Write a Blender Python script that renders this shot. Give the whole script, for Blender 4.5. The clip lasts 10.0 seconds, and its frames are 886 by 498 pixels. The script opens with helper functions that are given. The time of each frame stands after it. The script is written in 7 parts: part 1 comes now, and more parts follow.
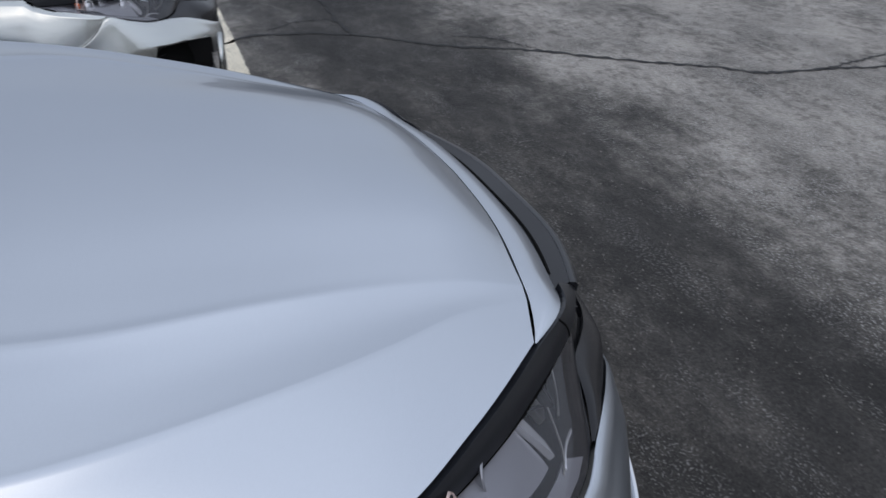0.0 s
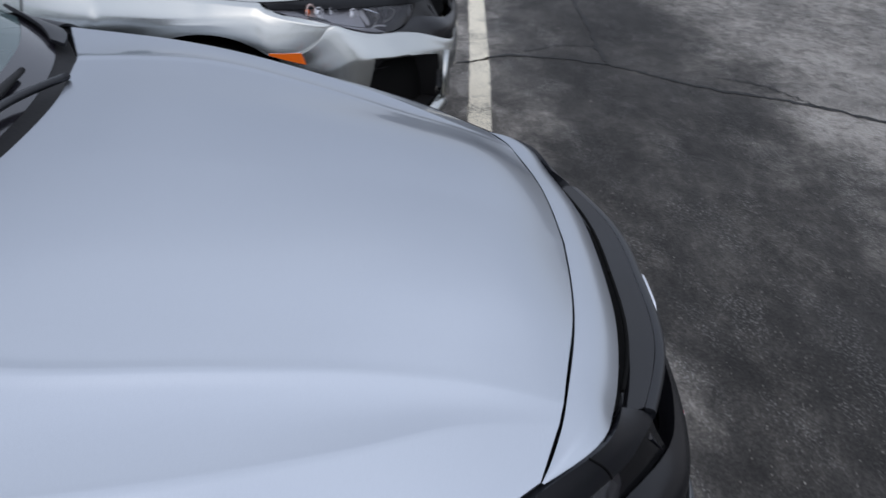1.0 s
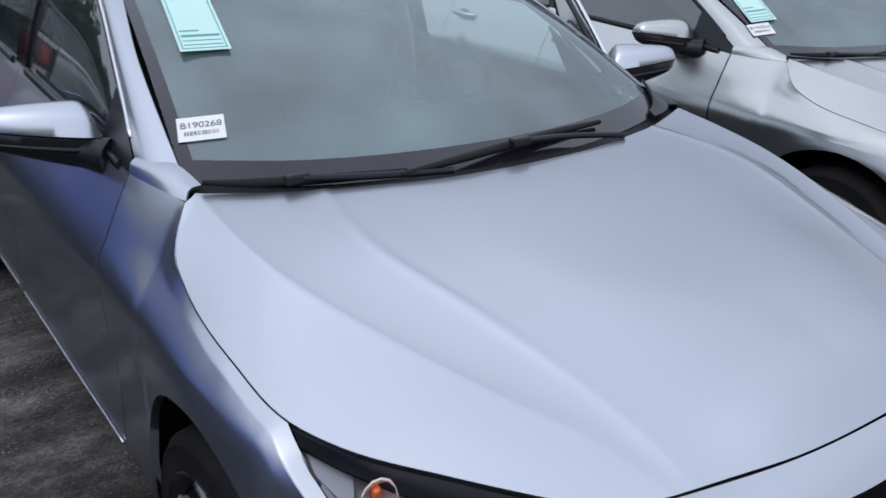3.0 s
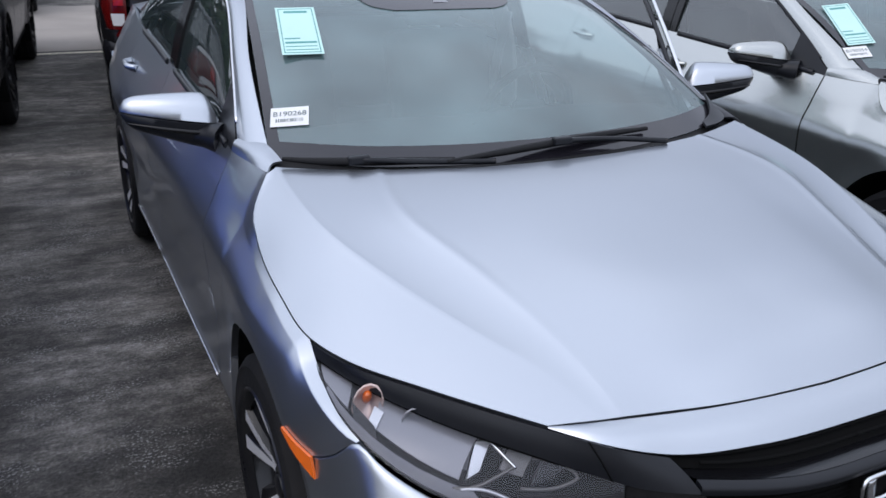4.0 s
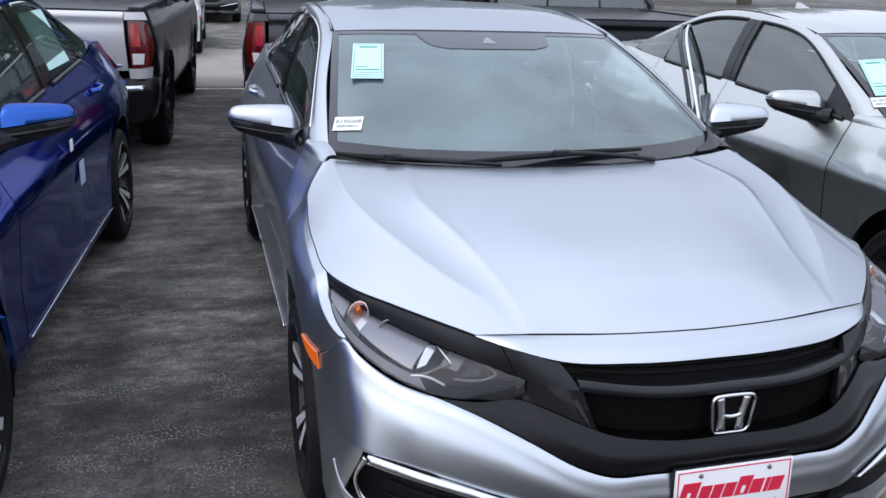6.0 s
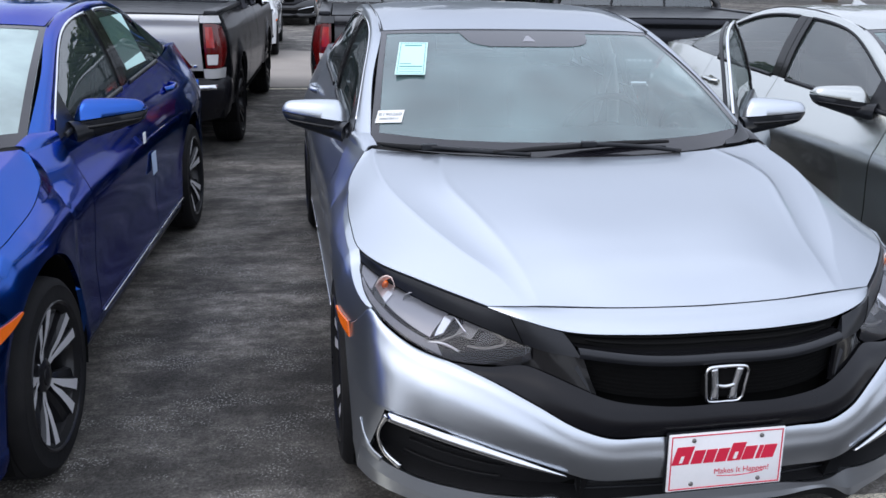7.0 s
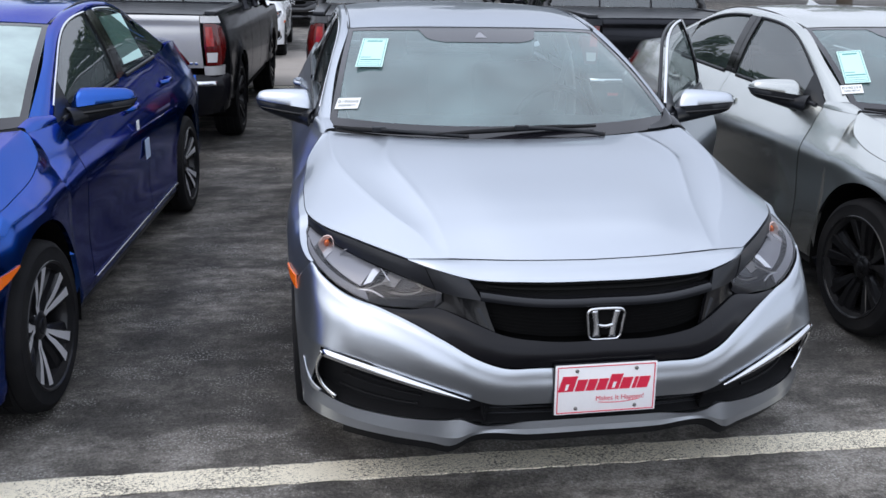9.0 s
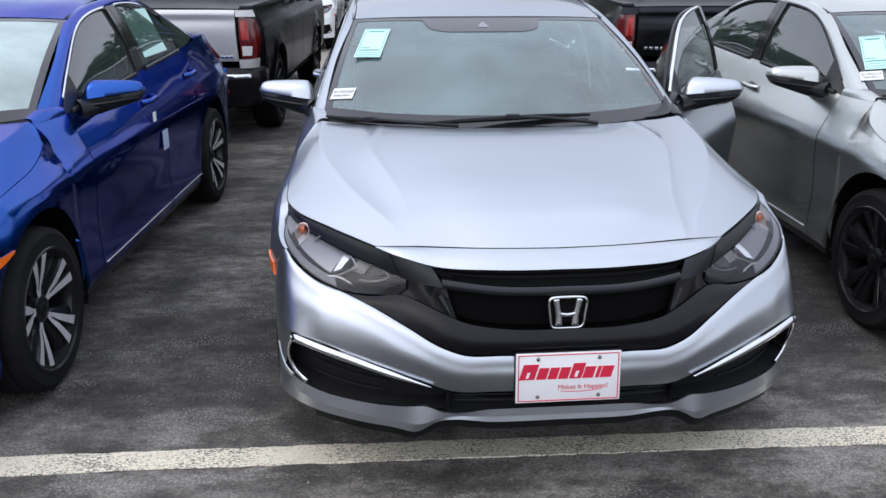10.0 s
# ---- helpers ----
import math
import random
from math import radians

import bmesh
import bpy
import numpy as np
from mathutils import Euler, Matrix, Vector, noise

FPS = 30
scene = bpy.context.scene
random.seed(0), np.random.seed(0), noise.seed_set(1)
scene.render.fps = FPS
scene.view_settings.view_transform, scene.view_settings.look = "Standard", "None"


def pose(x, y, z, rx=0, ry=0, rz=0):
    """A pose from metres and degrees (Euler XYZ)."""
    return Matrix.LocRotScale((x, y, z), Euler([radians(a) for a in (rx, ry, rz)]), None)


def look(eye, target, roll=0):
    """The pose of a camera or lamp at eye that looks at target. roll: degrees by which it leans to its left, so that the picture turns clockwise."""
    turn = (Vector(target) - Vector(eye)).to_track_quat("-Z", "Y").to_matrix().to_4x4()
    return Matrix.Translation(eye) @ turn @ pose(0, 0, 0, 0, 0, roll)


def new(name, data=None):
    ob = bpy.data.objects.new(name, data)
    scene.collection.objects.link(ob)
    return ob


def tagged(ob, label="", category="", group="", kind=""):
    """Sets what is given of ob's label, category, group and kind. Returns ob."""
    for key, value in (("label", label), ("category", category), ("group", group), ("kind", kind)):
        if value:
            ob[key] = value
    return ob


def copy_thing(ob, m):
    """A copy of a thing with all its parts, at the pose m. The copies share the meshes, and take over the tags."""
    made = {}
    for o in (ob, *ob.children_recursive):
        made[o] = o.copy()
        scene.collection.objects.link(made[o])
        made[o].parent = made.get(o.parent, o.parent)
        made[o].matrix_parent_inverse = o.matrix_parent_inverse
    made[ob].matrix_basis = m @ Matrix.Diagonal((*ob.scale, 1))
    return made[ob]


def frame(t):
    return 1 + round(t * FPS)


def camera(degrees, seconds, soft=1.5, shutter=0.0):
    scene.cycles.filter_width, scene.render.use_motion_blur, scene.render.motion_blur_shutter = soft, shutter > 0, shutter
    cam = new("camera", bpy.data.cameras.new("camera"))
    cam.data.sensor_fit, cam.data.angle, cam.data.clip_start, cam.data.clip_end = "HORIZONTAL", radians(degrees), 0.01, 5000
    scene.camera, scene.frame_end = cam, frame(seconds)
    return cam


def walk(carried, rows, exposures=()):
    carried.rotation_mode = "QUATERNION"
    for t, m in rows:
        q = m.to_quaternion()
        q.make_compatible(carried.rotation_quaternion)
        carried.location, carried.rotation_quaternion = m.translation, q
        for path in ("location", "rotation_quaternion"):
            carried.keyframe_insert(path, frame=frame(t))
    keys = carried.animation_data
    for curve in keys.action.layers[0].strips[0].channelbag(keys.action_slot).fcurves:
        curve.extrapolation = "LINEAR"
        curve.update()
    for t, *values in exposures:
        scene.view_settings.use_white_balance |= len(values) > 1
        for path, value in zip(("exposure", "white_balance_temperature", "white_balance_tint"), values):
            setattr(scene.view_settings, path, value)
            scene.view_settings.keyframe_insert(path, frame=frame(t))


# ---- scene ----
cam = camera(55.0, 10.0, shutter=0.3)
PATH = [
    (0, (-1.410, 0.772, 1.513), (0.188, 0.156, 0.480), -1.2),
    (0.5, (-1.364, 0.573, 1.489), (0.331, 0.260, 0.476), -2.7),
    (1, (-1.265, 0.405, 1.482), (0.477, 0.409, 0.499), -1.5),
    (1.5, (-1.231, 0.258, 1.495), (0.485, 0.662, 0.550), -0.9),
    (2, (-1.249, 0.052, 1.507), (0.300, 0.942, 0.609), 0.3),
    (2.5, (-1.245, -0.110, 1.534), (0.047, 1.169, 0.701), 1.0),
    (3, (-1.310, -0.299, 1.541), (-0.193, 1.168, 0.767), 1.9),
    (4.5, (-1.227, -0.922, 1.576), (-0.526, 0.809, 0.862), 0.9),
    (5, (-1.233, -1.101, 1.55), (-0.598, 0.676, 0.887), 1.0),
    (6.5, (-1.078, -1.559, 1.593), (-0.625, 0.283, 0.959), 1.9),
    (7, (-1.05, -1.661, 1.592), (-0.685, 0.2, 0.957), 1.3),
    (7.5, (-1.071, -1.79, 1.585), (-0.714, 0.072, 0.95), 1.7),
    (8, (-1.075, -1.943, 1.608), (-0.699, -0.085, 0.97), 1.8),
    (8.5, (-1.023, -2.025, 1.605), (-0.648, -0.162, 0.983), 1.2),
    (9, (-0.857, -2.11, 1.604), (-0.532, -0.24, 0.973), 1.2),
    (9.5, (-0.718, -2.205, 1.612), (-0.477, -0.325, 0.973), 0.8),
    (10, (-0.567, -2.168, 1.598), (-0.392, -0.284, 0.949), 0.1),
]
walk(cam, [(t, look(e, g, r)) for t, e, g, r in PATH], ((0.0, -0.34, 6450, 11), (1.0, -0.28, 6450, 12), (2.0, -0.22, 6450, 12), (3.0, -0.12, 6450, 13), (5.0, 0.24, 6480, 13), (7.0, 0.36, 6500, 12), (8.5, 0.29, 6560, 11), (10.0, 0.29, 6650, 12)))

# ---- world and light ----
SUN_EL, SUN_AZ = radians(50), radians(-108)
world = bpy.data.worlds.new("sky")
scene.world = world
world.use_nodes = True
wn, wl = world.node_tree.nodes, world.node_tree.links
wn.clear()
w_out = wn.new("ShaderNodeOutputWorld")
w_bg = wn.new("ShaderNodeBackground")
w_sky = wn.new("ShaderNodeTexSky")
w_sky.sky_type = "NISHITA"
w_sky.sun_disc = False
w_sky.sun_elevation, w_sky.sun_rotation = SUN_EL, SUN_AZ
w_sky.air_density, w_sky.dust_density, w_sky.ozone_density = 1.0, 3.0, 1.0
# a bright thin overcast lies over the clear sky
w_tc = wn.new("ShaderNodeTexCoord")
w_map = wn.new("ShaderNodeMapping")
w_map.inputs["Scale"].default_value = (1.0, 1.0, 2.4)
w_noise = wn.new("ShaderNodeTexNoise")
w_noise.inputs["Scale"].default_value = 1.7
w_noise.inputs["Detail"].default_value = 3
w_noise.inputs["Roughness"].default_value = 0.58
w_ramp = wn.new("ShaderNodeValToRGB")
w_ramp.color_ramp.elements[0].position, w_ramp.color_ramp.elements[0].color = 0.30, (5.6, 6.2, 7.4, 1)
w_ramp.color_ramp.elements[1].position, w_ramp.color_ramp.elements[1].color = 0.72, (8.0, 8.7, 10.0, 1)
w_mix = wn.new("ShaderNodeMix")
w_mix.data_type = "RGBA"
w_mix.inputs[0].default_value = 0.8
wl.new(w_tc.outputs["Generated"], w_map.inputs["Vector"])
wl.new(w_map.outputs["Vector"], w_noise.inputs["Vector"])
wl.new(w_noise.outputs["Fac"], w_ramp.inputs["Fac"])
wl.new(w_sky.outputs["Color"], w_mix.inputs[6])
wl.new(w_ramp.outputs["Color"], w_mix.inputs[7])
# the cloud is brighter overhead than at the horizon, and brighter on the side of the hidden sun
w_sep = wn.new("ShaderNodeSeparateXYZ")
wl.new(w_tc.outputs["Generated"], w_sep.inputs[0])
w_up = wn.new("ShaderNodeMapRange")
w_up.inputs["From Min"].default_value, w_up.inputs["From Max"].default_value = 0.0, 0.9
w_up.inputs["To Min"].default_value, w_up.inputs["To Max"].default_value = 0.76, 1.08
wl.new(w_sep.outputs["Z"], w_up.inputs["Value"])
w_dot = wn.new("ShaderNodeVectorMath")
w_dot.operation = "DOT_PRODUCT"
w_dot.inputs[1].default_value = (math.sin(SUN_AZ) * 0.12, math.cos(SUN_AZ) * 0.12, 0.0)
wl.new(w_tc.outputs["Generated"], w_dot.inputs[0])
w_side = wn.new("ShaderNodeMath")
w_side.operation = "ADD"
wl.new(w_up.outputs[0], w_side.inputs[0])
wl.new(w_dot.outputs["Value"], w_side.inputs[1])
w_mul = wn.new("ShaderNodeMix")
w_mul.data_type, w_mul.blend_type = "RGBA", "MULTIPLY"
w_mul.inputs[0].default_value = 1.0
wl.new(w_mix.outputs[2], w_mul.inputs[6])
wl.new(w_side.outputs[0], w_mul.inputs[7])
wl.new(w_mul.outputs[2], w_bg.inputs["Color"])
wl.new(w_bg.outputs["Background"], w_out.inputs["Surface"])
w_bg.inputs["Strength"].default_value = 0.167

sun_data = bpy.data.lights.new("sun", "SUN")
sun_data.energy, sun_data.angle, sun_data.color = 0.22, radians(42), (1.0, 0.95, 0.87)
sun = new("sun", sun_data)
sun.rotation_euler = Vector((-math.sin(SUN_AZ) * math.cos(SUN_EL), -math.cos(SUN_AZ) * math.cos(SUN_EL), -math.sin(SUN_EL))).to_track_quat("-Z", "Y").to_euler()


# ---- materials ----
def nodes_of(name):
    m = bpy.data.materials.new(name)
    m.use_nodes = True
    return m, m.node_tree.nodes, m.node_tree.links, m.node_tree.nodes["Principled BSDF"]


def surface(name, color, rough=0.5, metal=0.0, vary=0.12, scale=6.0, grain=120.0, bump=0.0, coat=0.0, coat_rough=0.05, spec=0.5, dirt=0.0):
    """A surface with colour and roughness that vary at two scales, fine relief, an optional clear coat and dust."""
    m, n, l, p = nodes_of(name)
    tc = n.new("ShaderNodeTexCoord")
    big, small = n.new("ShaderNodeTexNoise"), n.new("ShaderNodeTexNoise")
    big.inputs["Scale"].default_value, big.inputs["Detail"].default_value = scale, 5
    small.inputs["Scale"].default_value, small.inputs["Detail"].default_value = grain, 3
    l.new(tc.outputs["Object"], big.inputs["Vector"])
    l.new(tc.outputs["Object"], small.inputs["Vector"])
    add = n.new("ShaderNodeMath")
    add.operation = "MULTIPLY_ADD"
    add.inputs[1].default_value = 0.45
    l.new(small.outputs["Fac"], add.inputs[0])
    l.new(big.outputs["Fac"], add.inputs[2])
    mr = n.new("ShaderNodeMapRange")
    mr.inputs["From Min"].default_value, mr.inputs["From Max"].default_value = 0.35, 1.1
    mr.inputs["To Min"].default_value, mr.inputs["To Max"].default_value = 1 - vary, 1 + vary
    l.new(add.outputs[0], mr.inputs["Value"])
    hsv = n.new("ShaderNodeHueSaturation")
    hsv.inputs["Color"].default_value = (*color, 1)
    l.new(mr.outputs[0], hsv.inputs["Value"])
    out = hsv.outputs["Color"]
    if dirt:
        dn = n.new("ShaderNodeTexNoise")
        dn.inputs["Scale"].default_value, dn.inputs["Detail"].default_value = 3.1, 8
        l.new(tc.outputs["Object"], dn.inputs["Vector"])
        dr = n.new("ShaderNodeMapRange")
        dr.inputs["From Min"].default_value, dr.inputs["From Max"].default_value = 0.5, 0.75
        dr.inputs["To Min"].default_value, dr.inputs["To Max"].default_value = 0.0, dirt
        l.new(dn.outputs["Fac"], dr.inputs["Value"])
        dm = n.new("ShaderNodeMix")
        dm.data_type = "RGBA"
        dm.inputs[7].default_value = (0.22, 0.20, 0.17, 1)
        l.new(dr.outputs[0], dm.inputs[0])
        l.new(out, dm.inputs[6])
        out = dm.outputs[2]
    l.new(out, p.inputs["Base Color"])
    rr = n.new("ShaderNodeMapRange")
    rr.inputs["From Min"].default_value, rr.inputs["From Max"].default_value = 0.35, 1.1
    rr.inputs["To Min"].default_value, rr.inputs["To Max"].default_value = rough * 0.85, min(1, rough * 1.15)
    l.new(add.outputs[0], rr.inputs["Value"])
    l.new(rr.outputs[0], p.inputs["Roughness"])
    p.inputs["Metallic"].default_value = metal
    p.inputs["Specular IOR Level"].default_value = spec
    p.inputs["Coat Weight"].default_value, p.inputs["Coat Roughness"].default_value = coat, coat_rough
    if bump:
        b = n.new("ShaderNodeBump")
        b.inputs["Strength"].default_value, b.inputs["Distance"].default_value = bump, 0.004
        l.new(small.outputs["Fac"], b.inputs["Height"])
        l.new(b.outputs["Normal"], p.inputs["Normal"])
    return m


def car_paint(name, color, metal, rough, flake=0.10, dust=0.06, coat=1.0, edge=(1.0, 1.0, 1.0)):
    """Metallic paint: fine flakes under a clear coat with a faint orange-peel ripple and a thin film of dust."""
    m, n, l, p = nodes_of(name)
    tc = n.new("ShaderNodeTexCoord")
    fl, rip, dn = (n.new("ShaderNodeTexNoise") for _ in range(3))
    fl.inputs["Scale"].default_value, fl.inputs["Detail"].default_value = 2200, 2
    rip.inputs["Scale"].default_value, rip.inputs["Detail"].default_value = 160, 1
    dn.inputs["Scale"].default_value, dn.inputs["Detail"].default_value = 2.2, 8
    for q in (fl, rip, dn):
        l.new(tc.outputs["Object"], q.inputs["Vector"])
    mr = n.new("ShaderNodeMapRange")
    mr.inputs["To Min"].default_value, mr.inputs["To Max"].default_value = 1 - flake * 2, 1 + flake * 2
    l.new(fl.outputs["Fac"], mr.inputs["Value"])
    hsv = n.new("ShaderNodeHueSaturation")
    hsv.inputs["Color"].default_value = (*color, 1)
    l.new(mr.outputs[0], hsv.inputs["Value"])
    dr = n.new("ShaderNodeMapRange")
    dr.inputs["From Min"].default_value, dr.inputs["From Max"].default_value = 0.45, 0.8
    dr.inputs["To Min"].default_value, dr.inputs["To Max"].default_value = 0.0, dust
    l.new(dn.outputs["Fac"], dr.inputs["Value"])
    dm = n.new("ShaderNodeMix")
    dm.data_type = "RGBA"
    dm.inputs[7].default_value = (0.30, 0.29, 0.27, 1)
    l.new(dr.outputs[0], dm.inputs[0])
    l.new(hsv.outputs["Color"], dm.inputs[6])
    l.new(dm.outputs[2], p.inputs["Base Color"])
    p.inputs["Metallic"].default_value, p.inputs["Roughness"].default_value = metal, rough
    p.inputs["Specular Tint"].default_value = (*edge, 1)
    p.inputs["Coat Weight"].default_value, p.inputs["Coat IOR"].default_value = coat, 1.5
    cr = n.new("ShaderNodeMapRange")
    cr.inputs["From Min"].default_value, cr.inputs["From Max"].default_value = 0.4, 0.8
    cr.inputs["To Min"].default_value, cr.inputs["To Max"].default_value = 0.02, 0.08
    l.new(dn.outputs["Fac"], cr.inputs["Value"])
    l.new(cr.outputs[0], p.inputs["Coat Roughness"])
    b = n.new("ShaderNodeBump")
    b.inputs["Strength"].default_value, b.inputs["Distance"].default_value = 0.03, 0.001
    l.new(rip.outputs["Fac"], b.inputs["Height"])
    l.new(b.outputs["Normal"], p.inputs["Coat Normal"])
    return m


def pane_glass(name, tint, gloss_rough=0.01, glare_haze=0.0, ior=2.0, film=(0.37, 0.53, 0.535)):
    """A thin pane: tinted see-through with a mirror film that follows Fresnel, and a diffuse film that paints in sky
    glare along with a little dust.
    """
    m = bpy.data.materials.new(name)
    m.use_nodes = True
    n, l = m.node_tree.nodes, m.node_tree.links
    n.clear()
    o = n.new("ShaderNodeOutputMaterial")
    tr, gl, df = n.new("ShaderNodeBsdfTransparent"), n.new("ShaderNodeBsdfGlossy"), n.new("ShaderNodeBsdfDiffuse")
    tr.inputs["Color"].default_value = (*tint, 1)
    gl.inputs["Roughness"].default_value = gloss_rough
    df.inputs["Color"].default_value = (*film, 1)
    fr = n.new("ShaderNodeFresnel")
    fr.inputs["IOR"].default_value = ior
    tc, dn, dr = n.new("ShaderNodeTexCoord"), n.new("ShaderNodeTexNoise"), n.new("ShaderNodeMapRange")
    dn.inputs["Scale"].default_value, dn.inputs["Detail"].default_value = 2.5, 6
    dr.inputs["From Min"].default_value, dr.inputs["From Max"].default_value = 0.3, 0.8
    dr.inputs["To Min"].default_value, dr.inputs["To Max"].default_value = glare_haze * 0.5, glare_haze * 1.5
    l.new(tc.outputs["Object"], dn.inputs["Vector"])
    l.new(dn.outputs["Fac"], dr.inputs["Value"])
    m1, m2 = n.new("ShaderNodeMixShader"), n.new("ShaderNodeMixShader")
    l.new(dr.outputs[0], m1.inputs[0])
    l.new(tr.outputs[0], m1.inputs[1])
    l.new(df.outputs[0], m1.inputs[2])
    l.new(fr.outputs[0], m2.inputs[0])
    l.new(m1.outputs[0], m2.inputs[1])
    l.new(gl.outputs[0], m2.inputs[2])
    l.new(m2.outputs[0], o.inputs["Surface"])
    return m


PAINT_SILVER = car_paint("silver_paint", (0.55, 0.583, 0.625), 0.97, 0.31, dust=0.02, coat=0.6, edge=(0.50, 0.52, 0.55))
PAINT_BLUE = car_paint("blue_paint", (0.005, 0.078, 0.375), 0.97, 0.17, 0.12, 0.0, 0.7, (0.16, 0.30, 0.65))
PAINT_GREY = car_paint("light_silver_paint", (0.53, 0.545, 0.525), 1.0, 0.27, dust=0.02, coat=0.8)
PAINT_BLACK = car_paint("black_paint", (0.012, 0.012, 0.014), 0.2, 0.3, 0.2, 0.05)
# dark and light tones that paint sky light onto one silver-grey truck
PAINT_DARK_GREY = car_paint("dark_grey_paint", (0.024, 0.025, 0.029), 0.8, 0.22, 0.15, 0.02, 0.15, (0.30, 0.31, 0.34))
PAINT_GATE_LIT = car_paint("sky_lit_silver_paint", (0.62, 0.61, 0.59), 0.45, 0.4)
PAINT_WHITE = car_paint("white_paint", (0.72, 0.73, 0.74), 0.0, 0.4, 0.02)
GLOSS_BLACK = surface("gloss_black_plastic", (0.006, 0.006, 0.007), 0.14, coat=0.35, coat_rough=0.04, vary=0.2, spec=0.22)
SATIN_BLACK = surface("satin_black_plastic", (0.011, 0.012, 0.015), 0.32, vary=0.15, bump=0.02, spec=0.32)
BAND_BLACK = surface("gloss_band_black_plastic", (0.008, 0.008, 0.010), 0.24, vary=0.2, bump=0.01, spec=0.24)
MATT_BLACK = surface("rough_black_plastic", (0.008, 0.008, 0.009), 0.65, vary=0.25, bump=0.15, spec=0.3)
VOID = surface("unlit_cavity_black", (0.005, 0.005, 0.005), 0.9, vary=0.2, spec=0.08)
RUBBER = surface("tyre_rubber", (0.008, 0.008, 0.009), 0.80, vary=0.3, grain=60, bump=0.2, dirt=0.05, spec=0.2)
CHROME = surface("chrome", (0.78, 0.79, 0.81), 0.07, metal=1.0, vary=0.04)
ALLOY = surface("machined_alloy", (0.66, 0.66, 0.68), 0.38, metal=0.35, vary=0.08, grain=400)
DARK_ALLOY = surface("dark_painted_alloy", (0.012, 0.012, 0.014), 0.30, metal=0.2, coat=0.3, vary=0.15, spec=0.3)
BLACK_ALLOY = surface("black_painted_alloy", (0.007, 0.007, 0.008), 0.28, coat=0.2, vary=0.15, spec=0.25)
STEEL = surface("brake_steel", (0.22, 0.21, 0.20), 0.45, metal=0.9, vary=0.2)
LAMP_GREY = surface("lamp_housing_grey", (0.33, 0.33, 0.355), 0.32, metal=0.35, vary=0.08, grain=14)
REFLECTOR = surface("lamp_reflector", (0.80, 0.80, 0.82), 0.22, metal=0.6, vary=0.1, grain=30)
BOWL_PINK = surface("tinted_lamp_bowl", (0.78, 0.60, 0.55), 0.25, metal=0.3, vary=0.3, grain=60)
AMBER = surface("amber_plastic", (0.90, 0.16, 0.01), 0.22, coat=0.8, vary=0.1)
RED_LENS = surface("red_lamp_plastic", (0.11, 0.004, 0.004), 0.18, coat=1.0, vary=0.25, scale=18)
RED_BRIGHT = surface("bright_red_lamp_plastic", (0.42, 0.014, 0.010), 0.18, coat=1.0, vary=0.25, scale=30)
WHITE_LENS = surface("white_lamp_plastic", (0.75, 0.74, 0.72), 0.15, coat=1.0, vary=0.1)
TRIM_WHITE = surface("bright_sill_trim", (0.70, 0.71, 0.73), 0.2, metal=0.9)
SEAT = surface("dark_seat_cloth", (0.035, 0.036, 0.04), 0.9, vary=0.25, grain=220, bump=0.3)
DASH = surface("dark_dashboard_plastic", (0.025, 0.026, 0.028), 0.7, vary=0.2, bump=0.2)
LINER = surface("pale_headliner_cloth", (0.42, 0.42, 0.41), 0.9, vary=0.1)
PAPER = surface("white_paper", (0.82, 0.82, 0.80), 0.7, vary=0.04)
PAPER_GREEN = surface("pale_green_paper", (0.56, 0.82, 0.76), 0.6, vary=0.05)
INK = surface("dark_ink", (0.05, 0.09, 0.10), 0.7)
INK_TEAL = surface("teal_ink", (0.10, 0.34, 0.32), 0.7)
PLATE_WHITE = surface("white_plate_plastic", (0.88, 0.87, 0.87), 0.35, vary=0.05)
PLATE_RED = surface("red_plate_ink", (0.70, 0.02, 0.06), 0.4, vary=0.1)
FILM_BLUE = surface("pale_blue_film", (0.45, 0.55, 0.72), 0.4, vary=0.1)
# the diffuse film carries painted sky glare, most of all on the second windscreen
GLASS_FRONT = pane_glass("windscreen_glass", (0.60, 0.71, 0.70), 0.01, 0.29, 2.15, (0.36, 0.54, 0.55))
GLASS_GLARE = pane_glass("glare_windscreen_glass", (0.70, 0.81, 0.79), 0.01, 0.68, 2.4, (0.50, 0.66, 0.63))
GLASS_SIDE = pane_glass("side_window_glass", (0.48, 0.53, 0.51), 0.01, 0.07, 2.4)
GLASS_DARK = pane_glass("privacy_glass", (0.08, 0.09, 0.09), 0.01, 0.01)
LENS = pane_glass("clear_lamp_lens", (0.94, 0.95, 0.97), 0.02, 0.06, 1.42, (0.36, 0.36, 0.42))
FRIT = surface("black_glass_border", (0.014, 0.013, 0.017), 0.16, vary=0.15, spec=0.4, coat=0.6, coat_rough=0.02)


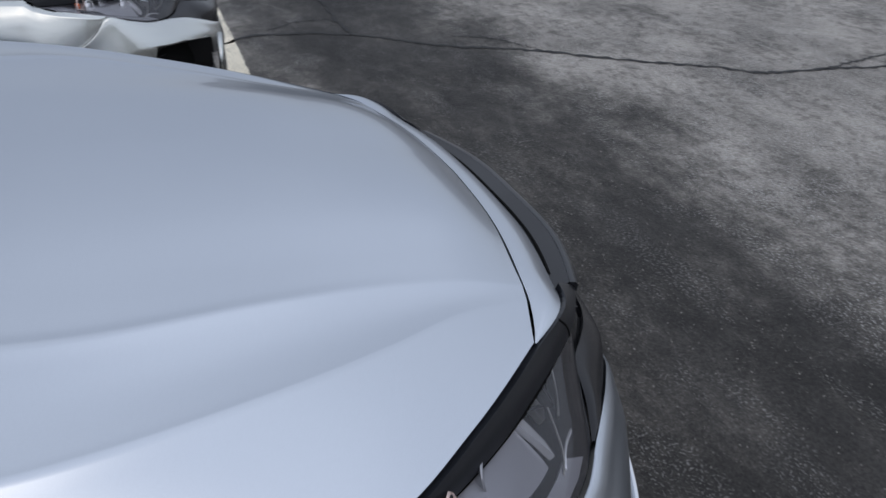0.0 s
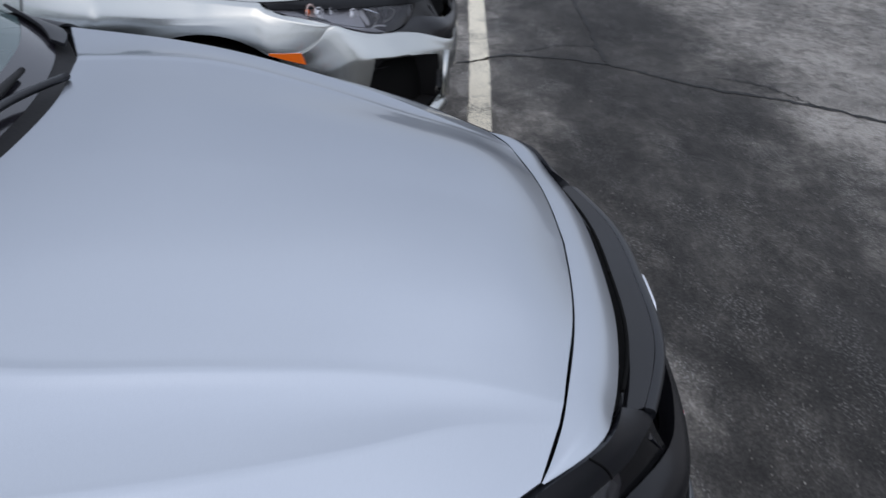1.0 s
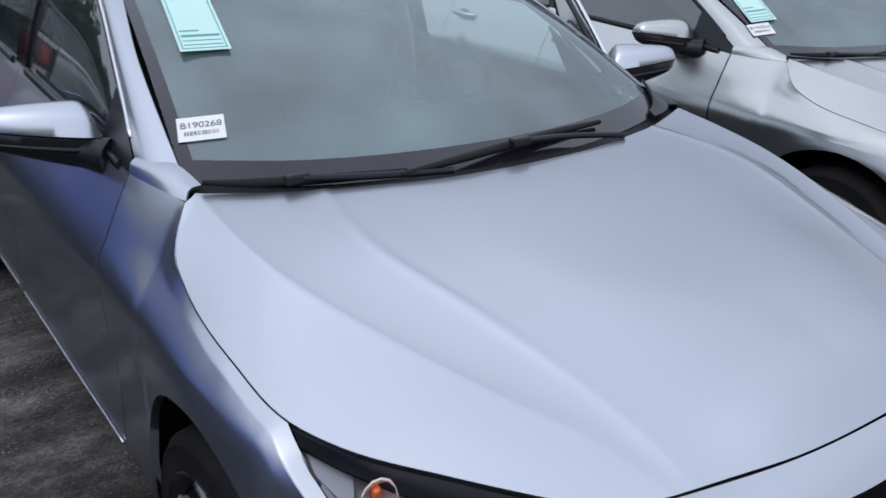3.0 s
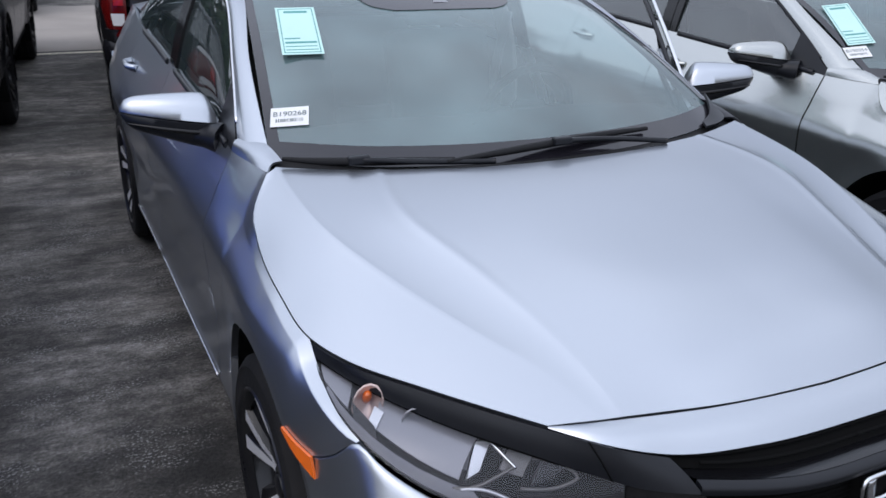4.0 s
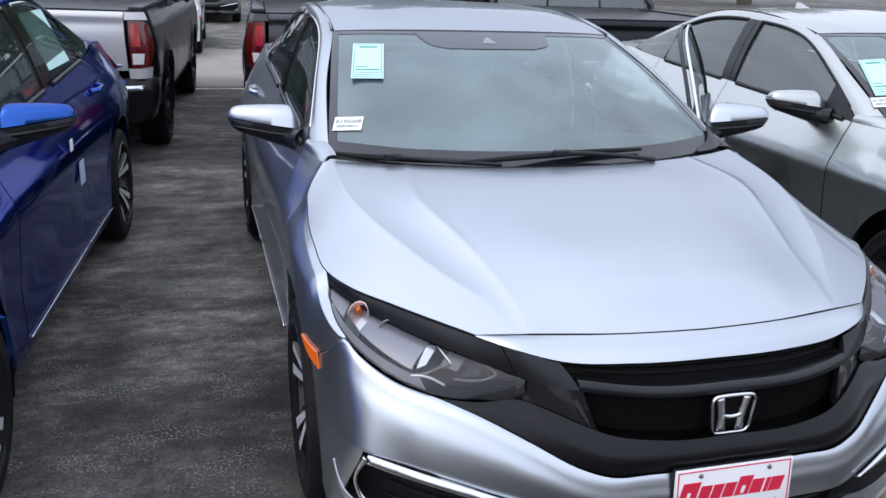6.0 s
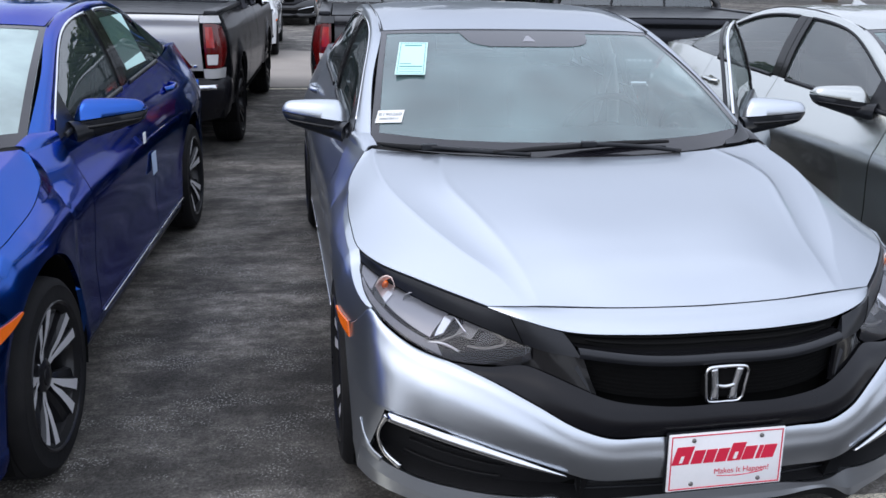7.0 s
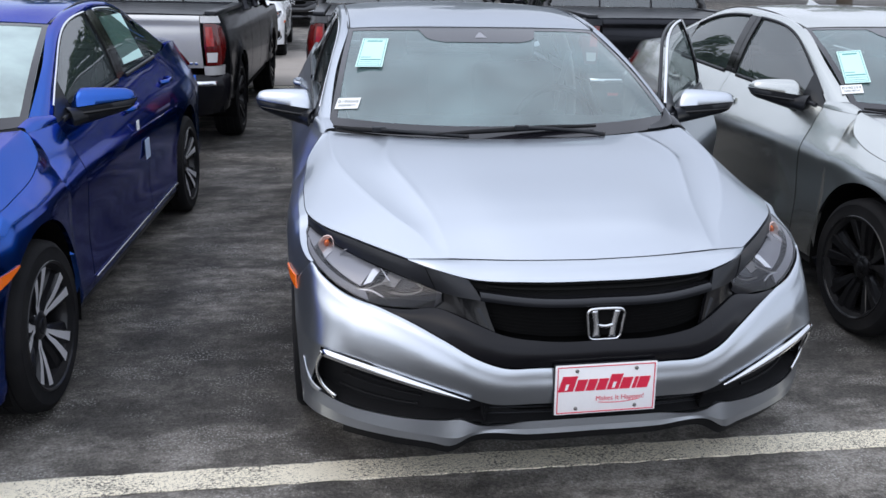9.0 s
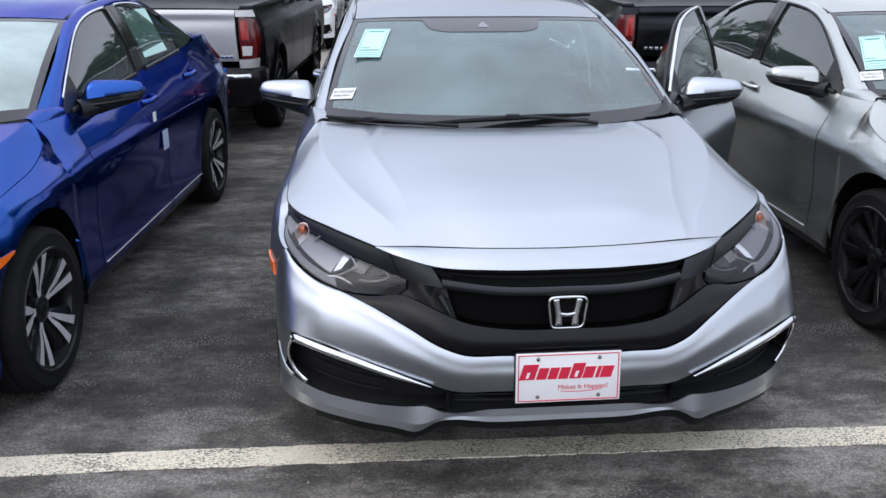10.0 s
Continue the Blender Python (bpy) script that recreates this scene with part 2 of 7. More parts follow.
def asphalt():
    """Old sealed asphalt: pale stone flecks, worn streaks across the bays and darker sealed patches."""
    m, n, l, p = nodes_of("asphalt")
    tc = n.new("ShaderNodeTexCoord")

    def tex(scale, detail, vec=(1, 1, 1), rough=0.6, shift=0.0):
        mp = n.new("ShaderNodeMapping")
        mp.inputs["Scale"].default_value = vec
        mp.inputs["Location"].default_value = (shift, shift * 0.7, 0)
        mp.inputs["Rotation"].default_value = (0, 0, radians(4))
        t = n.new("ShaderNodeTexNoise")
        t.inputs["Scale"].default_value, t.inputs["Detail"].default_value, t.inputs["Roughness"].default_value = scale, detail, rough
        l.new(tc.outputs["Object"], mp.inputs["Vector"])
        l.new(mp.outputs["Vector"], t.inputs["Vector"])
        return t.outputs["Fac"]

    def span(v, a, b, c, d):
        r = n.new("ShaderNodeMapRange")
        r.interpolation_type = "SMOOTHSTEP"
        for k, q in zip(("From Min", "From Max", "To Min", "To Max"), (a, b, c, d)):
            r.inputs[k].default_value = q
        l.new(v, r.inputs["Value"])
        return r.outputs[0]

    def math2(op, a, b):
        q = n.new("ShaderNodeMath")
        q.operation = op
        for i, v in enumerate((a, b)):
            if isinstance(v, float):
                q.inputs[i].default_value = v
            else:
                l.new(v, q.inputs[i])
        return q.outputs[0]

    wide = span(tex(0.30, 5, shift=3.1), 0.38, 0.62, 0.0, 1.0)
    streak = span(tex(2.0, 10, (0.72, 1.7, 1), 0.74, 1.7), 0.43, 0.66, 0.0, 1.0)
    patchy = span(tex(2.6, 9, (1, 1.5, 1), 0.72, 5.0), 0.38, 0.74, 0.0, 1.0)
    mottle = span(tex(14, 7, (1, 1.3, 1), 0.72, 8.0), 0.36, 0.66, 0.0, 1.0)
    fleck = span(tex(115, 4, shift=0.4), 0.55, 0.61, 0.0, 1.0)
    grit = span(tex(75, 6, shift=2.0, rough=0.80), 0.36, 0.66, 0.0, 1.0)
    wear = math2("MULTIPLY", math2("ADD", math2("MULTIPLY", streak, 0.42), math2("MULTIPLY", patchy, 0.40)), math2("ADD", math2("MULTIPLY", wide, 0.95), 0.20))
    wear = math2("MULTIPLY", wear, math2("ADD", math2("MULTIPLY", mottle, 0.9), 0.35))
    # a strip in front of the bays was sealed later; beyond it the old surface is bleached and sandy
    sep = n.new("ShaderNodeSeparateXYZ")
    l.new(tc.outputs["Object"], sep.inputs[0])
    shore = math2("ADD", sep.outputs["Y"], math2("MULTIPLY", tex(1.1, 7, shift=6.0, rough=0.68), 1.2))
    sealed = math2("MULTIPLY", span(shore, 0.25, 0.60, 1.0, 0.0), span(shore, -1.00, -0.25, 0.0, 1.0))
    stain = span(tex(1.7, 8, (1, 1.2, 1), 0.66, 9.0), 0.36, 0.64, 0.66, 1.34)
    sandy = span(shore, -1.00, -0.35, 1.0, 0.0)
    # a darker stretch across the bays; behind it they are scuffed pale
    dark_band = math2("MULTIPLY", span(shore, 1.15, 1.55, 0.0, 1.0), span(shore, 2.1, 3.0, 1.0, 0.0))
    scuff = math2("MULTIPLY", span(shore, 2.4, 3.0, 0.0, 1.0), span(shore, 5.0, 6.0, 1.0, 0.0))
    wear = math2("MULTIPLY", wear, math2("SUBTRACT", 1.0, math2("MULTIPLY", sealed, 0.50)))
    front = math2("MULTIPLY", span(shore, 0.62, 0.80, 0.0, 1.0), span(shore, 1.20, 1.55, 1.0, 0.0))
    cluster = span(tex(3.4, 6, (0.8, 1.6, 1), 0.62, 4.4), 0.48, 0.62, 0.0, 1.0)
    wear = math2("MULTIPLY", wear, math2("SUBTRACT", 1.0, math2("MULTIPLY", dark_band, 0.45)))
    wear = math2("ADD", wear, math2("MULTIPLY", scuff, math2("MULTIPLY", streak, 0.17)))
    wear = math2("ADD", wear, math2("MULTIPLY", front, math2("ADD", math2("MULTIPLY", cluster, 0.22), 0.05)))
    wear = math2("ADD", wear, math2("MULTIPLY", sandy, math2("ADD", math2("MULTIPLY", mottle, 0.28), 0.07)))
    ramp = n.new("ShaderNodeValToRGB")
    ramp.color_ramp.elements[0].position, ramp.color_ramp.elements[0].color = 0.0, (0.072, 0.068, 0.063, 1)
    ramp.color_ramp.elements[1].position, ramp.color_ramp.elements[1].color = 0.38, (0.285, 0.265, 0.238, 1)
    e = ramp.color_ramp.elements.new(0.16)
    e.color = (0.168, 0.155, 0.138, 1)
    l.new(wear, ramp.inputs["Fac"])
    hsv = n.new("ShaderNodeHueSaturation")
    l.new(ramp.outputs["Color"], hsv.inputs["Color"])
    l.new(math2("MULTIPLY", math2("MULTIPLY", math2("ADD", math2("MULTIPLY", grit, 0.75), 0.58), stain), math2("SUBTRACT", 1.0, math2("ADD", math2("MULTIPLY", sealed, 0.54), math2("MULTIPLY", dark_band, 0.16)))), hsv.inputs["Value"])
    mix = n.new("ShaderNodeMix")
    mix.data_type = "RGBA"
    mix.inputs[7].default_value = (0.46, 0.45, 0.43, 1)
    l.new(math2("MULTIPLY", fleck, math2("ADD", math2("MULTIPLY", wear, 1.1), math2("ADD", math2("MULTIPLY", cluster, math2("SUBTRACT", 0.75, math2("MULTIPLY", sealed, 0.45))), math2("MULTIPLY", sandy, 0.25)))), mix.inputs[0])
    l.new(hsv.outputs["Color"], mix.inputs[6])
    l.new(mix.outputs[2], p.inputs["Base Color"])
    l.new(span(wear, 0.0, 1.0, 0.70, 0.92), p.inputs["Roughness"])
    p.inputs["Specular IOR Level"].default_value = 0.22
    b = n.new("ShaderNodeBump")
    b.inputs["Strength"].default_value, b.inputs["Distance"].default_value = 0.55, 0.006
    l.new(math2("ADD", grit, math2("MULTIPLY", fleck, 0.6)), b.inputs["Height"])
    l.new(b.outputs["Normal"], p.inputs["Normal"])
    return m


def worn_paint(name, color, thin=0.52):
    """Road paint that has worn through to the asphalt in small flecks."""
    m, n, l, p = nodes_of(name)
    tc = n.new("ShaderNodeTexCoord")
    mp = n.new("ShaderNodeMapping")
    mp.inputs["Scale"].default_value = (1, 2.0, 1)
    a, b2 = n.new("ShaderNodeTexNoise"), n.new("ShaderNodeTexNoise")
    a.inputs["Scale"].default_value, a.inputs["Detail"].default_value, a.inputs["Roughness"].default_value = 120, 5, 0.75
    b2.inputs["Scale"].default_value, b2.inputs["Detail"].default_value = 3.0, 4
    l.new(tc.outputs["Object"], mp.inputs["Vector"])
    l.new(mp.outputs["Vector"], a.inputs["Vector"])
    l.new(tc.outputs["Object"], b2.inputs["Vector"])
    mu = n.new("ShaderNodeMath")
    mu.operation = "MULTIPLY_ADD"
    mu.inputs[1].default_value = 0.35
    l.new(b2.outputs["Fac"], mu.inputs[0])
    l.new(a.outputs["Fac"], mu.inputs[2])
    r = n.new("ShaderNodeMapRange")
    r.inputs["From Min"].default_value, r.inputs["From Max"].default_value = thin + 0.22, thin + 0.26
    l.new(mu.outputs[0], r.inputs["Value"])
    mix = n.new("ShaderNodeMix")
    mix.data_type = "RGBA"
    mix.inputs[6].default_value, mix.inputs[7].default_value = (*color, 1), (0.07, 0.068, 0.06, 1)
    l.new(r.outputs[0], mix.inputs[0])
    h = n.new("ShaderNodeHueSaturation")
    l.new(mix.outputs[2], h.inputs["Color"])
    v = n.new("ShaderNodeMapRange")
    v.inputs["To Min"].default_value, v.inputs["To Max"].default_value = 0.75, 1.2
    l.new(b2.outputs["Fac"], v.inputs["Value"])
    l.new(v.outputs[0], h.inputs["Value"])
    l.new(h.outputs["Color"], p.inputs["Base Color"])
    p.inputs["Roughness"].default_value = 0.8
    return m


ASPHALT = asphalt()
LINE_PAINT = worn_paint("cream_line_paint", (0.84, 0.77, 0.61), 0.480)
PALE_GROUND = surface("pale_ground_strip", (0.30, 0.27, 0.24), 0.85, vary=0.25, scale=1.2, grain=40, bump=0.3)
CRACK = surface("crack_filler", (0.012, 0.012, 0.012), 0.8)


# ---- mesh helpers ----
def cr(points, n):
    """n points on a smooth curve through the control points, even along its chords."""
    P = np.array(points, float)
    if len(P) == 2:
        return P[0] + np.linspace(0, 1, n)[:, None] * (P[1] - P[0])
    t = np.concatenate([[0], np.cumsum(np.maximum(np.linalg.norm(np.diff(P, axis=0), axis=1), 1e-6))])
    d = np.diff(P, axis=0) / np.diff(t)[:, None]
    h = np.diff(t)
    T = np.empty_like(P)
    T[1:-1] = (d[:-1] * h[1:, None] + d[1:] * h[:-1, None]) / (h[1:] + h[:-1])[:, None]
    T[0], T[-1] = 1.5 * d[0] - 0.5 * T[1], 1.5 * d[-1] - 0.5 * T[-2]
    s = np.linspace(0, t[-1], n)
    i = np.clip(np.searchsorted(t, s, "right") - 1, 0, len(h) - 1)
    u = ((s - t[i]) / h[i])[:, None]
    H = h[i][:, None]
    return (2 * u**3 - 3 * u**2 + 1) * P[i] + (u**3 - 2 * u**2 + u) * H * T[i] + (3 * u**2 - 2 * u**3) * P[i + 1] + (u**3 - u**2) * H * T[i + 1]


def loft(curves, n, m):
    """A grid of m rows by n columns over curves that are given by control points."""
    C = np.array([cr(c, n) for c in curves])
    return np.stack([cr(C[:, i], m) for i in range(n)], axis=1)


def shrink(G, r0=0.0, r1=0.0, c0=0.0, c1=0.0):
    """Draw the edge rows and columns of a grid inwards by so many metres: panel gaps."""
    G = G.copy()

    def pull(a, b, d):
        v = b - a
        L = np.linalg.norm(v, axis=-1, keepdims=True)
        return a + v * np.minimum(d / np.maximum(L, 1e-6), 0.9)
    if r0: G[0] = pull(G[0], G[1], r0)
    if r1: G[-1] = pull(G[-1], G[-2], r1)
    if c0: G[:, 0] = pull(G[:, 0], G[:, 1], c0)
    if c1: G[:, -1] = pull(G[:, -1], G[:, -2], c1)
    return G


def mir(G):
    return G * np.array([-1.0, 1, 1])


def both_rows(G):
    """A half grid whose first row lies on the middle line, doubled to both sides."""
    return np.concatenate([mir(G)[::-1][:-1], G], axis=0)


def both_cols(G):
    return np.concatenate([mir(G)[:, ::-1][:, :-1], G], axis=1)


def sheet(bm, G, core=(0, 2.2, 0.55), rim=0.008, rims=(1, 1, 1, 1)):
    """Add a grid as smooth faces that face away from core, with a turned-in edge of depth rim."""
    G = np.asarray(G)
    m, n = G.shape[:2]
    a, b = G[1:, :-1] - G[:-1, :-1], G[:-1, 1:] - G[:-1, :-1]
    N = np.cross(a, b)
    away = G[:-1, :-1] - np.array(core)
    flip = (N * away).sum() < 0
    V = [[bm.verts.new(G[j, i]) for i in range(n)] for j in range(m)]

    def face(q, smooth=True):
        if len({v.index if v.index >= 0 else id(v) for v in q}) < 3:
            return
        try:
            f = bm.faces.new(q if not flip else q[::-1])
            f.smooth = smooth
        except ValueError:
            pass
    for j in range(m - 1):
        for i in range(n - 1):
            face((V[j][i], V[j + 1][i], V[j + 1][i + 1], V[j][i + 1]))
    if rim:
        Nn = np.zeros_like(G)
        Nn[:-1, :-1] += N
        Nn[1:, 1:] += N
        Nn[:-1, 1:] += N
        Nn[1:, :-1] += N
        Nn /= np.maximum(np.linalg.norm(Nn, axis=-1, keepdims=True), 1e-9)
        if flip:
            Nn = -Nn
        low = G - Nn * rim
        edges = [([(0, i) for i in range(n)], rims[0]), ([(m - 1, i) for i in range(n)][::-1], rims[1]), ([(j, 0) for j in range(m)][::-1], rims[2]), ([(j, n - 1) for j in range(m)], rims[3])]
        for ring, on in edges:
            if not on:
                continue
            top = [V[j][i] for j, i in ring]
            bot = [bm.verts.new(low[j, i]) for j, i in ring]
            top2 = [bm.verts.new(v.co) for v in top]
            for k in range(len(ring) - 1):
                face((top2[k], top2[k + 1], bot[k + 1], bot[k]), False)
    return bm


def part(name, bm, material, parent=None, label="", smooth_angle=None, recalc=False):
    """Link a bmesh as one mesh object, under a thing or a part."""
    if recalc:
        bmesh.ops.recalc_face_normals(bm, faces=bm.faces)
    me = bpy.data.meshes.new(name)
    bm.to_mesh(me)
    bm.free()
    for mt in (material if isinstance(material, (list, tuple)) else [material]):
        me.materials.append(mt)
    ob = new(name, me)
    if parent is not None:
        ob.parent = parent
    if label:
        tagged(ob, label)
    if smooth_angle is not None:
        me.shade_smooth()
        me.set_sharp_from_angle(angle=radians(smooth_angle))
    return ob


def sheet_part(name, G, material, parent, label="", core=(0, 2.2, 0.55), rim=0.008, rims=(1, 1, 1, 1)):
    bm = bmesh.new()
    sheet(bm, G, core, rim, rims)
    return part(name, bm, material, parent, label)


def box(bm, lo, hi, bevel=0.0, seg=2, m=None):
    """A box between two corners, with rounded edges."""
    r = bmesh.ops.create_cube(bm, size=1.0)
    vs = r["verts"]
    lo, hi = Vector(lo), Vector(hi)
    for v in vs:
        v.co = Vector([(a + b) / 2 + c * (b - a) for a, b, c in zip(lo, hi, v.co)])
    if bevel:
        es = list({e for v in vs for e in v.link_edges})
        out = bmesh.ops.bevel(bm, geom=es, offset=bevel, segments=seg, affect="EDGES", profile=0.5)
        vs = list({v for f in out["faces"] for v in f.verts} | {v for v in vs if v.is_valid})
    if m is not None:
        bmesh.ops.transform(bm, matrix=m, verts=[v for v in vs if v.is_valid])
    return bm


def lathe(bm, profile, seg=48, m=None):
    """Turn a profile of (radius, x) round the x axis."""
    rings = []
    for r, x in profile:
        ring = []
        for k in range(seg):
            a = 2 * math.pi * k / seg
            co = Vector((x, r * math.cos(a), r * math.sin(a)))
            ring.append(bm.verts.new(m @ co if m else co))
        rings.append(ring)
    for p, q in zip(rings, rings[1:]):
        for k in range(seg):
            f = bm.faces.new((p[k], p[(k + 1) % seg], q[(k + 1) % seg], q[k]))
            f.smooth = True
    return bm


def tube(bm, points, r, seg=8, n=None, taper=None, flat=1.0, cap=True):
    """A round bar along a smooth curve; taper gives the radius factor at each control point, flat squeezes it in height."""
    P = cr(points, n or 4 * len(points)) if len(points) > 2 else np.array(points, float)
    tp = np.interp(np.linspace(0, 1, len(P)), np.linspace(0, 1, len(taper)), taper) if taper else np.ones(len(P))
    rings = []
    for i, p in enumerate(P):
        d = Vector(P[min(i + 1, len(P) - 1)] - P[max(i - 1, 0)]).normalized()
        up = Vector((0, 0, 1)) if abs(d.z) < 0.95 else Vector((0, 1, 0))
        s = d.cross(up).normalized()
        u = s.cross(d).normalized()
        rings.append([bm.verts.new(Vector(p) + (s * math.cos(2 * math.pi * k / seg) + u * math.sin(2 * math.pi * k / seg) * flat) * r * tp[i]) for k in range(seg)])
    for a, b in zip(rings, rings[1:]):
        for k in range(seg):
            f = bm.faces.new((a[k], a[(k + 1) % seg], b[(k + 1) % seg], b[k]))
            f.smooth = True
    if cap:
        for ring in (rings[0], rings[-1]):
            try:
                bm.faces.new(ring)
            except ValueError:
                pass
    return bm


def closed_strip(bm, points, width, depth, normal=(0, 0, 1), taper=None, n=None):
    """A flat bar of rectangular section along a curve; its width lies across the curve, square to normal."""
    P = cr(points, n or 5 * len(points)) if len(points) > 2 else np.array(points, float)
    N = Vector(normal).normalized()
    tp = np.interp(np.linspace(0, 1, len(P)), np.linspace(0, 1, len(taper)), taper) if taper else np.ones(len(P))
    rows = []
    for i, p in enumerate(P):
        d = Vector(P[min(i + 1, len(P) - 1)] - P[max(i - 1, 0)]).normalized()
        s = d.cross(N).normalized() * width * 0.5 * tp[i]
        c = Vector(p)
        rows.append([bm.verts.new(q) for q in (c - s, c - s * 0.7 + N * depth, c + s * 0.7 + N * depth, c + s)])
    for a, b in zip(rows, rows[1:]):
        for k in range(3):
            f = bm.faces.new((a[k], a[k + 1], b[k + 1], b[k]))
            f.smooth = True
        bm.faces.new((a[3], a[0], b[0], b[3]))
    for r in (rows[0], rows[-1]):
        bm.faces.new(r)
    return bm


def writing(text, size, m, material, parent, name="lettering"):
    """Flat letters in the built-in font, as a mesh."""
    cu = bpy.data.curves.new(name, "FONT")
    cu.body, cu.size, cu.align_x, cu.align_y = text, size, "CENTER", "CENTER"
    tmp = bpy.data.objects.new(name, cu)
    scene.collection.objects.link(tmp)
    me = bpy.data.meshes.new_from_object(tmp.evaluated_get(bpy.context.evaluated_depsgraph_get()))
    bpy.data.objects.remove(tmp)
    bpy.data.curves.remove(cu)
    me.transform(m)
    me.materials.clear()
    me.materials.append(material)
    ob = new(name, me)
    ob.parent = parent
    return ob


# ---- sedan: its lines, for the half with positive x; y runs from the nose to the tail ----
AXLE_F, AXLE_R, HUB_Z, ARCH = 0.90, 3.60, 0.32, 0.386
HALF_W = ((0.40, 0.800), (0.45, 0.838), (0.53, 0.872), (0.62, 0.889), (0.75, 0.899), (0.90, 0.903), (1.30, 0.892), (2.0, 0.893), (3.0, 0.897), (3.6, 0.903), (4.0, 0.885), (4.3, 0.845), (4.5, 0.77), (4.62, 0.6))
INSET = ((0.18, -0.060), (0.22, -0.035), (0.28, -0.016), (0.40, -0.016), (0.55, -0.012), (0.62, -0.007), (0.70, -0.001), (0.74, 0.001), (0.765, -0.004), (0.80, -0.019), (0.88, -0.054), (0.95, -0.089), (1.0, -0.115), (1.1, -0.17))
BELT = ((1.40, 0.945), (1.50, 0.962), (2.0, 0.990), (2.6, 1.012), (3.2, 1.035), (3.6, 1.055), (3.88, 1.075), (4.2, 1.07), (4.5, 1.045))


def table(t, y):
    return float(np.interp(y, [a for a, _ in t], [b for _, b in t]))


SMOOTH_W = cr([(a, b, 0) for a, b in HALF_W], 160)


def side_x(y, z):
    """Half width of the body side at a place along the car and a height; the door skins are hollow below the shoulder line."""
    w = float(np.interp(y, SMOOTH_W[:, 0], SMOOTH_W[:, 1])) + table(INSET, z)
    line = 0.775 + 0.028 * (y - 0.9)
    w += 0.003 * math.exp(-(((z - line) / 0.030) ** 2))
    w += 0.017 * min(max((0.745 - z) / 0.17, 0), 1) * min(max((1.16 - y) / 0.30, 0), 1) * min(max((y - 0.45) / 0.15, 0), 1)
    if 1.4 < y < 3.4:
        w -= 0.010 * math.exp(-(((z - 0.48) / 0.09) ** 2)) * min(1, (y - 1.4) / 0.2, (3.4 - y) / 0.2)
    return w


def arch_z(y, axle):
    d = abs(y - axle)
    return HUB_Z + math.sqrt(max(ARCH**2 - d * d, 0)) if d < ARCH else 0.0


def flare(y, z, axle):
    d = math.hypot(y - axle, z - HUB_Z) - ARCH
    return 0.006 * math.exp(-((d / 0.05) ** 2))


HOOD_C = [(0, 0.202, 0.774), (0, 0.28, 0.830), (0, 0.42, 0.878), (0, 0.70, 0.930), (0, 0.95, 0.962), (0, 1.102, 0.966)]
HOOD_M = [(0.25, 0.221, 0.774), (0.26, 0.30, 0.826), (0.27, 0.44, 0.872), (0.28, 0.72, 0.926), (0.28, 0.97, 0.960), (0.27, 1.122, 0.966)]
HOOD_R = [(0.42, 0.256, 0.7735), (0.428, 0.35, 0.811), (0.447, 0.48, 0.848), (0.492, 0.66, 0.894), (0.546, 0.90, 0.942), (0.505, 1.172, 0.970)]
HOOD_O = [(0.455, 0.266, 0.771), (0.495, 0.385, 0.809), (0.57, 0.52, 0.842), (0.65, 0.70, 0.879), (0.725, 0.94, 0.923), (0.738, 1.272, 0.974)]
HOOD_E = [(0.545, 0.300, 0.763), (0.70, 0.465, 0.782), (0.800, 0.600, 0.791), (0.836, 0.690, 0.797), (0.848, 0.86, 0.818), (0.836, 1.10, 0.860), (0.826, 1.165, 0.886), (0.764, 1.257, 0.966)]
HOOD_N = [tuple(a * 0.4 + b * 0.6 for a, b in zip(p, q)) for p, q in zip(HOOD_M, HOOD_R)]
HOOD_B = [(a * 0.6 + d * 0.4, b * 0.6 + e * 0.4, c * 0.6 + f * 0.4 - 0.0085 * k) for (a, b, c), (d, e, f), k in zip(HOOD_R, HOOD_O, (0, 0.3, 0.8, 1, 0.8, 0.2))]
NOSE_TOP = [(0, 0.202, 0.774), (0.25, 0.221, 0.774), (0.40, 0.252, 0.772), (0.45, 0.264, 0.771), (0.50, 0.281, 0.767), (0.545, 0.300, 0.763)]
NOSE_LOW = [(0, 0.137, 0.731), (0.20, 0.146, 0.731), (0.382, 0.184, 0.736), (0.466, 0.215, 0.754), (0.545, 0.297, 0.761)]
SLOT_LOW = [(0, 0.074, 0.702), (0.20, 0.085, 0.703), (0.356, 0.135, 0.711)]
BAR_LOW = [(0, 0.058, 0.682), (0.20, 0.069, 0.683), (0.335, 0.118, 0.683), (0.45, 0.167, 0.673)]
GRILLE_LOW = [(0, 0.032, 0.588), (0.18, 0.040, 0.588), (0.30, 0.072, 0.600), (0.42, 0.145, 0.635)]
BROW_TOP = [(0.382, 0.180, 0.738), (0.466, 0.213, 0.757), (0.545, 0.296, 0.763), (0.70, 0.463, 0.782), (0.80, 0.598, 0.791), (0.836, 0.688, 0.796)]
BROW_LOW = [(0.352, 0.120, 0.690), (0.44, 0.173, 0.692), (0.49, 0.214, 0.701), (0.565, 0.288, 0.714), (0.70, 0.436, 0.737), (0.80, 0.580, 0.762), (0.836, 0.664, 0.772)]
LAMP_TOP = [(0.455, 0.190, 0.694), (0.565, 0.286, 0.712), (0.70, 0.434, 0.735), (0.80, 0.578, 0.760), (0.837, 0.662, 0.770)]
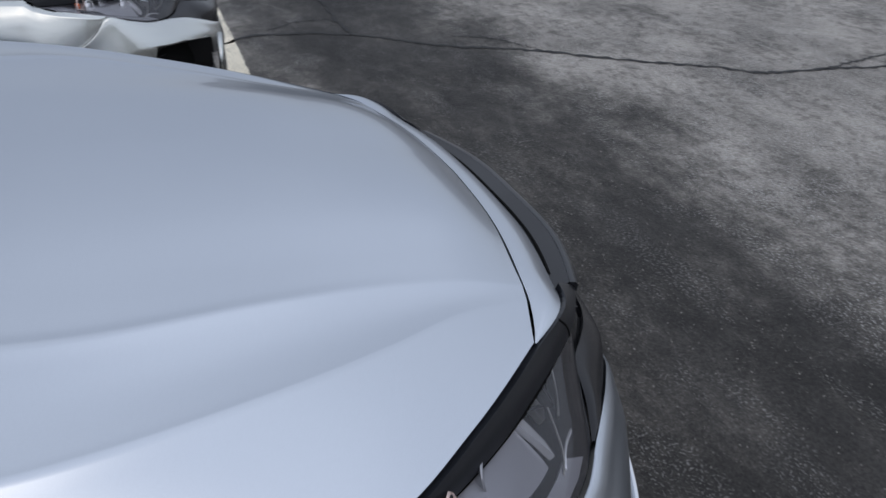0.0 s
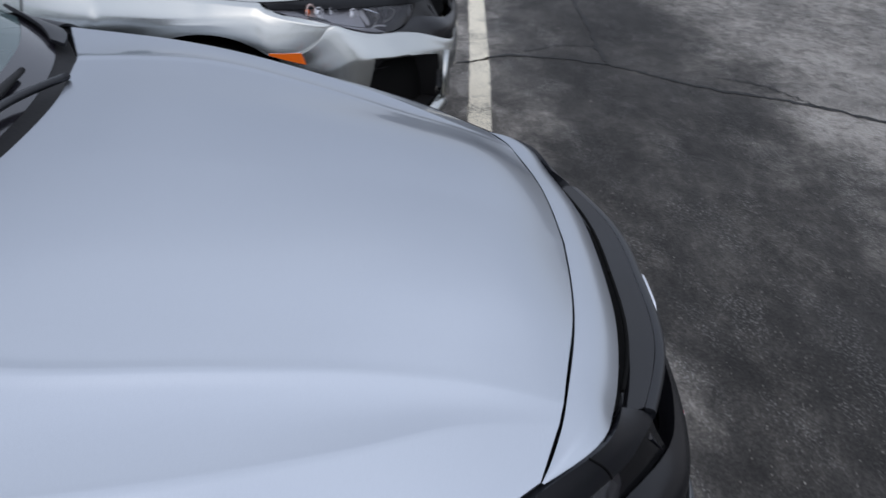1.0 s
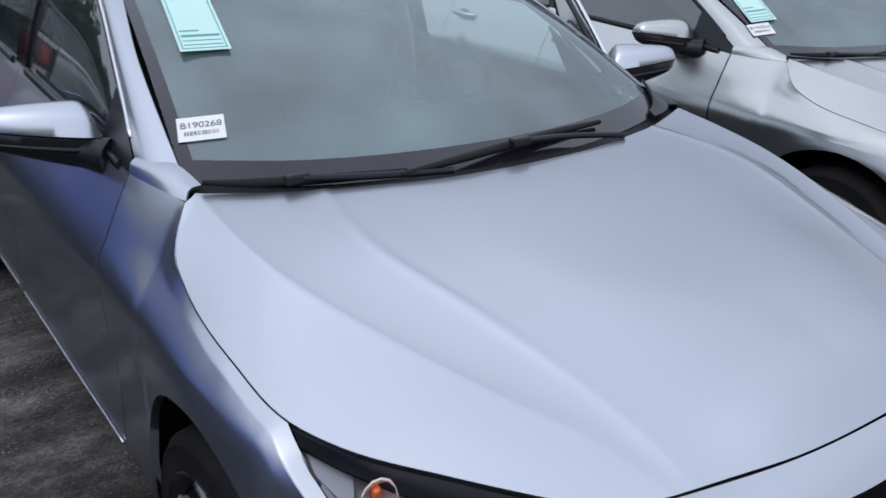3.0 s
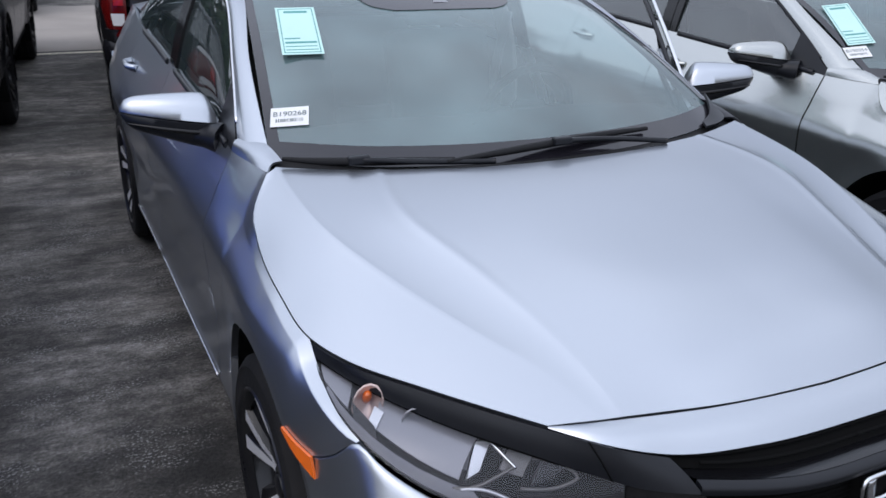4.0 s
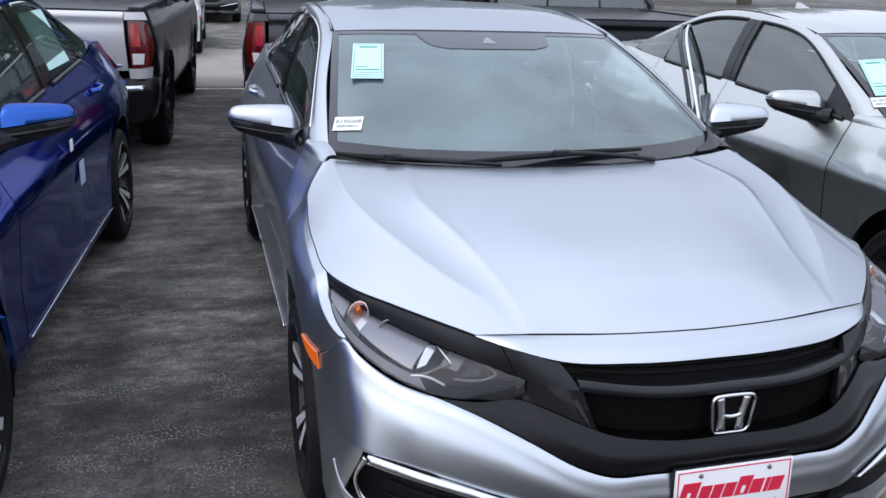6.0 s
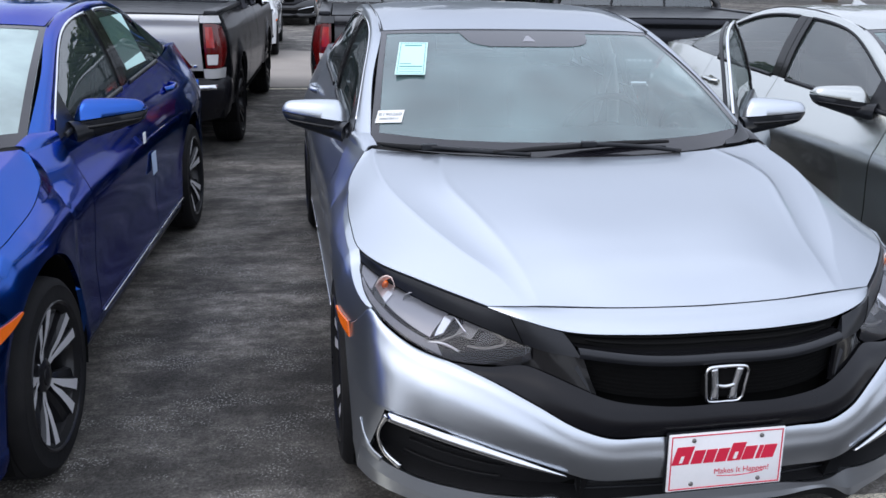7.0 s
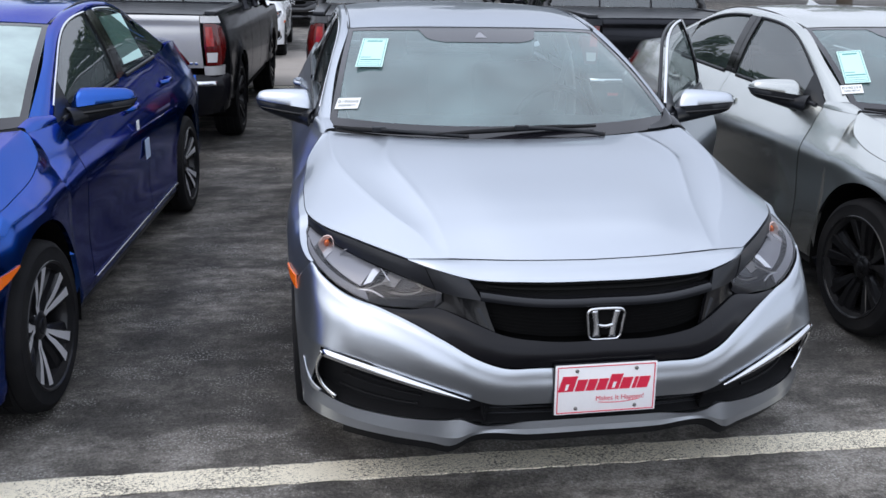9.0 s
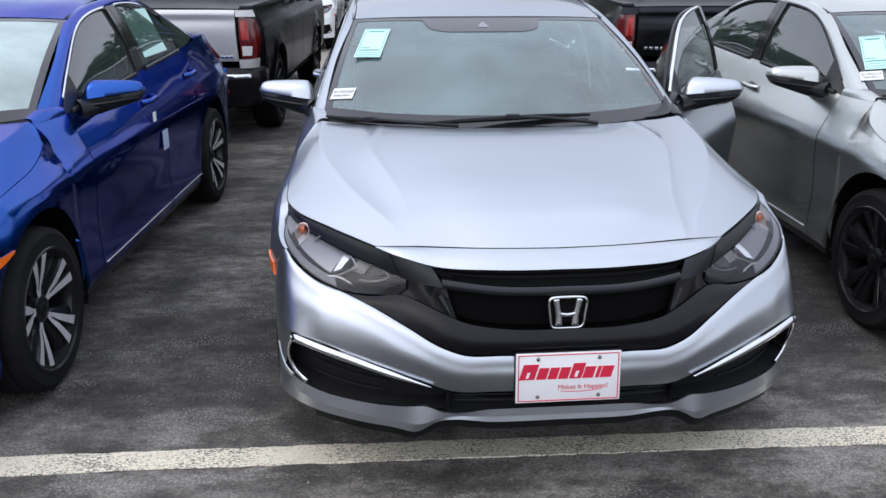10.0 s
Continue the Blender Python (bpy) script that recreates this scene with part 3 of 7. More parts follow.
LAMP_LOW = [(0.455, 0.184, 0.664), (0.483, 0.192, 0.645), (0.55, 0.215, 0.639), (0.637, 0.252, 0.637), (0.735, 0.325, 0.660), (0.805, 0.410, 0.698), (0.838, 0.500, 0.728), (0.842, 0.600, 0.752)]
BUMPER_TOP = [(0, 0.026, 0.512), (0.20, 0.030, 0.510), (0.30, 0.037, 0.512), (0.36, 0.056, 0.528), (0.46, 0.115, 0.572), (0.56, 0.185, 0.612), (0.637, 0.243, 0.634), (0.735, 0.318, 0.656), (0.808, 0.404, 0.695), (0.830, 0.448, 0.714), (0.858, 0.495, 0.668), (0.877, 0.552, 0.632), (0.890, 0.640, 0.622)]
FOG_TOP = [(0, 0.018, 0.400), (0.20, 0.021, 0.400), (0.336, 0.036, 0.400), (0.43, 0.067, 0.425), (0.61, 0.150, 0.465), (0.73, 0.222, 0.487), (0.815, 0.285, 0.498), (0.857, 0.38, 0.496), (0.878, 0.47, 0.493), (0.888, 0.545, 0.490)]
LIP_TOP = [(0, 0.072, 0.312), (0.20, 0.073, 0.312), (0.365, 0.076, 0.310), (0.406, 0.083, 0.325), (0.46, 0.100, 0.318), (0.61, 0.170, 0.306), (0.76, 0.268, 0.312), (0.825, 0.340, 0.325), (0.860, 0.405, 0.346)]
LIP_MID = [(0, 0.069, 0.288), (0.20, 0.070, 0.288), (0.368, 0.074, 0.288), (0.425, 0.076, 0.270), (0.47, 0.096, 0.266), (0.61, 0.162, 0.266), (0.76, 0.260, 0.275), (0.84, 0.350, 0.288), (0.868, 0.415, 0.300)]
LIP_LOW = [(0, 0.066, 0.272), (0.20, 0.067, 0.272), (0.372, 0.074, 0.278), (0.444, 0.085, 0.240), (0.49, 0.105, 0.243), (0.61, 0.165, 0.240), (0.75, 0.255, 0.240), (0.84, 0.360, 0.238), (0.872, 0.440, 0.235)]
BAR_END = BAR_LOW[:2] + [(0.356, 0.120, 0.689)]
PILLAR_UP = [(0.735, 1.335, 0.982), (0.688, 1.70, 1.158), (0.607, 2.09, 1.314), (0.590, 2.6, 1.386), (0.580, 3.1, 1.368), (0.585, 3.5, 1.262), (0.62, 3.98, 1.085)]
PILLAR_LOW = [(0.788, 1.465, 0.967), (0.724, 1.76, 1.134), (0.654, 2.13, 1.298), (0.638, 2.6, 1.352), (0.637, 3.1, 1.330), (0.655, 3.5, 1.222), (0.712, 3.88, 1.077)]
SCREEN_LOW = [(0, 1.15, 0.955), (0.30, 1.175, 0.957), (0.55, 1.235, 0.965), (0.738, 1.325, 0.979)]
SCREEN_TOP = [(0, 2.03, 1.324), (0.30, 2.045, 1.322), (0.50, 2.07, 1.317), (0.605, 2.093, 1.311)]


def hood_grid(n):
    """Half of the hood: flat middle, a soft crease, a hollow band and, past a second crease, the shoulder."""
    edge, crease = cr(HOOD_E, 60), cr(HOOD_O, 60)
    bow = np.sin(np.linspace(0, math.pi, 60))[:, None] * np.array([0.002, 0, 0.004])
    strips = [loft([HOOD_C, HOOD_M, HOOD_N, HOOD_R], n, 56), loft([HOOD_R, HOOD_B, HOOD_O], n, 30), loft([HOOD_O, (edge + crease) / 2 + bow, HOOD_E], n, 20)]
    # the crease itself stands up as a narrow rounded ridge that fades towards the nose
    fade = np.clip(np.linspace(-0.1, 2.4, n), 0, 1)[None, :]
    for g, first in ((strips[0], False), (strips[1], True)):
        d = np.linalg.norm(g - (g[:1] if first else g[-1:]), axis=-1)
        g[..., 2] += 0.0026 * np.exp(-((d / 0.015) ** 2)) * fade
    # and a finer one on the outer crease
    tail = np.clip(np.linspace(-0.6, 2.0, n), 0, 1)[None, :]
    for g, first in ((strips[1], False), (strips[2], True)):
        d = np.linalg.norm(g - (g[:1] if first else g[-1:]), axis=-1)
        g[..., 2] += 0.0012 * np.exp(-((d / 0.010) ** 2)) * tail
    return np.concatenate([strips[0], strips[1][1:], strips[2][1:]], axis=0)


def grow(curve, dy=0.0, dz=0.0, dx=0.0):
    return [(x + (dx if x > 0 else 0), y + dy, z + dz) for x, y, z in curve]


# ---- wheels ----
def wheel(style, parent):
    """A road wheel that turns round x, its outer face towards +x, hub at the origin."""
    hub = new("wheel")
    hub.parent = parent
    bm = bmesh.new()
    lathe(bm, [(0.205, -0.105), (0.225, -0.108), (0.29, -0.106), (0.312, -0.092), (0.3185, -0.06), (0.3185, -0.055), (0.312, -0.052), (0.3185, -0.049), (0.32, 0.0), (0.3125, 0.003), (0.32, 0.006), (0.3185, 0.052), (0.312, 0.055), (0.3185, 0.058), (0.312, 0.09), (0.296, 0.104), (0.288, 0.107), (0.284, 0.105), (0.25, 0.109), (0.232, 0.107), (0.222, 0.100), (0.212, 0.088)], 72)
    part("tyre", bm, RUBBER, hub, "black rubber tyre", 40)
    rim_mat = {"bright": ALLOY, "dark": DARK_ALLOY, "black": BLACK_ALLOY}[style]
    bm = bmesh.new()
    lathe(bm, [(0.231, 0.092), (0.2405, 0.108), (0.237, 0.1115), (0.228, 0.104), (0.220, 0.088), (0.212, 0.038), (0.200, -0.09), (0.200, -0.10)], 64)
    part("rim", bm, rim_mat, hub, "alloy rim", 40)
    bm = bmesh.new()
    lathe(bm, [(0.02, -0.01), (0.14, -0.01), (0.145, -0.02), (0.14, -0.03), (0.02, -0.03)], 40)
    part("brake_disc", bm, STEEL, hub)
    bm = bmesh.new()
    lathe(bm, [(0.19, -0.06), (0.10, -0.062), (0.01, -0.064)], 32)
    part("brake_shield", bm, VOID, hub)
    bm = bmesh.new()
    lathe(bm, [(0.060, 0.03), (0.056, 0.062), (0.046, 0.070), (0.034, 0.072), (0.031, 0.067), (0.029, 0.075), (0.024, 0.0785), (0.001, 0.080)], 32)
    part("hub_cap", bm, BLACK_ALLOY if style == "black" else DARK_ALLOY, hub, "", 35)

    def spoke_mesh(twist, wide, cut):
        me = bpy.data.meshes.new("spoke")
        b = bmesh.new()
        rows = []
        for r, w, x, d in ((0.048, 0.020, 0.064, 0.035), (0.085, 0.017, 0.068, 0.035), (0.125, 0.018 * wide, 0.080, 0.036), (0.165, 0.021 * wide, 0.089, 0.036), (0.210, 0.026 * wide, 0.097, 0.040), (0.231, 0.031 * wide, 0.099, 0.046)):
            a = twist * (r - 0.05) / 0.16
            ca, sa = math.cos(a), math.sin(a)
            row = []
            for s, xx in ((-1.15, x - d), (-1, x - 0.003), (-0.92, x), (0.02, x), (0.16, x - 0.014), (0.92, x - 0.022), (1.10, x - d)):
                s *= cut
                yy, zz = s * w, r
                row.append(b.verts.new((xx, yy * ca + zz * sa, -yy * sa + zz * ca)))
            rows.append(row)
        for p, q in zip(rows, rows[1:]):
            for k in range(6):
                f = b.faces.new((p[k], q[k], q[k + 1], p[k + 1]))
                f.material_index = 1 if k == 2 else 0
        bmesh.ops.recalc_face_normals(b, faces=b.faces)
        b.to_mesh(me)
        b.free()
        me.materials.append(BLACK_ALLOY if style == "black" else DARK_ALLOY)
        me.materials.append({"bright": ALLOY, "dark": ALLOY, "black": BLACK_ALLOY}[style])
        return me
    one, two = spoke_mesh(0.07, 1.5, 1), spoke_mesh(-0.07, 1.5, -1)
    for k in range(5):
        for me, off in ((one, -12), (two, 12)):
            s = new("spoke", me)
            s.parent = hub
            s.matrix_basis = pose(0, 0, 0, 72 * k + off + 8)
    lug = bpy.data.meshes.new("wheel_nut")
    b = bmesh.new()
    lathe(b, [(0.011, 0.03), (0.011, 0.060), (0.007, 0.064), (0.001, 0.065)], 6)
    b.to_mesh(lug)
    b.free()
    lug.materials.append(CHROME if style != "black" else BLACK_ALLOY)
    for k in range(5):
        s = new("wheel_nut", lug)
        s.parent = hub
        a = radians(72 * k + 44)
        s.matrix_basis = pose(0, 0.046 * math.cos(a), 0.046 * math.sin(a))
    return hub


def side_grid(y0, y1, low, high, n, m, side, axle=None, top_curve=None):
    """A piece of body side between two lengths along the car, from low(y) to high(y); top_curve bends its upper edge to meet a line."""
    G = np.zeros((m, n, 3))
    for i, y in enumerate(np.linspace(y0, y1, n)):
        a, b = low(y), high(y)
        for j, w in enumerate(np.linspace(0, 1, m)):
            z = a + (b - a) * w
            x = side_x(y, z) + (flare(y, z, axle) if axle else 0)
            if top_curve is not None:
                k = np.clip((w - 0.35) / 0.65, 0, 1)
                x += (top_curve(y) - side_x(y, b)) * k * k * (3 - 2 * k)
            G[j, i] = (x, y, z)
    return G * np.array([side, 1, 1])


EDGE_S = cr(HOOD_E, 120)
LOW_S = cr(PILLAR_LOW, 160)


def at_y(S, y):
    return np.array([np.interp(y, S[:, 1], S[:, k]) for k in range(3)])


def make_door(car, side, front, paint, trim, glass, opened=0.0, mirror_paint=None, handle_mat=None):
    """A side door with its window, frame, handle and, in front, its mirror; it turns on its front edge."""
    hinge_y = 1.50 if front else 2.58
    hinge = Vector((side * 0.86, hinge_y, 0))
    door = new("door_front" if front else "door_rear")
    door.parent = car
    door.matrix_basis = Matrix.Translation(hinge) @ Matrix.Rotation(-side * radians(opened), 4, "Z")
    back = Matrix.Translation(-hinge)

    def put(name, bm, mat, label="", ang=None, rc=False):
        bm.transform(back)
        return part(name, bm, mat, door, label, ang, rc)
    y0, y1 = (1.50, 2.58) if front else (2.58, 3.42)

    def low(y):
        return 0.235 if front else max(0.235, arch_z(y, AXLE_R) + 0.012 if y > AXLE_R - ARCH - 0.0 else 0.235)
    G = side_grid(y0, y1, low, lambda y: table(BELT, y), 26, 22, side, None if front else AXLE_R)
    bm = bmesh.new()
    sheet(bm, shrink(G, 0.002, 0.0, 0.0025, 0.0025), rim=0.02)
    inner = G - np.array([side * 0.055, 0, 0])
    sheet(bm, inner, core=(side * 3, 2, 0.5), rim=0)
    put("door_skin", bm, paint)
    bm = bmesh.new()
    sheet(bm, G[2:] - np.array([side * 0.062, 0, 0]), core=(side * 3, 2, 0.5), rim=0.01)
    put("door_card", bm, DASH, "dark inner door panel")
    # bright trim along the foot of the door
    bm = bmesh.new()
    ys = np.linspace(y0 + 0.02, (y1 if front else 3.23) - 0.02, 9)
    closed_strip(bm, [(side * (side_x(y, 0.29) + 0.001), y, 0.285) for y in ys], 0.011, 0.005, (side, 0, 0), n=24)
    put("sill_trim", bm, TRIM_WHITE, "thin bright sill strip", None, True)
    # window
    ya, yb = (1.56, 2.53) if front else (2.66, 3.38)
    n = 26
    W = np.zeros((10, n, 3))
    for i, y in enumerate(np.linspace(ya, yb, n)):
        t = at_y(LOW_S, y)
        b = np.array([side_x(y, table(BELT, y)) - 0.006, y, table(BELT, y) - 0.01])
        t = t - np.array([0.008, 0, 0.006])
        if t[2] < b[2]:
            t = b + np.array([0, 0, 0.002])
        for j, w in enumerate(np.linspace(0, 1, 10)):
            W[j, i] = b + (t - b) * w + np.array([0.014 * math.sin(math.pi * w), 0, 0])
    W = W * np.array([side, 1, 1])
    bm = bmesh.new()
    sheet(bm, W - np.array([side * 0.004, 0, 0]), rim=0)
    g = put("window", bm, glass, "side window glass")
    g.visible_shadow = False
    # frame round the window
    loop = [tuple(p) for p in W[-1]]
    bm = bmesh.new()
    closed_strip(bm, loop, 0.020, 0.012, (side, 0, 0.3), n=40)
    put("window_trim", bm, trim, "window surround trim", None, True)
    bm = bmesh.new()
    closed_strip(bm, [tuple(p + np.array([side * 0.006, 0, 0.008])) for p in W[0][::3]], 0.024, 0.010, (side, 0, 0.1), n=24)
    put("waist_seal", bm, SATIN_BLACK, "", None, True)
    # pillar cover at the meeting edge of the doors
    bm = bmesh.new()
    cy0, cy1 = (2.53, 2.577) if front else (2.583, 2.665)
    Gp = np.zeros((8, 4, 3))
    for i, y in enumerate(np.linspace(cy0, cy1, 4)):
        t = at_y(LOW_S, y)
        b = np.array([side_x(y, table(BELT, y)) - 0.004, y, table(BELT, y)])
        for j, w in enumerate(np.linspace(0, 1, 8)):
            Gp[j, i] = b + (t - b) * w + np.array([0.015 * math.sin(math.pi * w), 0, 0])
    sheet(bm, Gp * np.array([side, 1, 1]), rim=0.012)
    put("pillar_cover", bm, GLOSS_BLACK)
    if opened:
        bm = bmesh.new()
        tube(bm, [tuple(p - np.array([side * 0.022, 0, 0.004])) for p in W[-1][::2]], 0.009, 8, 44)
        put("window_frame", bm, SATIN_BLACK, "black inner window frame")
    # handle in its hollow
    hy = y1 - 0.15 if front else 3.28
    hz = 0.875 if front else 0.905
    hx = side_x(hy, hz)
    bm = bmesh.new()
    tube(bm, [(side * (hx - 0.002), hy - 0.095, hz), (side * (hx + 0.028), hy - 0.06, hz + 0.003), (side * (hx + 0.034), hy, hz + 0.005), (side * (hx + 0.028), hy + 0.06, hz + 0.006), (side * (hx - 0.002), hy + 0.09, hz + 0.005)], 0.012, 8, 16, flat=1.25)
    put("handle", bm, handle_mat or paint, "body-coloured door handle")
    bm = bmesh.new()
    lathe(bm, [(0.001, 0.0), (0.035, 0.001), (0.042, 0.003)], 20, Matrix.Translation((side * hx, hy, hz)) @ Matrix.Diagonal((side, 1.15, 0.75, 1)))
    put("handle_hollow", bm, paint)
    if front:
        # mirror: painted wedge-shaped cap over a black shell with a raised rib, on a foot
        def wedge(a):
            """Inner to outer end: x, front y, rear y, and the heights of top, joint and underside."""
            end = max(0.0, (a - 0.80) / 0.20)
            nose = math.sqrt(max(0.0, 1 - end**2.6)) * (1 - 0.75 * max(0.0, (0.13 - a) / 0.13) ** 2.2)
            x = 0.792 + 0.246 * a
            joint = 0.994 + 0.032 * a
            top = joint + (0.074 - 0.040 * a**1.6) * (0.22 + 0.78 * nose)
            low = joint - (0.084 - 0.046 * a) * (0.25 + 0.75 * nose)
            return x, 1.690 + 0.085 * a**1.8 + 0.012 * (1 - nose), 1.806 + 0.022 * a, top, joint, low

        def shell(upper):
            b = bmesh.new()
            V = []
            for a in np.linspace(0, 1, 20):
                x, yf, yr, top, joint, low = wedge(a)
                yc, half = (yf + yr) / 2, (yr - yf) / 2 * (1.0 if upper else 1.02)
                ring = []
                for k in range(24):
                    q = 2 * math.pi * k / 24
                    c, sn = (math.copysign(abs(v) ** 0.62, v) for v in (math.cos(q), math.sin(q)))
                    if upper:
                        z = joint + (top - joint) * sn if sn > 0 else joint + 0.004 * sn
                    else:
                        z = joint - 0.006 + (0.002 * sn if sn > 0 else (joint - low) * sn)
                    lean = 0.30 * max(0.0, z - joint) if c < 0 else 0.0
                    ring.append(b.verts.new((side * x, yc + half * c + lean, z)))
                V.append(ring)
            for p, q in zip(V, V[1:]):
                for k in range(24):
                    f = b.faces.new((p[k], p[(k + 1) % 24], q[(k + 1) % 24], q[k]))
                    f.smooth = True
            b.faces.new(V[0])
            b.faces.new(V[-1])
            return b
        put("mirror_cap", shell(True), mirror_paint or paint, "painted wedge-shaped mirror cap", 50, True)
        put("mirror_shell", shell(False), SATIN_BLACK, "black lower mirror shell", 50, True)
        bm = bmesh.new()
        tube(bm, [(side * w[0], w[1] - 0.002, w[4] - 0.030) for w in (wedge(a) for a in (0.0, 0.25, 0.5, 0.75, 0.95))], 0.0075, 6, 16, taper=[1, 1, 0.9, 0.7, 0.3])
        put("mirror_rib", bm, GLOSS_BLACK)
        bm = bmesh.new()
        tube(bm, [(side * 0.778, 1.66, 0.952), (side * 0.81, 1.70, 0.955), (side * 0.86, 1.745, 0.960)], 0.034, 10, 10, taper=[1.5, 1.1, 0.9])
        put("mirror_foot", bm, SATIN_BLACK, "", 50)
        bm = bmesh.new()
        box(bm, (0.815, 1.812, 0.962), (0.985, 1.822, 1.040), 0.0015, 1, Matrix.Diagonal((side, 1, 1, 1)))
        put("mirror_glass", bm, REFLECTOR, "mirror glass", None, True)
        # corner cover in front of the window
        bm = bmesh.new()
        S = [[(side_x(y, table(BELT, y)) + 0.001, y, table(BELT, y) + 0.0) for y in np.linspace(1.50, 1.72, 5)], [tuple(at_y(LOW_S, y) + np.array([0.004, 0, -0.004])) for y in np.linspace(1.50, 1.72, 5)]]
        sheet(bm, loft(S, 6, 4) * np.array([side, 1, 1]), rim=0.01)
        put("corner_cover", bm, SATIN_BLACK)
    return door


def sedan(label, paint, wheels, trim, opened=0.0, number="", note=True, plate=True, side_glass=None, screen_glass=None, fin=False, blade=None, sport=False, note_at=(-0.785, 0.655), tag_at=(-0.905, 0.190)):
    car = new("sedan_car")
    tagged(car, label, "car", "cars in the front row")
    side_glass = side_glass or GLASS_SIDE

    # hood
    H = hood_grid(46)
    H = shrink(H, 0, 0.003, 0.003, 0.004)
    sheet_part("hood", both_rows(H), paint, car, "", rim=0.022)

    # bumper skin: nose strip, wings, corners and lip in one moulding
    bm = bmesh.new()
    nose_mid = [tuple((a + q) / 2 + np.array([0, -0.005, 0.006]) * (1 if a[0] < 0.5 else 0)) for a, q in zip(cr(NOSE_TOP, 9), cr(NOSE_LOW, 9))]
    N = loft([NOSE_TOP, nose_mid, NOSE_LOW], 26, 10)
    sheet(bm, both_cols(shrink(N, 0.0015, 0, 0, 0)), rim=0.010)
    Ft, Gt = cr(BUMPER_TOP, 40), cr(FOG_TOP, 40)

    # a shelf runs under the lamps to a rounded edge; below it the skin drops almost upright to the recesses
    run = np.gradient(Ft[:, :2], axis=0)
    out = np.stack([run[:, 1], -run[:, 0]], axis=1)
    out /= np.linalg.norm(out, axis=1, keepdims=True)
    for _ in range(6):
        out[1:-1] = (out[:-2] + 2 * out[1:-1] + out[2:]) / 4
    out /= np.linalg.norm(out, axis=1, keepdims=True)
    reach = (0.45 + 0.55 * np.clip((Ft[:, 0] - 0.25) / 0.25, 0, 1)) * np.clip((0.49 - Ft[:, 1]) / 0.20, 0, 1)

    def face_line(f, d, drop=None):
        """f: share of the way down; d: metres out from the straight way; drop: metres below the upper edge."""
        P = Ft * (1 - f) + Gt * f
        if drop is not None:
            P[:, 2] = Ft[:, 2] - np.minimum(drop, 0.5 * (Ft[:, 2] - Gt[:, 2]))
        P[:, :2] += out * (d * reach)[:, None]
        return [tuple(p) for p in P]
    B = loft([BUMPER_TOP, face_line(0.03, 0.009, 0.006), face_line(0.07, 0.014, 0.014), face_line(0.14, 0.020, 0.032), face_line(0.45, 0.022), face_line(0.8, 0.011), FOG_TOP], 60, 30)
    ease = 0.4 * np.clip((B[1:-1, 1:-1, :1] - 0.74) / 0.10, 0, 1)
    for _ in range(3):  # round the corner off between its fixed edges
        B[1:-1, 1:-1] += ease * ((B[2:, 1:-1] + B[:-2, 1:-1] + B[1:-1, 2:] + B[1:-1, :-2]) / 4 - B[1:-1, 1:-1])
    fx = cr(FOG_TOP, 60)[:, 0]
    c_in, c_out, r_top = int(np.argmax(fx > 0.47)), int(np.argmax(B[17, :, 0] > 0.79)), 17
    Bs = shrink(B, 0.0015, 0, 0, 0)
    # the corner beside the recess goes on below without a joint
    k0, r_cut = (c_out, r_top) if sport else (int(np.argmax(fx >= 0.812)), 29)
    foot = cr([(0.848, 0.375, 0.330), (0.868, 0.415, 0.320), (0.874, 0.46, 0.310), (0.878, 0.508, 0.300)], 60 - k0)
    fall = Bs[r_cut, k0:] - Bs[r_cut - 2, k0:]
    C = []
    for v in np.linspace(0, 1, 16):
        b = v * v * (3 - 2 * v)
        C.append(Bs[r_cut, k0:] * (1 - b) + foot * b + fall * (v * (1 - v) ** 2 * 0.8))
    W = np.concatenate([Bs[:r_cut + 1, k0:], np.array(C)[1:]], axis=0)
    sheet(bm, both_cols(Bs[:r_cut + 1, :k0 + 1]), rim=0.03, rims=(1, 1, 0, 0))
    for g in (W, mir(W)):
        sheet(bm, g, rim=0.03, rims=(1, 1, 0, 1))
    bmesh.ops.remove_doubles(bm, verts=[v for v in bm.verts if v.is_boundary and abs(abs(v.co.x) - B[0, k0, 0]) < 0.14], dist=0.00005)
    if sport:
        sheet(bm, both_cols(Bs[r_cut:, :c_in + 1]), rim=0.03)
    else:
        # the upper edge of the lip sweeps up round the recess and ends in a point
        for q in (1, -1):
            closed_strip(bm, [(q * 0.815, 0.330, 0.318), (q * 0.846, 0.362, 0.340), (q * 0.858, 0.385, 0.376), (q * 0.864, 0.400, 0.415)], 0.026, 0.003, (q * 0.80, -0.80, -0.05), taper=(0.9, 1.0, 0.6, 0.03), n=16)
    sheet(bm, both_cols(loft([LIP_TOP, LIP_MID], 60, 6)), rim=0.03, rims=(1, 0, 1, 1))
    sheet(bm, both_cols(loft([LIP_MID, LIP_LOW], 60, 6)), rim=0.03, rims=(0, 1, 1, 1))
    E2 = loft([[(0.860, 0.405, 0.346), (0.868, 0.415, 0.300), (0.872, 0.440, 0.235)], [(0.870, 0.46, 0.330), (0.874, 0.465, 0.295), (0.872, 0.475, 0.232)], [(0.876, 0.508, 0.315), (0.878, 0.509, 0.290), (0.868, 0.510, 0.230)]], 8, 8)
    for g in (E2, mir(E2)):
        sheet(bm, g, rim=0.03)
    part("front_bumper", bm, paint, car)

    # black nose: slot, bar, grille, lower bar
    sl = loft([grow(NOSE_LOW[:4], 0.035, 0.004), grow(SLOT_LOW, 0.040, -0.004)], 30, 4)
    sheet_part("upper_grille", both_cols(sl), VOID, car, "", rim=0)
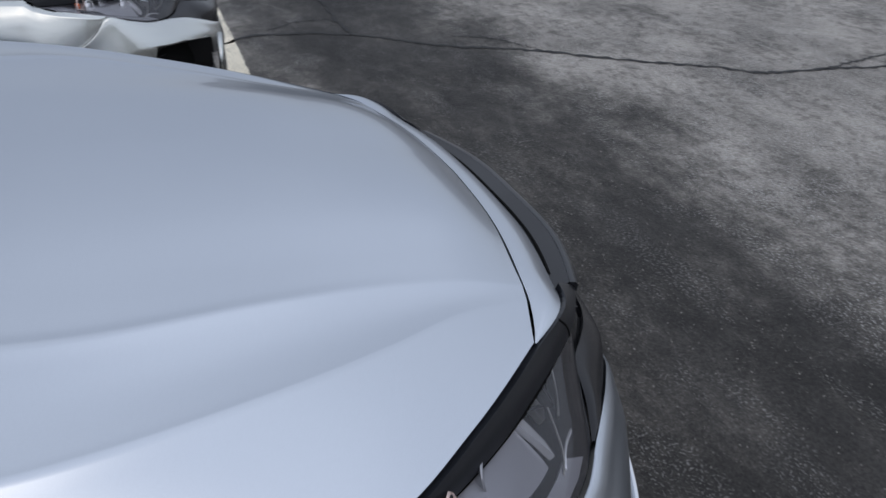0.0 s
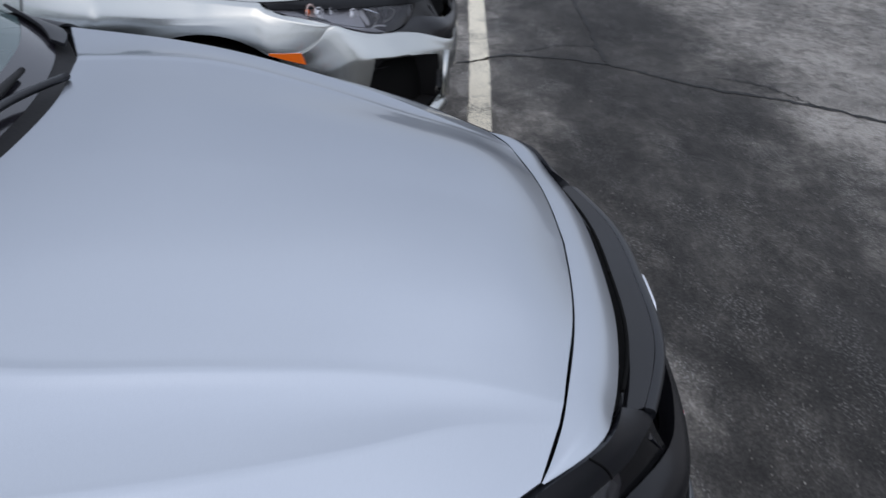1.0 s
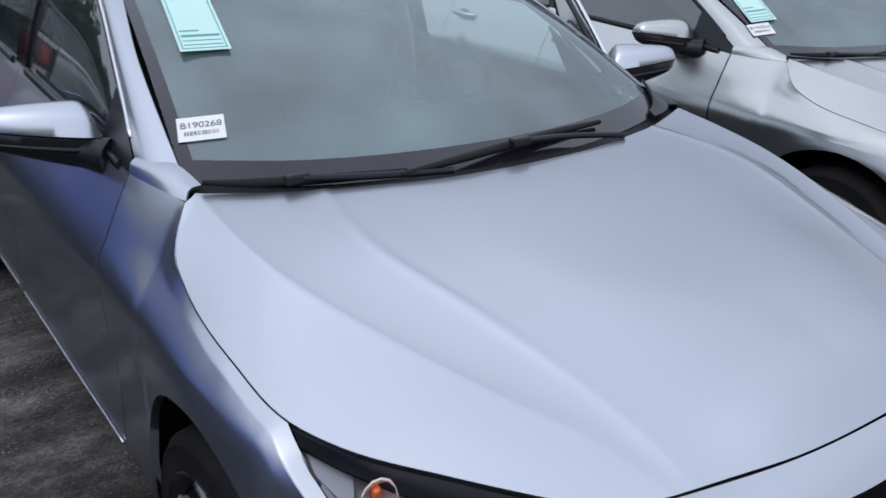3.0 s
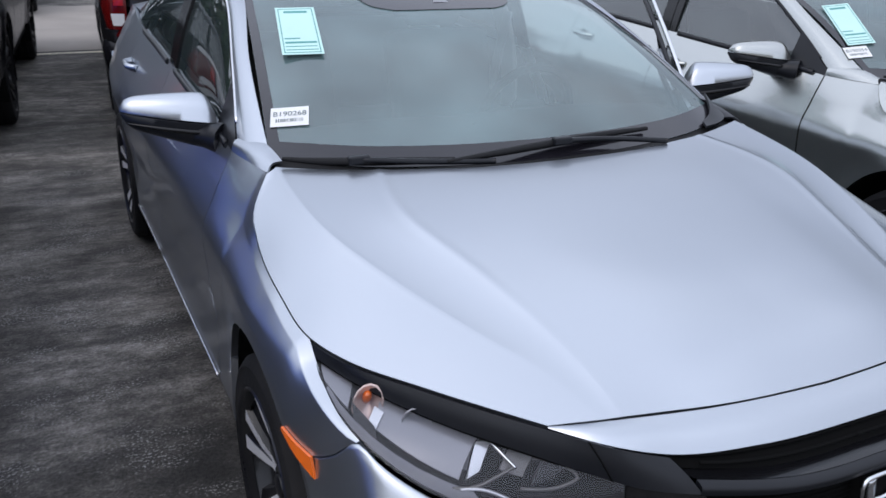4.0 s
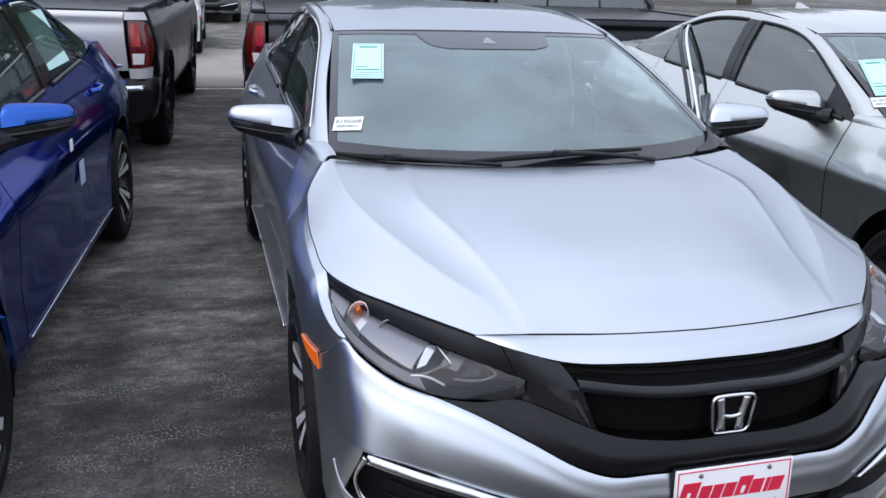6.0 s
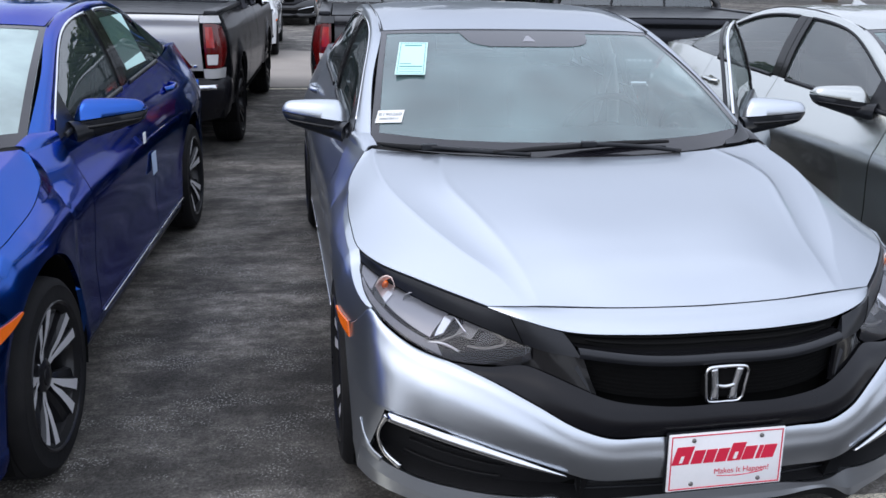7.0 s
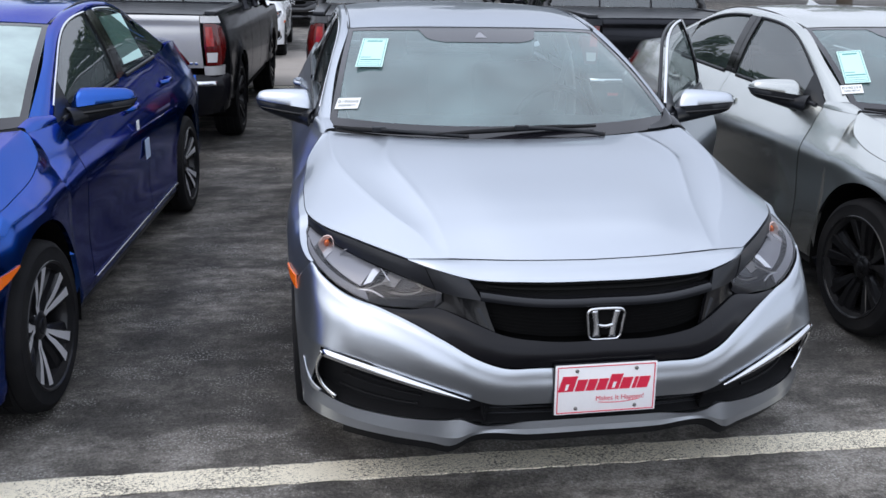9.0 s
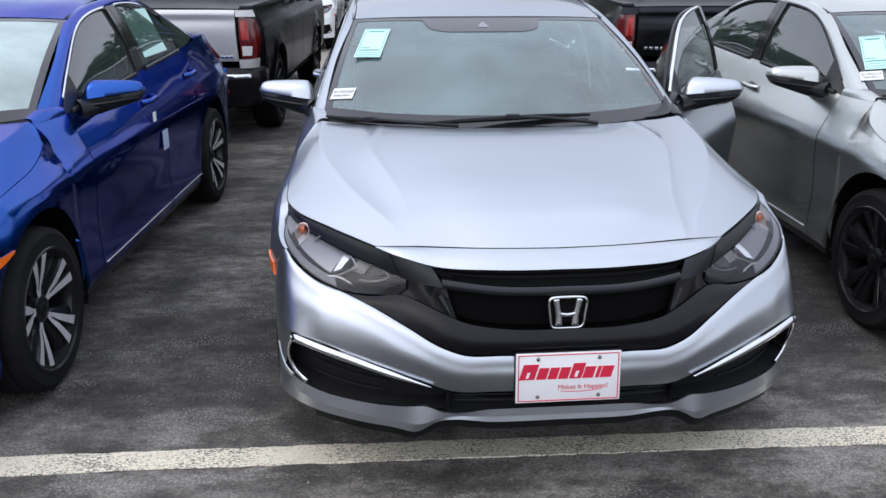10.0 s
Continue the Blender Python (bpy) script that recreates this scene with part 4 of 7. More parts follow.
    shelf = loft([grow(NOSE_LOW[:3], 0.034, -0.036), [tuple(p + np.array([0, 0.001, 0.0005])) for p in cr(SLOT_LOW, 5)]], 30, 4)
    sheet_part("grille_shelf", both_cols(shelf), GLOSS_BLACK, car, "gloss black ledge of the grille bar", core=(0, 0.1, -5), rim=0)
    bm = bmesh.new()
    for f in (0.3, 0.62):
        row = [tuple(np.array(a) * (1 - f) + np.array(b) * f + np.array([0, 0.022, 0])) for a, b in zip(cr(NOSE_LOW[:4], 12)[:10], cr(SLOT_LOW, 12)[:10])]
        for s in (1, -1):
            tube(bm, [(s * p[0], p[1], p[2]) for p in row], 0.0035, 6, 20)
    part("slat", bm, VOID, car, "thin black grille bars")
    bar_mid = [tuple((a + q) / 2 + np.array([0, -0.008, 0.003])) for a, q in zip(cr(SLOT_LOW, 8), cr(BAR_END, 8))]
    bm = bmesh.new()
    sheet(bm, both_cols(loft([SLOT_LOW, bar_mid, BAR_END], 30, 8)), rim=0.03)
    part("grille_bar", bm, SATIN_BLACK, car, "satin black grille bar")
    for s in (1, -1):
        bt = [(x + 0.002, y - 0.006, z - 0.002) for x, y, z in BROW_TOP]
        bmid = [((a[0] + b[0]) / 2, (a[1] + b[1]) / 2 - 0.007, (a[2] + b[2]) / 2 + 0.001) for a, b in zip(cr(BROW_TOP, 7), cr(BROW_LOW, 7))]
        Br = loft([bt, bmid, BROW_LOW], 36, 8)
        sheet_part("brow_trim", Br if s > 0 else mir(Br), SATIN_BLACK, car, "satin black strip over the headlight", rim=0.02)
        bm = bmesh.new()
        tube(bm, [(s * p[0], p[1], p[2]) for p in Br[:, 7]], 0.0018, 5, 10)
        part("trim_joint", bm, VOID, car)
    gr = loft([grow(BAR_LOW, 0.024, 0.002), grow(GRILLE_LOW, 0.046, -0.002)], 30, 6)
    sheet_part("grille_panel", both_cols(gr), VOID, car, "black grille panel", rim=0)
    bm = bmesh.new()
    for k in range(1, 9):
        f = k / 9
        ra, rb = cr(grow(BAR_LOW, 0.021), 14), cr(grow(GRILLE_LOW, 0.042), 14)
        for s in (1, -1):
            row = [(s * (a[0] * (1 - f) + b[0] * f), a[1] * (1 - f) + b[1] * f, a[2] * (1 - f) + b[2] * f) for a, b in zip(ra[:12], rb[:12])]
            tube(bm, row, 0.0014, 5, 18)
    part("slat", bm, VOID, car, "fine black grille slats")
    # lower black band, swept up beside the lamps
    lb_top = GRILLE_LOW[:3] + [(0.36, 0.104, 0.618), (0.42, 0.146, 0.636), (0.47, 0.184, 0.646), (0.56, 0.214, 0.634), (0.637, 0.249, 0.634)]
    lb_low = [(0, 0.028, 0.514), (0.20, 0.032, 0.512), (0.30, 0.042, 0.514), (0.36, 0.060, 0.530), (0.46, 0.119, 0.574), (0.52, 0.160, 0.599), (0.58, 0.200, 0.620), (0.637, 0.244, 0.633)]
    lb_mid = [((a[0] + b[0]) / 2, (a[1] + b[1]) / 2 - 0.016 * min(1, (8 - k) / 4), (a[2] + b[2]) / 2 + 0.004 * min(1, (8 - k) / 4)) for k, (a, b) in enumerate(zip(cr(lb_top, 9), cr(lb_low, 9)))]
    bm = bmesh.new()
    sheet(bm, both_cols(loft([lb_top, lb_mid, lb_low], 44, 10)), rim=0.03, rims=(1, 1, 0, 0))
    part("lower_band", bm, BAND_BLACK, car, "satin black lower grille band")
    for s in (1, -1):
        # gloss piece between lamp and grille
        P = loft([[(0.346, 0.124, 0.692), (0.41, 0.162, 0.694), (0.470, 0.204, 0.702)], [(0.334, 0.108, 0.650), (0.40, 0.148, 0.668), (0.472, 0.204, 0.680)], [(0.316, 0.084, 0.600), (0.39, 0.130, 0.622), (0.480, 0.198, 0.644)]], 12, 10)
        sheet_part("corner_piece", P if s > 0 else mir(P), GLOSS_BLACK, car, "", rim=0.012)
        for tri in (((0.366, 0.122, 0.662), (0.352, 0.126, 0.672), (0.330, 0.092, 0.606)),):
            bm = bmesh.new()
            a = [bm.verts.new((s * x, y, z)) for x, y, z in tri]
            b = [bm.verts.new((s * x, y + 0.030, z)) for x, y, z in tri]
            bm.faces.new(a)
            for k in range(3):
                bm.faces.new((a[k], a[(k + 1) % 3], b[(k + 1) % 3], b[k]))
            part("corner_facet", bm, SATIN_BLACK, car, "", None, True)

    # headlights
    for s in (1, -1):
        lamp = new("headlight")
        lamp.parent = car
        tagged(lamp, "clear headlight with an amber bulb and chrome reflectors")
        m1 = [((a[0] * 0.6 + b[0] * 0.4) + 0.004, (a[1] * 0.6 + b[1] * 0.4) - 0.012 * min(1, 0.15 + k / 3), (a[2] * 0.6 + b[2] * 0.4)) for k, (a, b) in enumerate(zip(cr(LAMP_TOP, 8), cr(LAMP_LOW, 8)))]
        m2 = [((a[0] * 0.25 + b[0] * 0.75) + 0.003, (a[1] * 0.25 + b[1] * 0.75) - 0.010 * min(1, 0.15 + k / 3), (a[2] * 0.25 + b[2] * 0.75)) for k, (a, b) in enumerate(zip(cr(LAMP_TOP, 8), cr(LAMP_LOW, 8)))]
        G = loft([LAMP_TOP, m1, m2, LAMP_LOW], 40, 14)
        flipx = (lambda g: g) if s > 0 else mir
        lens = sheet_part("lens", flipx(shrink(G, 0.001, 0.001, 0.001, 0.001)), LENS, lamp, "clear lens", rim=0)
        lens.visible_shadow = False
        # housing: walls run back from the rim to a stepped floor
        def deep(d, k):
            c = G.mean(axis=(0, 1))
            Q = G.copy()
            Q[..., 0] -= d * 0.35
            Q[..., 1] += d
            return c + (Q - c) * k + np.array([0, d * (1 - k), 0]) * 0
        bm = bmesh.new()
        F0, F1 = G, deep(0.105, 0.99)
        ring0 = [F0[0, i] for i in range(40)] + [F0[j, 39] for j in range(14)] + [F0[13, i] for i in range(39, -1, -1)] + [F0[j, 0] for j in range(13, -1, -1)]
        ring1 = [F1[0, i] for i in range(40)] + [F1[j, 39] for j in range(14)] + [F1[13, i] for i in range(39, -1, -1)] + [F1[j, 0] for j in range(13, -1, -1)]
        va = [bm.verts.new(flipx(p)) for p in ring0]
        vb = [bm.verts.new(flipx(p)) for p in ring1]
        for k in range(len(va) - 1):
            try:
                bm.faces.new((va[k], va[k + 1], vb[k + 1], vb[k]))
            except ValueError:
                pass
        part("housing_wall", bm, VOID, lamp, "black lamp surround")
        sheet_part("housing", flipx(F1), LAMP_GREY, lamp, "grey lamp housing", rim=0)

        def at(u, v, d=0.0):
            """A place on the lens by its fractions along (inner to outer) and down, d metres behind it."""
            a, b2 = min(max(u, 0), 1) * 38.999, min(max(v, 0), 1) * 12.999
            i, j = int(a), int(b2)
            fa, fb = a - i, b2 - j
            p = G[j, i] * (1 - fa) * (1 - fb) + G[j, i + 1] * fa * (1 - fb) + G[j + 1, i] * (1 - fa) * fb + G[j + 1, i + 1] * fa * fb
            return p + np.array([-0.35, 1.0, 0.02]) * d

        def cell(name, corners, d, mat, label="", n=8, bulge=0.0):
            """A panel behind the lens between four (u, v) corners, at depth d (one, or one a corner)."""
            dd = d if isinstance(d, tuple) else (d,) * 4
            C = [np.array(c) for c in corners]
            g = np.zeros((n, n, 3))
            for j in range(n):
                for i in range(n):
                    a, b2 = i / (n - 1), j / (n - 1)
                    w = ((1 - a) * (1 - b2), a * (1 - b2), a * b2, (1 - a) * b2)
                    u, v = sum(q * c for q, c in zip(w, C))
                    g[j, i] = at(u, v, sum(q * e for q, e in zip(w, dd)) - bulge * math.sin(math.pi * a) * math.sin(math.pi * b2))
            sheet_part(name, flipx(g), mat, lamp, label, rim=0.010)
        cell("reflector_panel", ((0.40, 0.10), (0.72, 0.08), (0.72, 0.82), (0.44, 0.86)), 0.040, LAMP_GREY, "smooth grey reflector panel", bulge=0.006)
        cell("outer_panel", ((0.83, 0.10), (0.975, 0.14), (0.975, 0.84), (0.83, 0.86)), (0.030, 0.014, 0.014, 0.030), LAMP_GREY, "smooth grey side panel")
        cell("lower_ledge", ((0.40, 0.88), (0.95, 0.90), (0.97, 0.985), (0.37, 0.985)), (0.026, 0.020, 0.006, 0.008), LAMP_GREY, "grey ledge")
        cell("dark_gap", ((0.72, 0.72), (0.82, 0.62), (0.80, 0.90), (0.70, 0.90)), 0.024, GLOSS_BLACK)
        cell("dark_well", ((0.02, 0.06), (0.40, 0.06), (0.42, 0.97), (0.02, 0.94)), 0.050, VOID, "black lamp well")
        cell("chrome_plate", ((0.365, 0.14), (0.41, 0.18), (0.420, 0.74), (0.385, 0.62)), (0.034, 0.026, 0.026, 0.034), REFLECTOR, "bright reflector plate")

        cell("inner_reflector", ((0.13, 0.22), (0.21, 0.18), (0.24, 0.66), (0.18, 0.62)), (0.044, 0.034, 0.034, 0.044), DARK_ALLOY, "dark stepped reflector")
        cell("inner_reflector", ((0.23, 0.16), (0.31, 0.14), (0.33, 0.50), (0.26, 0.62)), (0.046, 0.032, 0.032, 0.046), STEEL, "bright stepped reflector")

        def strip(name, path, wide, mat, d):
            b = bmesh.new()
            closed_strip(b, [tuple(flipx(at(u, v, d))) for u, v in path], wide, 0.003, (s * 0.45, -1, 0.25), n=16)
            part(name, b, mat, lamp, "", None, True)
        strip("chrome_edge", ((0.37, 0.08), (0.335, 0.20), (0.29, 0.36)), 0.006, CHROME, 0.020)
        strip("chrome_edge", ((0.29, 0.36), (0.34, 0.58), (0.39, 0.78), (0.46, 0.93)), 0.006, STEEL, 0.024)
        strip("light_guide", ((0.24, 0.20), (0.15, 0.22), (0.11, 0.40), (0.15, 0.62), (0.27, 0.74)), 0.006, STEEL, 0.034)
        strip("light_guide", ((0.30, 0.86), (0.38, 0.80), (0.44, 0.90)), 0.006, REFLECTOR, 0.022)

        def bowl(u, v, r, mat, name, lbl="", tall=1.0, d=0.030):
            ax = Vector((0.50 * s, -1, 0.30)).normalized()
            M = Matrix.Translation(Vector(flipx(at(u, v, d)))) @ ax.to_track_quat("X", "Z").to_matrix().to_4x4() @ Matrix.Rotation(radians(16 * s), 4, "X") @ Matrix.Diagonal((1, 1, tall, 1))
            b = bmesh.new()
            lathe(b, [(r * 1.06, 0.004), (r, 0.007), (r * 0.9, 0.001), (r * 0.6, -0.010), (r * 0.25, -0.018), (0.001, -0.020)], 14, M)
            part(name, b, mat, lamp, lbl)
            return M

        def bead(name, M, r, flat, mat, lbl):
            b = bmesh.new()
            bmesh.ops.create_uvsphere(b, u_segments=16, v_segments=10, radius=r, matrix=M @ Matrix.Diagonal((flat, 1, 1, 1)))
            for f in b.faces:
                f.smooth = True
            part(name, b, mat, lamp, lbl)
        M1 = bowl(0.755, 0.52, 0.027, BOWL_PINK, "turn_reflector", "pale pink faceted lamp bowl", 1.4, 0.042)
        bead("turn_bulb", M1 @ Matrix.Translation((-0.008, 0.006 * s, 0.007)), 0.009, 1.0, AMBER, "amber bulb")
        cell("bright_facets", ((0.700, 0.42), (0.735, 0.40), (0.745, 0.80), (0.715, 0.82)), 0.030, REFLECTOR, "bright reflector facets")
        M2 = bowl(0.585, 0.36, 0.027, LAMP_GREY, "low_beam_ring", "grey ring", 1.0, 0.046)
        bead("projector_lens", M2 @ Matrix.Translation((-0.003, 0, 0)), 0.021, 0.30, REFLECTOR if sport else LENS, "round projector lens")
        if sport:
            for u, v in ((0.46, 0.40), (0.70, 0.42)):
                bead("projector_lens", bowl(u, v, 0.026, REFLECTOR, "beam_bowl", "bright lamp bowl", 1.0, 0.038) @ Matrix.Translation((0.0, 0, 0)), 0.018, 0.4, REFLECTOR, "bright round lens")

    # fog recesses, chrome blades, lower intake, splitter
    for s in (1, -1):
        flipx = (lambda g: g) if s > 0 else mir
        fog = new("fog_recess")
        fog.parent = car
        ft = [(0.336, 0.049, 0.400), (0.43, 0.074, 0.425), (0.61, 0.150, 0.465), (0.73, 0.222, 0.487), (0.815, 0.285, 0.498)]
        fl = [(0.340, 0.078, 0.318), (0.46, 0.104, 0.320), (0.61, 0.172, 0.308), (0.74, 0.258, 0.314), (0.848, 0.378, 0.334)]
        if sport:
            ft = [tuple(p) for p in np.concatenate([B[r_top, c_in:c_out:3], B[r_top, c_out:c_out + 1]])]
            fl = fl[1:]
        A0 = loft([ft, fl], 30, 8)
        A1 = A0 + np.array([-0.012, 0.10 if sport else 0.05, 0.0])
        c = A1.mean(axis=(0, 1))
        A1 = c + (A1 - c) * np.array([0.95, 0.97, 0.86])
        bm = bmesh.new()
        sheet(bm, flipx(A1), rim=0)
        for e0, e1 in ((A0[0], A1[0]), (A0[-1], A1[-1]), (A0[:, -1], A1[:, -1]), (A0[:, 0], A1[:, 0])):
            v0, v1 = [bm.verts.new(flipx(p)) for p in e0], [bm.verts.new(flipx(p)) for p in e1]
            for k in range(len(v0) - 1):
                bm.faces.new((v0[k], v0[k + 1], v1[k + 1], v1[k])).smooth = True
        part("recess_panel", bm, MATT_BLACK, fog, "textured black plastic")
        bm = bmesh.new()
        for k in range(5):
            row = [tuple(flipx(A1[int(1 + k * 1.3), i] + np.array([0, -0.008, 0]))) for i in range(10, 25, 2)]
            tube(bm, row, 0.004, 5, 20)
        part("fin", bm, MATT_BLACK, fog)
        if not sport:
            bm = bmesh.new()
            pts = [(0.392, 0.054, 0.407), (0.50, 0.095, 0.430), (0.61, 0.146, 0.453), (0.72, 0.210, 0.472), (0.806, 0.274, 0.484)]
            closed_strip(bm, [(s * x, y - 0.004, z) for x, y, z in pts], 0.027, 0.010, (s * 0.35, -1, 0.45), taper=[0.12, 0.75, 0.95, 1.0, 1.0], n=30)
            pts = [(0.806, 0.274, 0.486), (0.822, 0.300, 0.440), (0.824, 0.318, 0.400), (0.812, 0.318, 0.362), (0.770, 0.285, 0.325)]
            closed_strip(bm, [(s * x, y - 0.002, z) for x, y, z in pts], 0.020, 0.008, (s * 0.5, -1, 0.05), taper=[1, 0.6, 0.5, 0.7, 0.9], n=24)
            part("recess_blade", bm, blade or CHROME, fog, "blade round the fog recess", None, True)
        else:
            # painted blade that frames the opening on its inner side and foot
            bm = bmesh.new()
            closed_strip(bm, [(s * 0.478, 0.062, 0.515), (s * 0.535, 0.072, 0.350)], 0.075, 0.016, (s * 0.30, -1, 0.10), taper=[0.55, 1.1])
            closed_strip(bm, [(s * 0.515, 0.076, 0.330), (s * 0.66, 0.150, 0.292), (s * 0.84, 0.315, 0.318)], 0.070, 0.016, (s * 0.40, -1, 0.45), taper=[1.0, 1.0, 0.5], n=14)
            part("recess_blade", bm, paint, fog, "painted blade round the opening", None, True)
    it = loft([[(0, 0.034, 0.400), (0.2, 0.037, 0.400), (0.345, 0.050, 0.400)], [(0, 0.085, 0.396), (0.2, 0.088, 0.396), (0.345, 0.10, 0.396)], [(0, 0.100, 0.330), (0.2, 0.102, 0.330), (0.345, 0.112, 0.330)], [(0, 0.072, 0.312), (0.2, 0.073, 0.312), (0.345, 0.078, 0.312)]], 16, 12)
    sheet_part("lower_intake", both_cols(it), MATT_BLACK, car, "", rim=0)
    bm = bmesh.new()
    for k in range(3):
        for s in (1, -1):
            tube(bm, [(0, 0.070, 0.345 + 0.018 * k), (s * 0.2, 0.073, 0.345 + 0.018 * k), (s * 0.34, 0.086, 0.345 + 0.018 * k)], 0.0035, 5, 12)
    part("slat", bm, SATIN_BLACK, car)
    d0 = loft([grow(LIP_LOW[:-2], 0.012, 0.004), grow(LIP_LOW[:-2], 0.030, -0.040)], 40, 4)
    sheet_part("air_dam", both_cols(d0), MATT_BLACK, car, "black rubber air dam", rim=0.01)

    # dark inner shell behind the panels, floor pan and wheel housings
    bm = bmesh.new()
    sheet(bm, both_rows(hood_grid(20) - np.array([0, 0, 0.030])), rim=0)
    fr = loft([grow(NOSE_TOP, 0.05, -0.03), grow(BAR_LOW, 0.075), grow(GRILLE_LOW, 0.075), [(0, 0.09, 0.45), (0.3, 0.10, 0.45), (0.6, 0.24, 0.45), (0.78, 0.36, 0.45)], [(0, 0.13, 0.25), (0.3, 0.14, 0.25), (0.6, 0.24, 0.25), (0.8, 0.42, 0.25)]], 20, 16)
    sheet(bm, both_cols(fr), rim=0)
    box(bm, (-0.72, 0.45, 0.20), (0.72, 4.45, 0.24))
    for s in (1, -1):
        for yy0, yy1 in ((1.28, 3.22), (3.98, 4.4)):
            sd = side_grid(yy0, yy1, lambda y: 0.22, lambda y: 0.40 if yy0 < 2 else 0.9, 16, 8, s) - np.array([s * 0.03, 0, 0])
            sheet(bm, sd, rim=0)
    part("underbody", bm, VOID, car, "dark floor pan and inner body")
    for s in (1, -1):
        for ax in (AXLE_F, AXLE_R):
            bm = bmesh.new()
            rows = []
            for x in (0.875, 0.80, 0.60):
                rows.append([bm.verts.new((s * x, ax + (ARCH + 0.004) * math.cos(a), HUB_Z + (ARCH + 0.004) * math.sin(a))) for a in np.linspace(-0.35, math.pi + 0.35, 28)])
            for p, q in zip(rows, rows[1:]):
                for k in range(27):
                    bm.faces.new((p[k], p[k + 1], q[k + 1], q[k])).smooth = True
            bm.faces.new(rows[-1])
            part("wheel_housing", bm, VOID, car)

    # fenders with side markers
    for s in (1, -1):
        fend = new("fender")
        fend.parent = car
        bump_s = cr(BUMPER_TOP[8:], 60)

        def low(y):
            if y < AXLE_F - 0.25:
                return float(np.interp(y, bump_s[:, 1], bump_s[:, 2])) + 0.002
            if y < AXLE_F + ARCH:
                return arch_z(y, AXLE_F) + 0.004
            return max(0.235, HUB_Z + 0.0) if y < AXLE_F + ARCH else 0.235
        bm = bmesh.new()
        ya = 0.452
        n, m = 44, 36
        G = np.zeros((m, n, 3))
        lamp_side = np.concatenate([[p for p in cr(LAMP_LOW, 80) if p[1] > 0.40], [(0.837, 0.664, 0.773)], [p for p in EDGE_S if p[1] > 0.69]])
        for i, y in enumerate(np.concatenate([np.linspace(ya, 1.25, 34), np.linspace(1.2545, 1.497, 10)])):
            if y < 0.70:
                t = at_y(lamp_side, y)
            elif y < 1.257:
                t = at_y(EDGE_S[np.argsort(EDGE_S[:, 1])], y)
            else:
                u = (y - 1.257) / 0.24
                t = np.array([0.764, 1.257, 0.966]) * (1 - u) + np.array([0.797, 1.497, 0.962]) * u
            t = np.array([t[0], y, t[2]])
            zl = low(y) if y < AXLE_F + ARCH else 0.235
            if y >= AXLE_F + ARCH:
                zl = 0.235
            # a narrow shelf beside hood and lamp, a tight crease, then the upright side
            tall = max(t[2] - zl, 0.002)
            drop = min(max(0.011, t[2] - float(np.interp(y, [0.9, 1.1, 1.3, 1.5], [0.806, 0.834, 0.852, 0.864]))), 0.3 * tall)
            depths = [drop * q for q in (0, 0.25, 0.5, 0.75, 0.92, 1.06, 1.3)]
            depths += list(np.linspace(min(drop * 1.3 + 0.006, tall * 0.6), tall, m - 7))
            wide = side_x(y, t[2] - drop) - t[0]
            q = float(np.clip((y - 1.05) / 0.42, 0, 1))
            q = q * q * (3 - 2 * q)
            for j, d in enumerate(depths):
                z = t[2] - d
                side = side_x(y, z) + flare(y, z, AXLE_F)
                share = 0.50
                if d < drop:
                    x = t[0] + share * wide * d / max(drop, 1e-6)
                else:
                    g = float(np.clip(1 - (d - drop) / 0.13, 0, 1))
                    x = side - (1 - share) * wide * g * g
                k = float(np.clip((z - 0.74) / max(t[2] - 0.74, 0.03), 0, 1))
                x = (1 - q) * x + q * (side + (t[0] - side_x(y, t[2])) * k**2.4)
                G[m - 1 - j, i] = (s * x, y, z)
        for _ in range(2):  # take the sharpness off the crease
            G[1:-1, 1:-1, 0] += 0.5 * ((G[1:-1, 2:, 0] + G[1:-1, :-2, 0]) / 2 - G[1:-1, 1:-1, 0])
        sheet(bm, shrink(G, 0, 0.0, 0.0025, 0.0025), rim=0.018)
        part("fender_skin", bm, paint, fend)
        # small quarter between bonnet corner, screen and door
        u0 = loft([[(0.764, 1.257, 0.966), (0.785, 1.38, 0.965), (0.797, 1.497, 0.962)], [(0.749, 1.275, 0.980), (0.770, 1.38, 0.994), (0.789, 1.497, 0.988)], [(0.716, 1.292, 0.981), (0.733, 1.38, 1.005), (0.765, 1.497, 1.0)]], 10, 8)
        # black beside the open door paints in the shade of the door gap
        sheet_part("pillar_base", u0 if s > 0 else mir(u0), SATIN_BLACK if opened and s > 0 else paint, fend, "", rim=0.006)
        mk = np.zeros((5, 14, 3))
        for i, u in enumerate(np.linspace(0, 1, 14)):
            y0 = 0.542 + 0.120 * u
            for j, w in enumerate(np.linspace(0, 1, 5)):
                z = (0.590 + 0.043 * u) * (1 - w) + (0.632 + 0.007 * u) * w
                y = y0 + 0.012 * w * (1 - u)
                mk[j, i] = (side_x(y, z) + flare(y, z, AXLE_F) + 0.006, y, z)
        sheet_part("side_marker", mk if s > 0 else mir(mk), AMBER, fend, "orange side marker", rim=0.006)

    # windscreen, cowl, wipers
    sm = [(a * 0.5 + b * 0.5) for a, b in zip(np.array(cr(SCREEN_LOW, 7)), np.array(cr(SCREEN_TOP, 7)))]
    sm = [tuple(p + np.array([0.006, -0.030, 0.030]) * (1 if p[0] < 0.6 else 0.45)) for p in sm]
    sm[0] = (0, sm[0][1], sm[0][2])
    Wg = loft([SCREEN_LOW, sm, SCREEN_TOP], 26, 26)
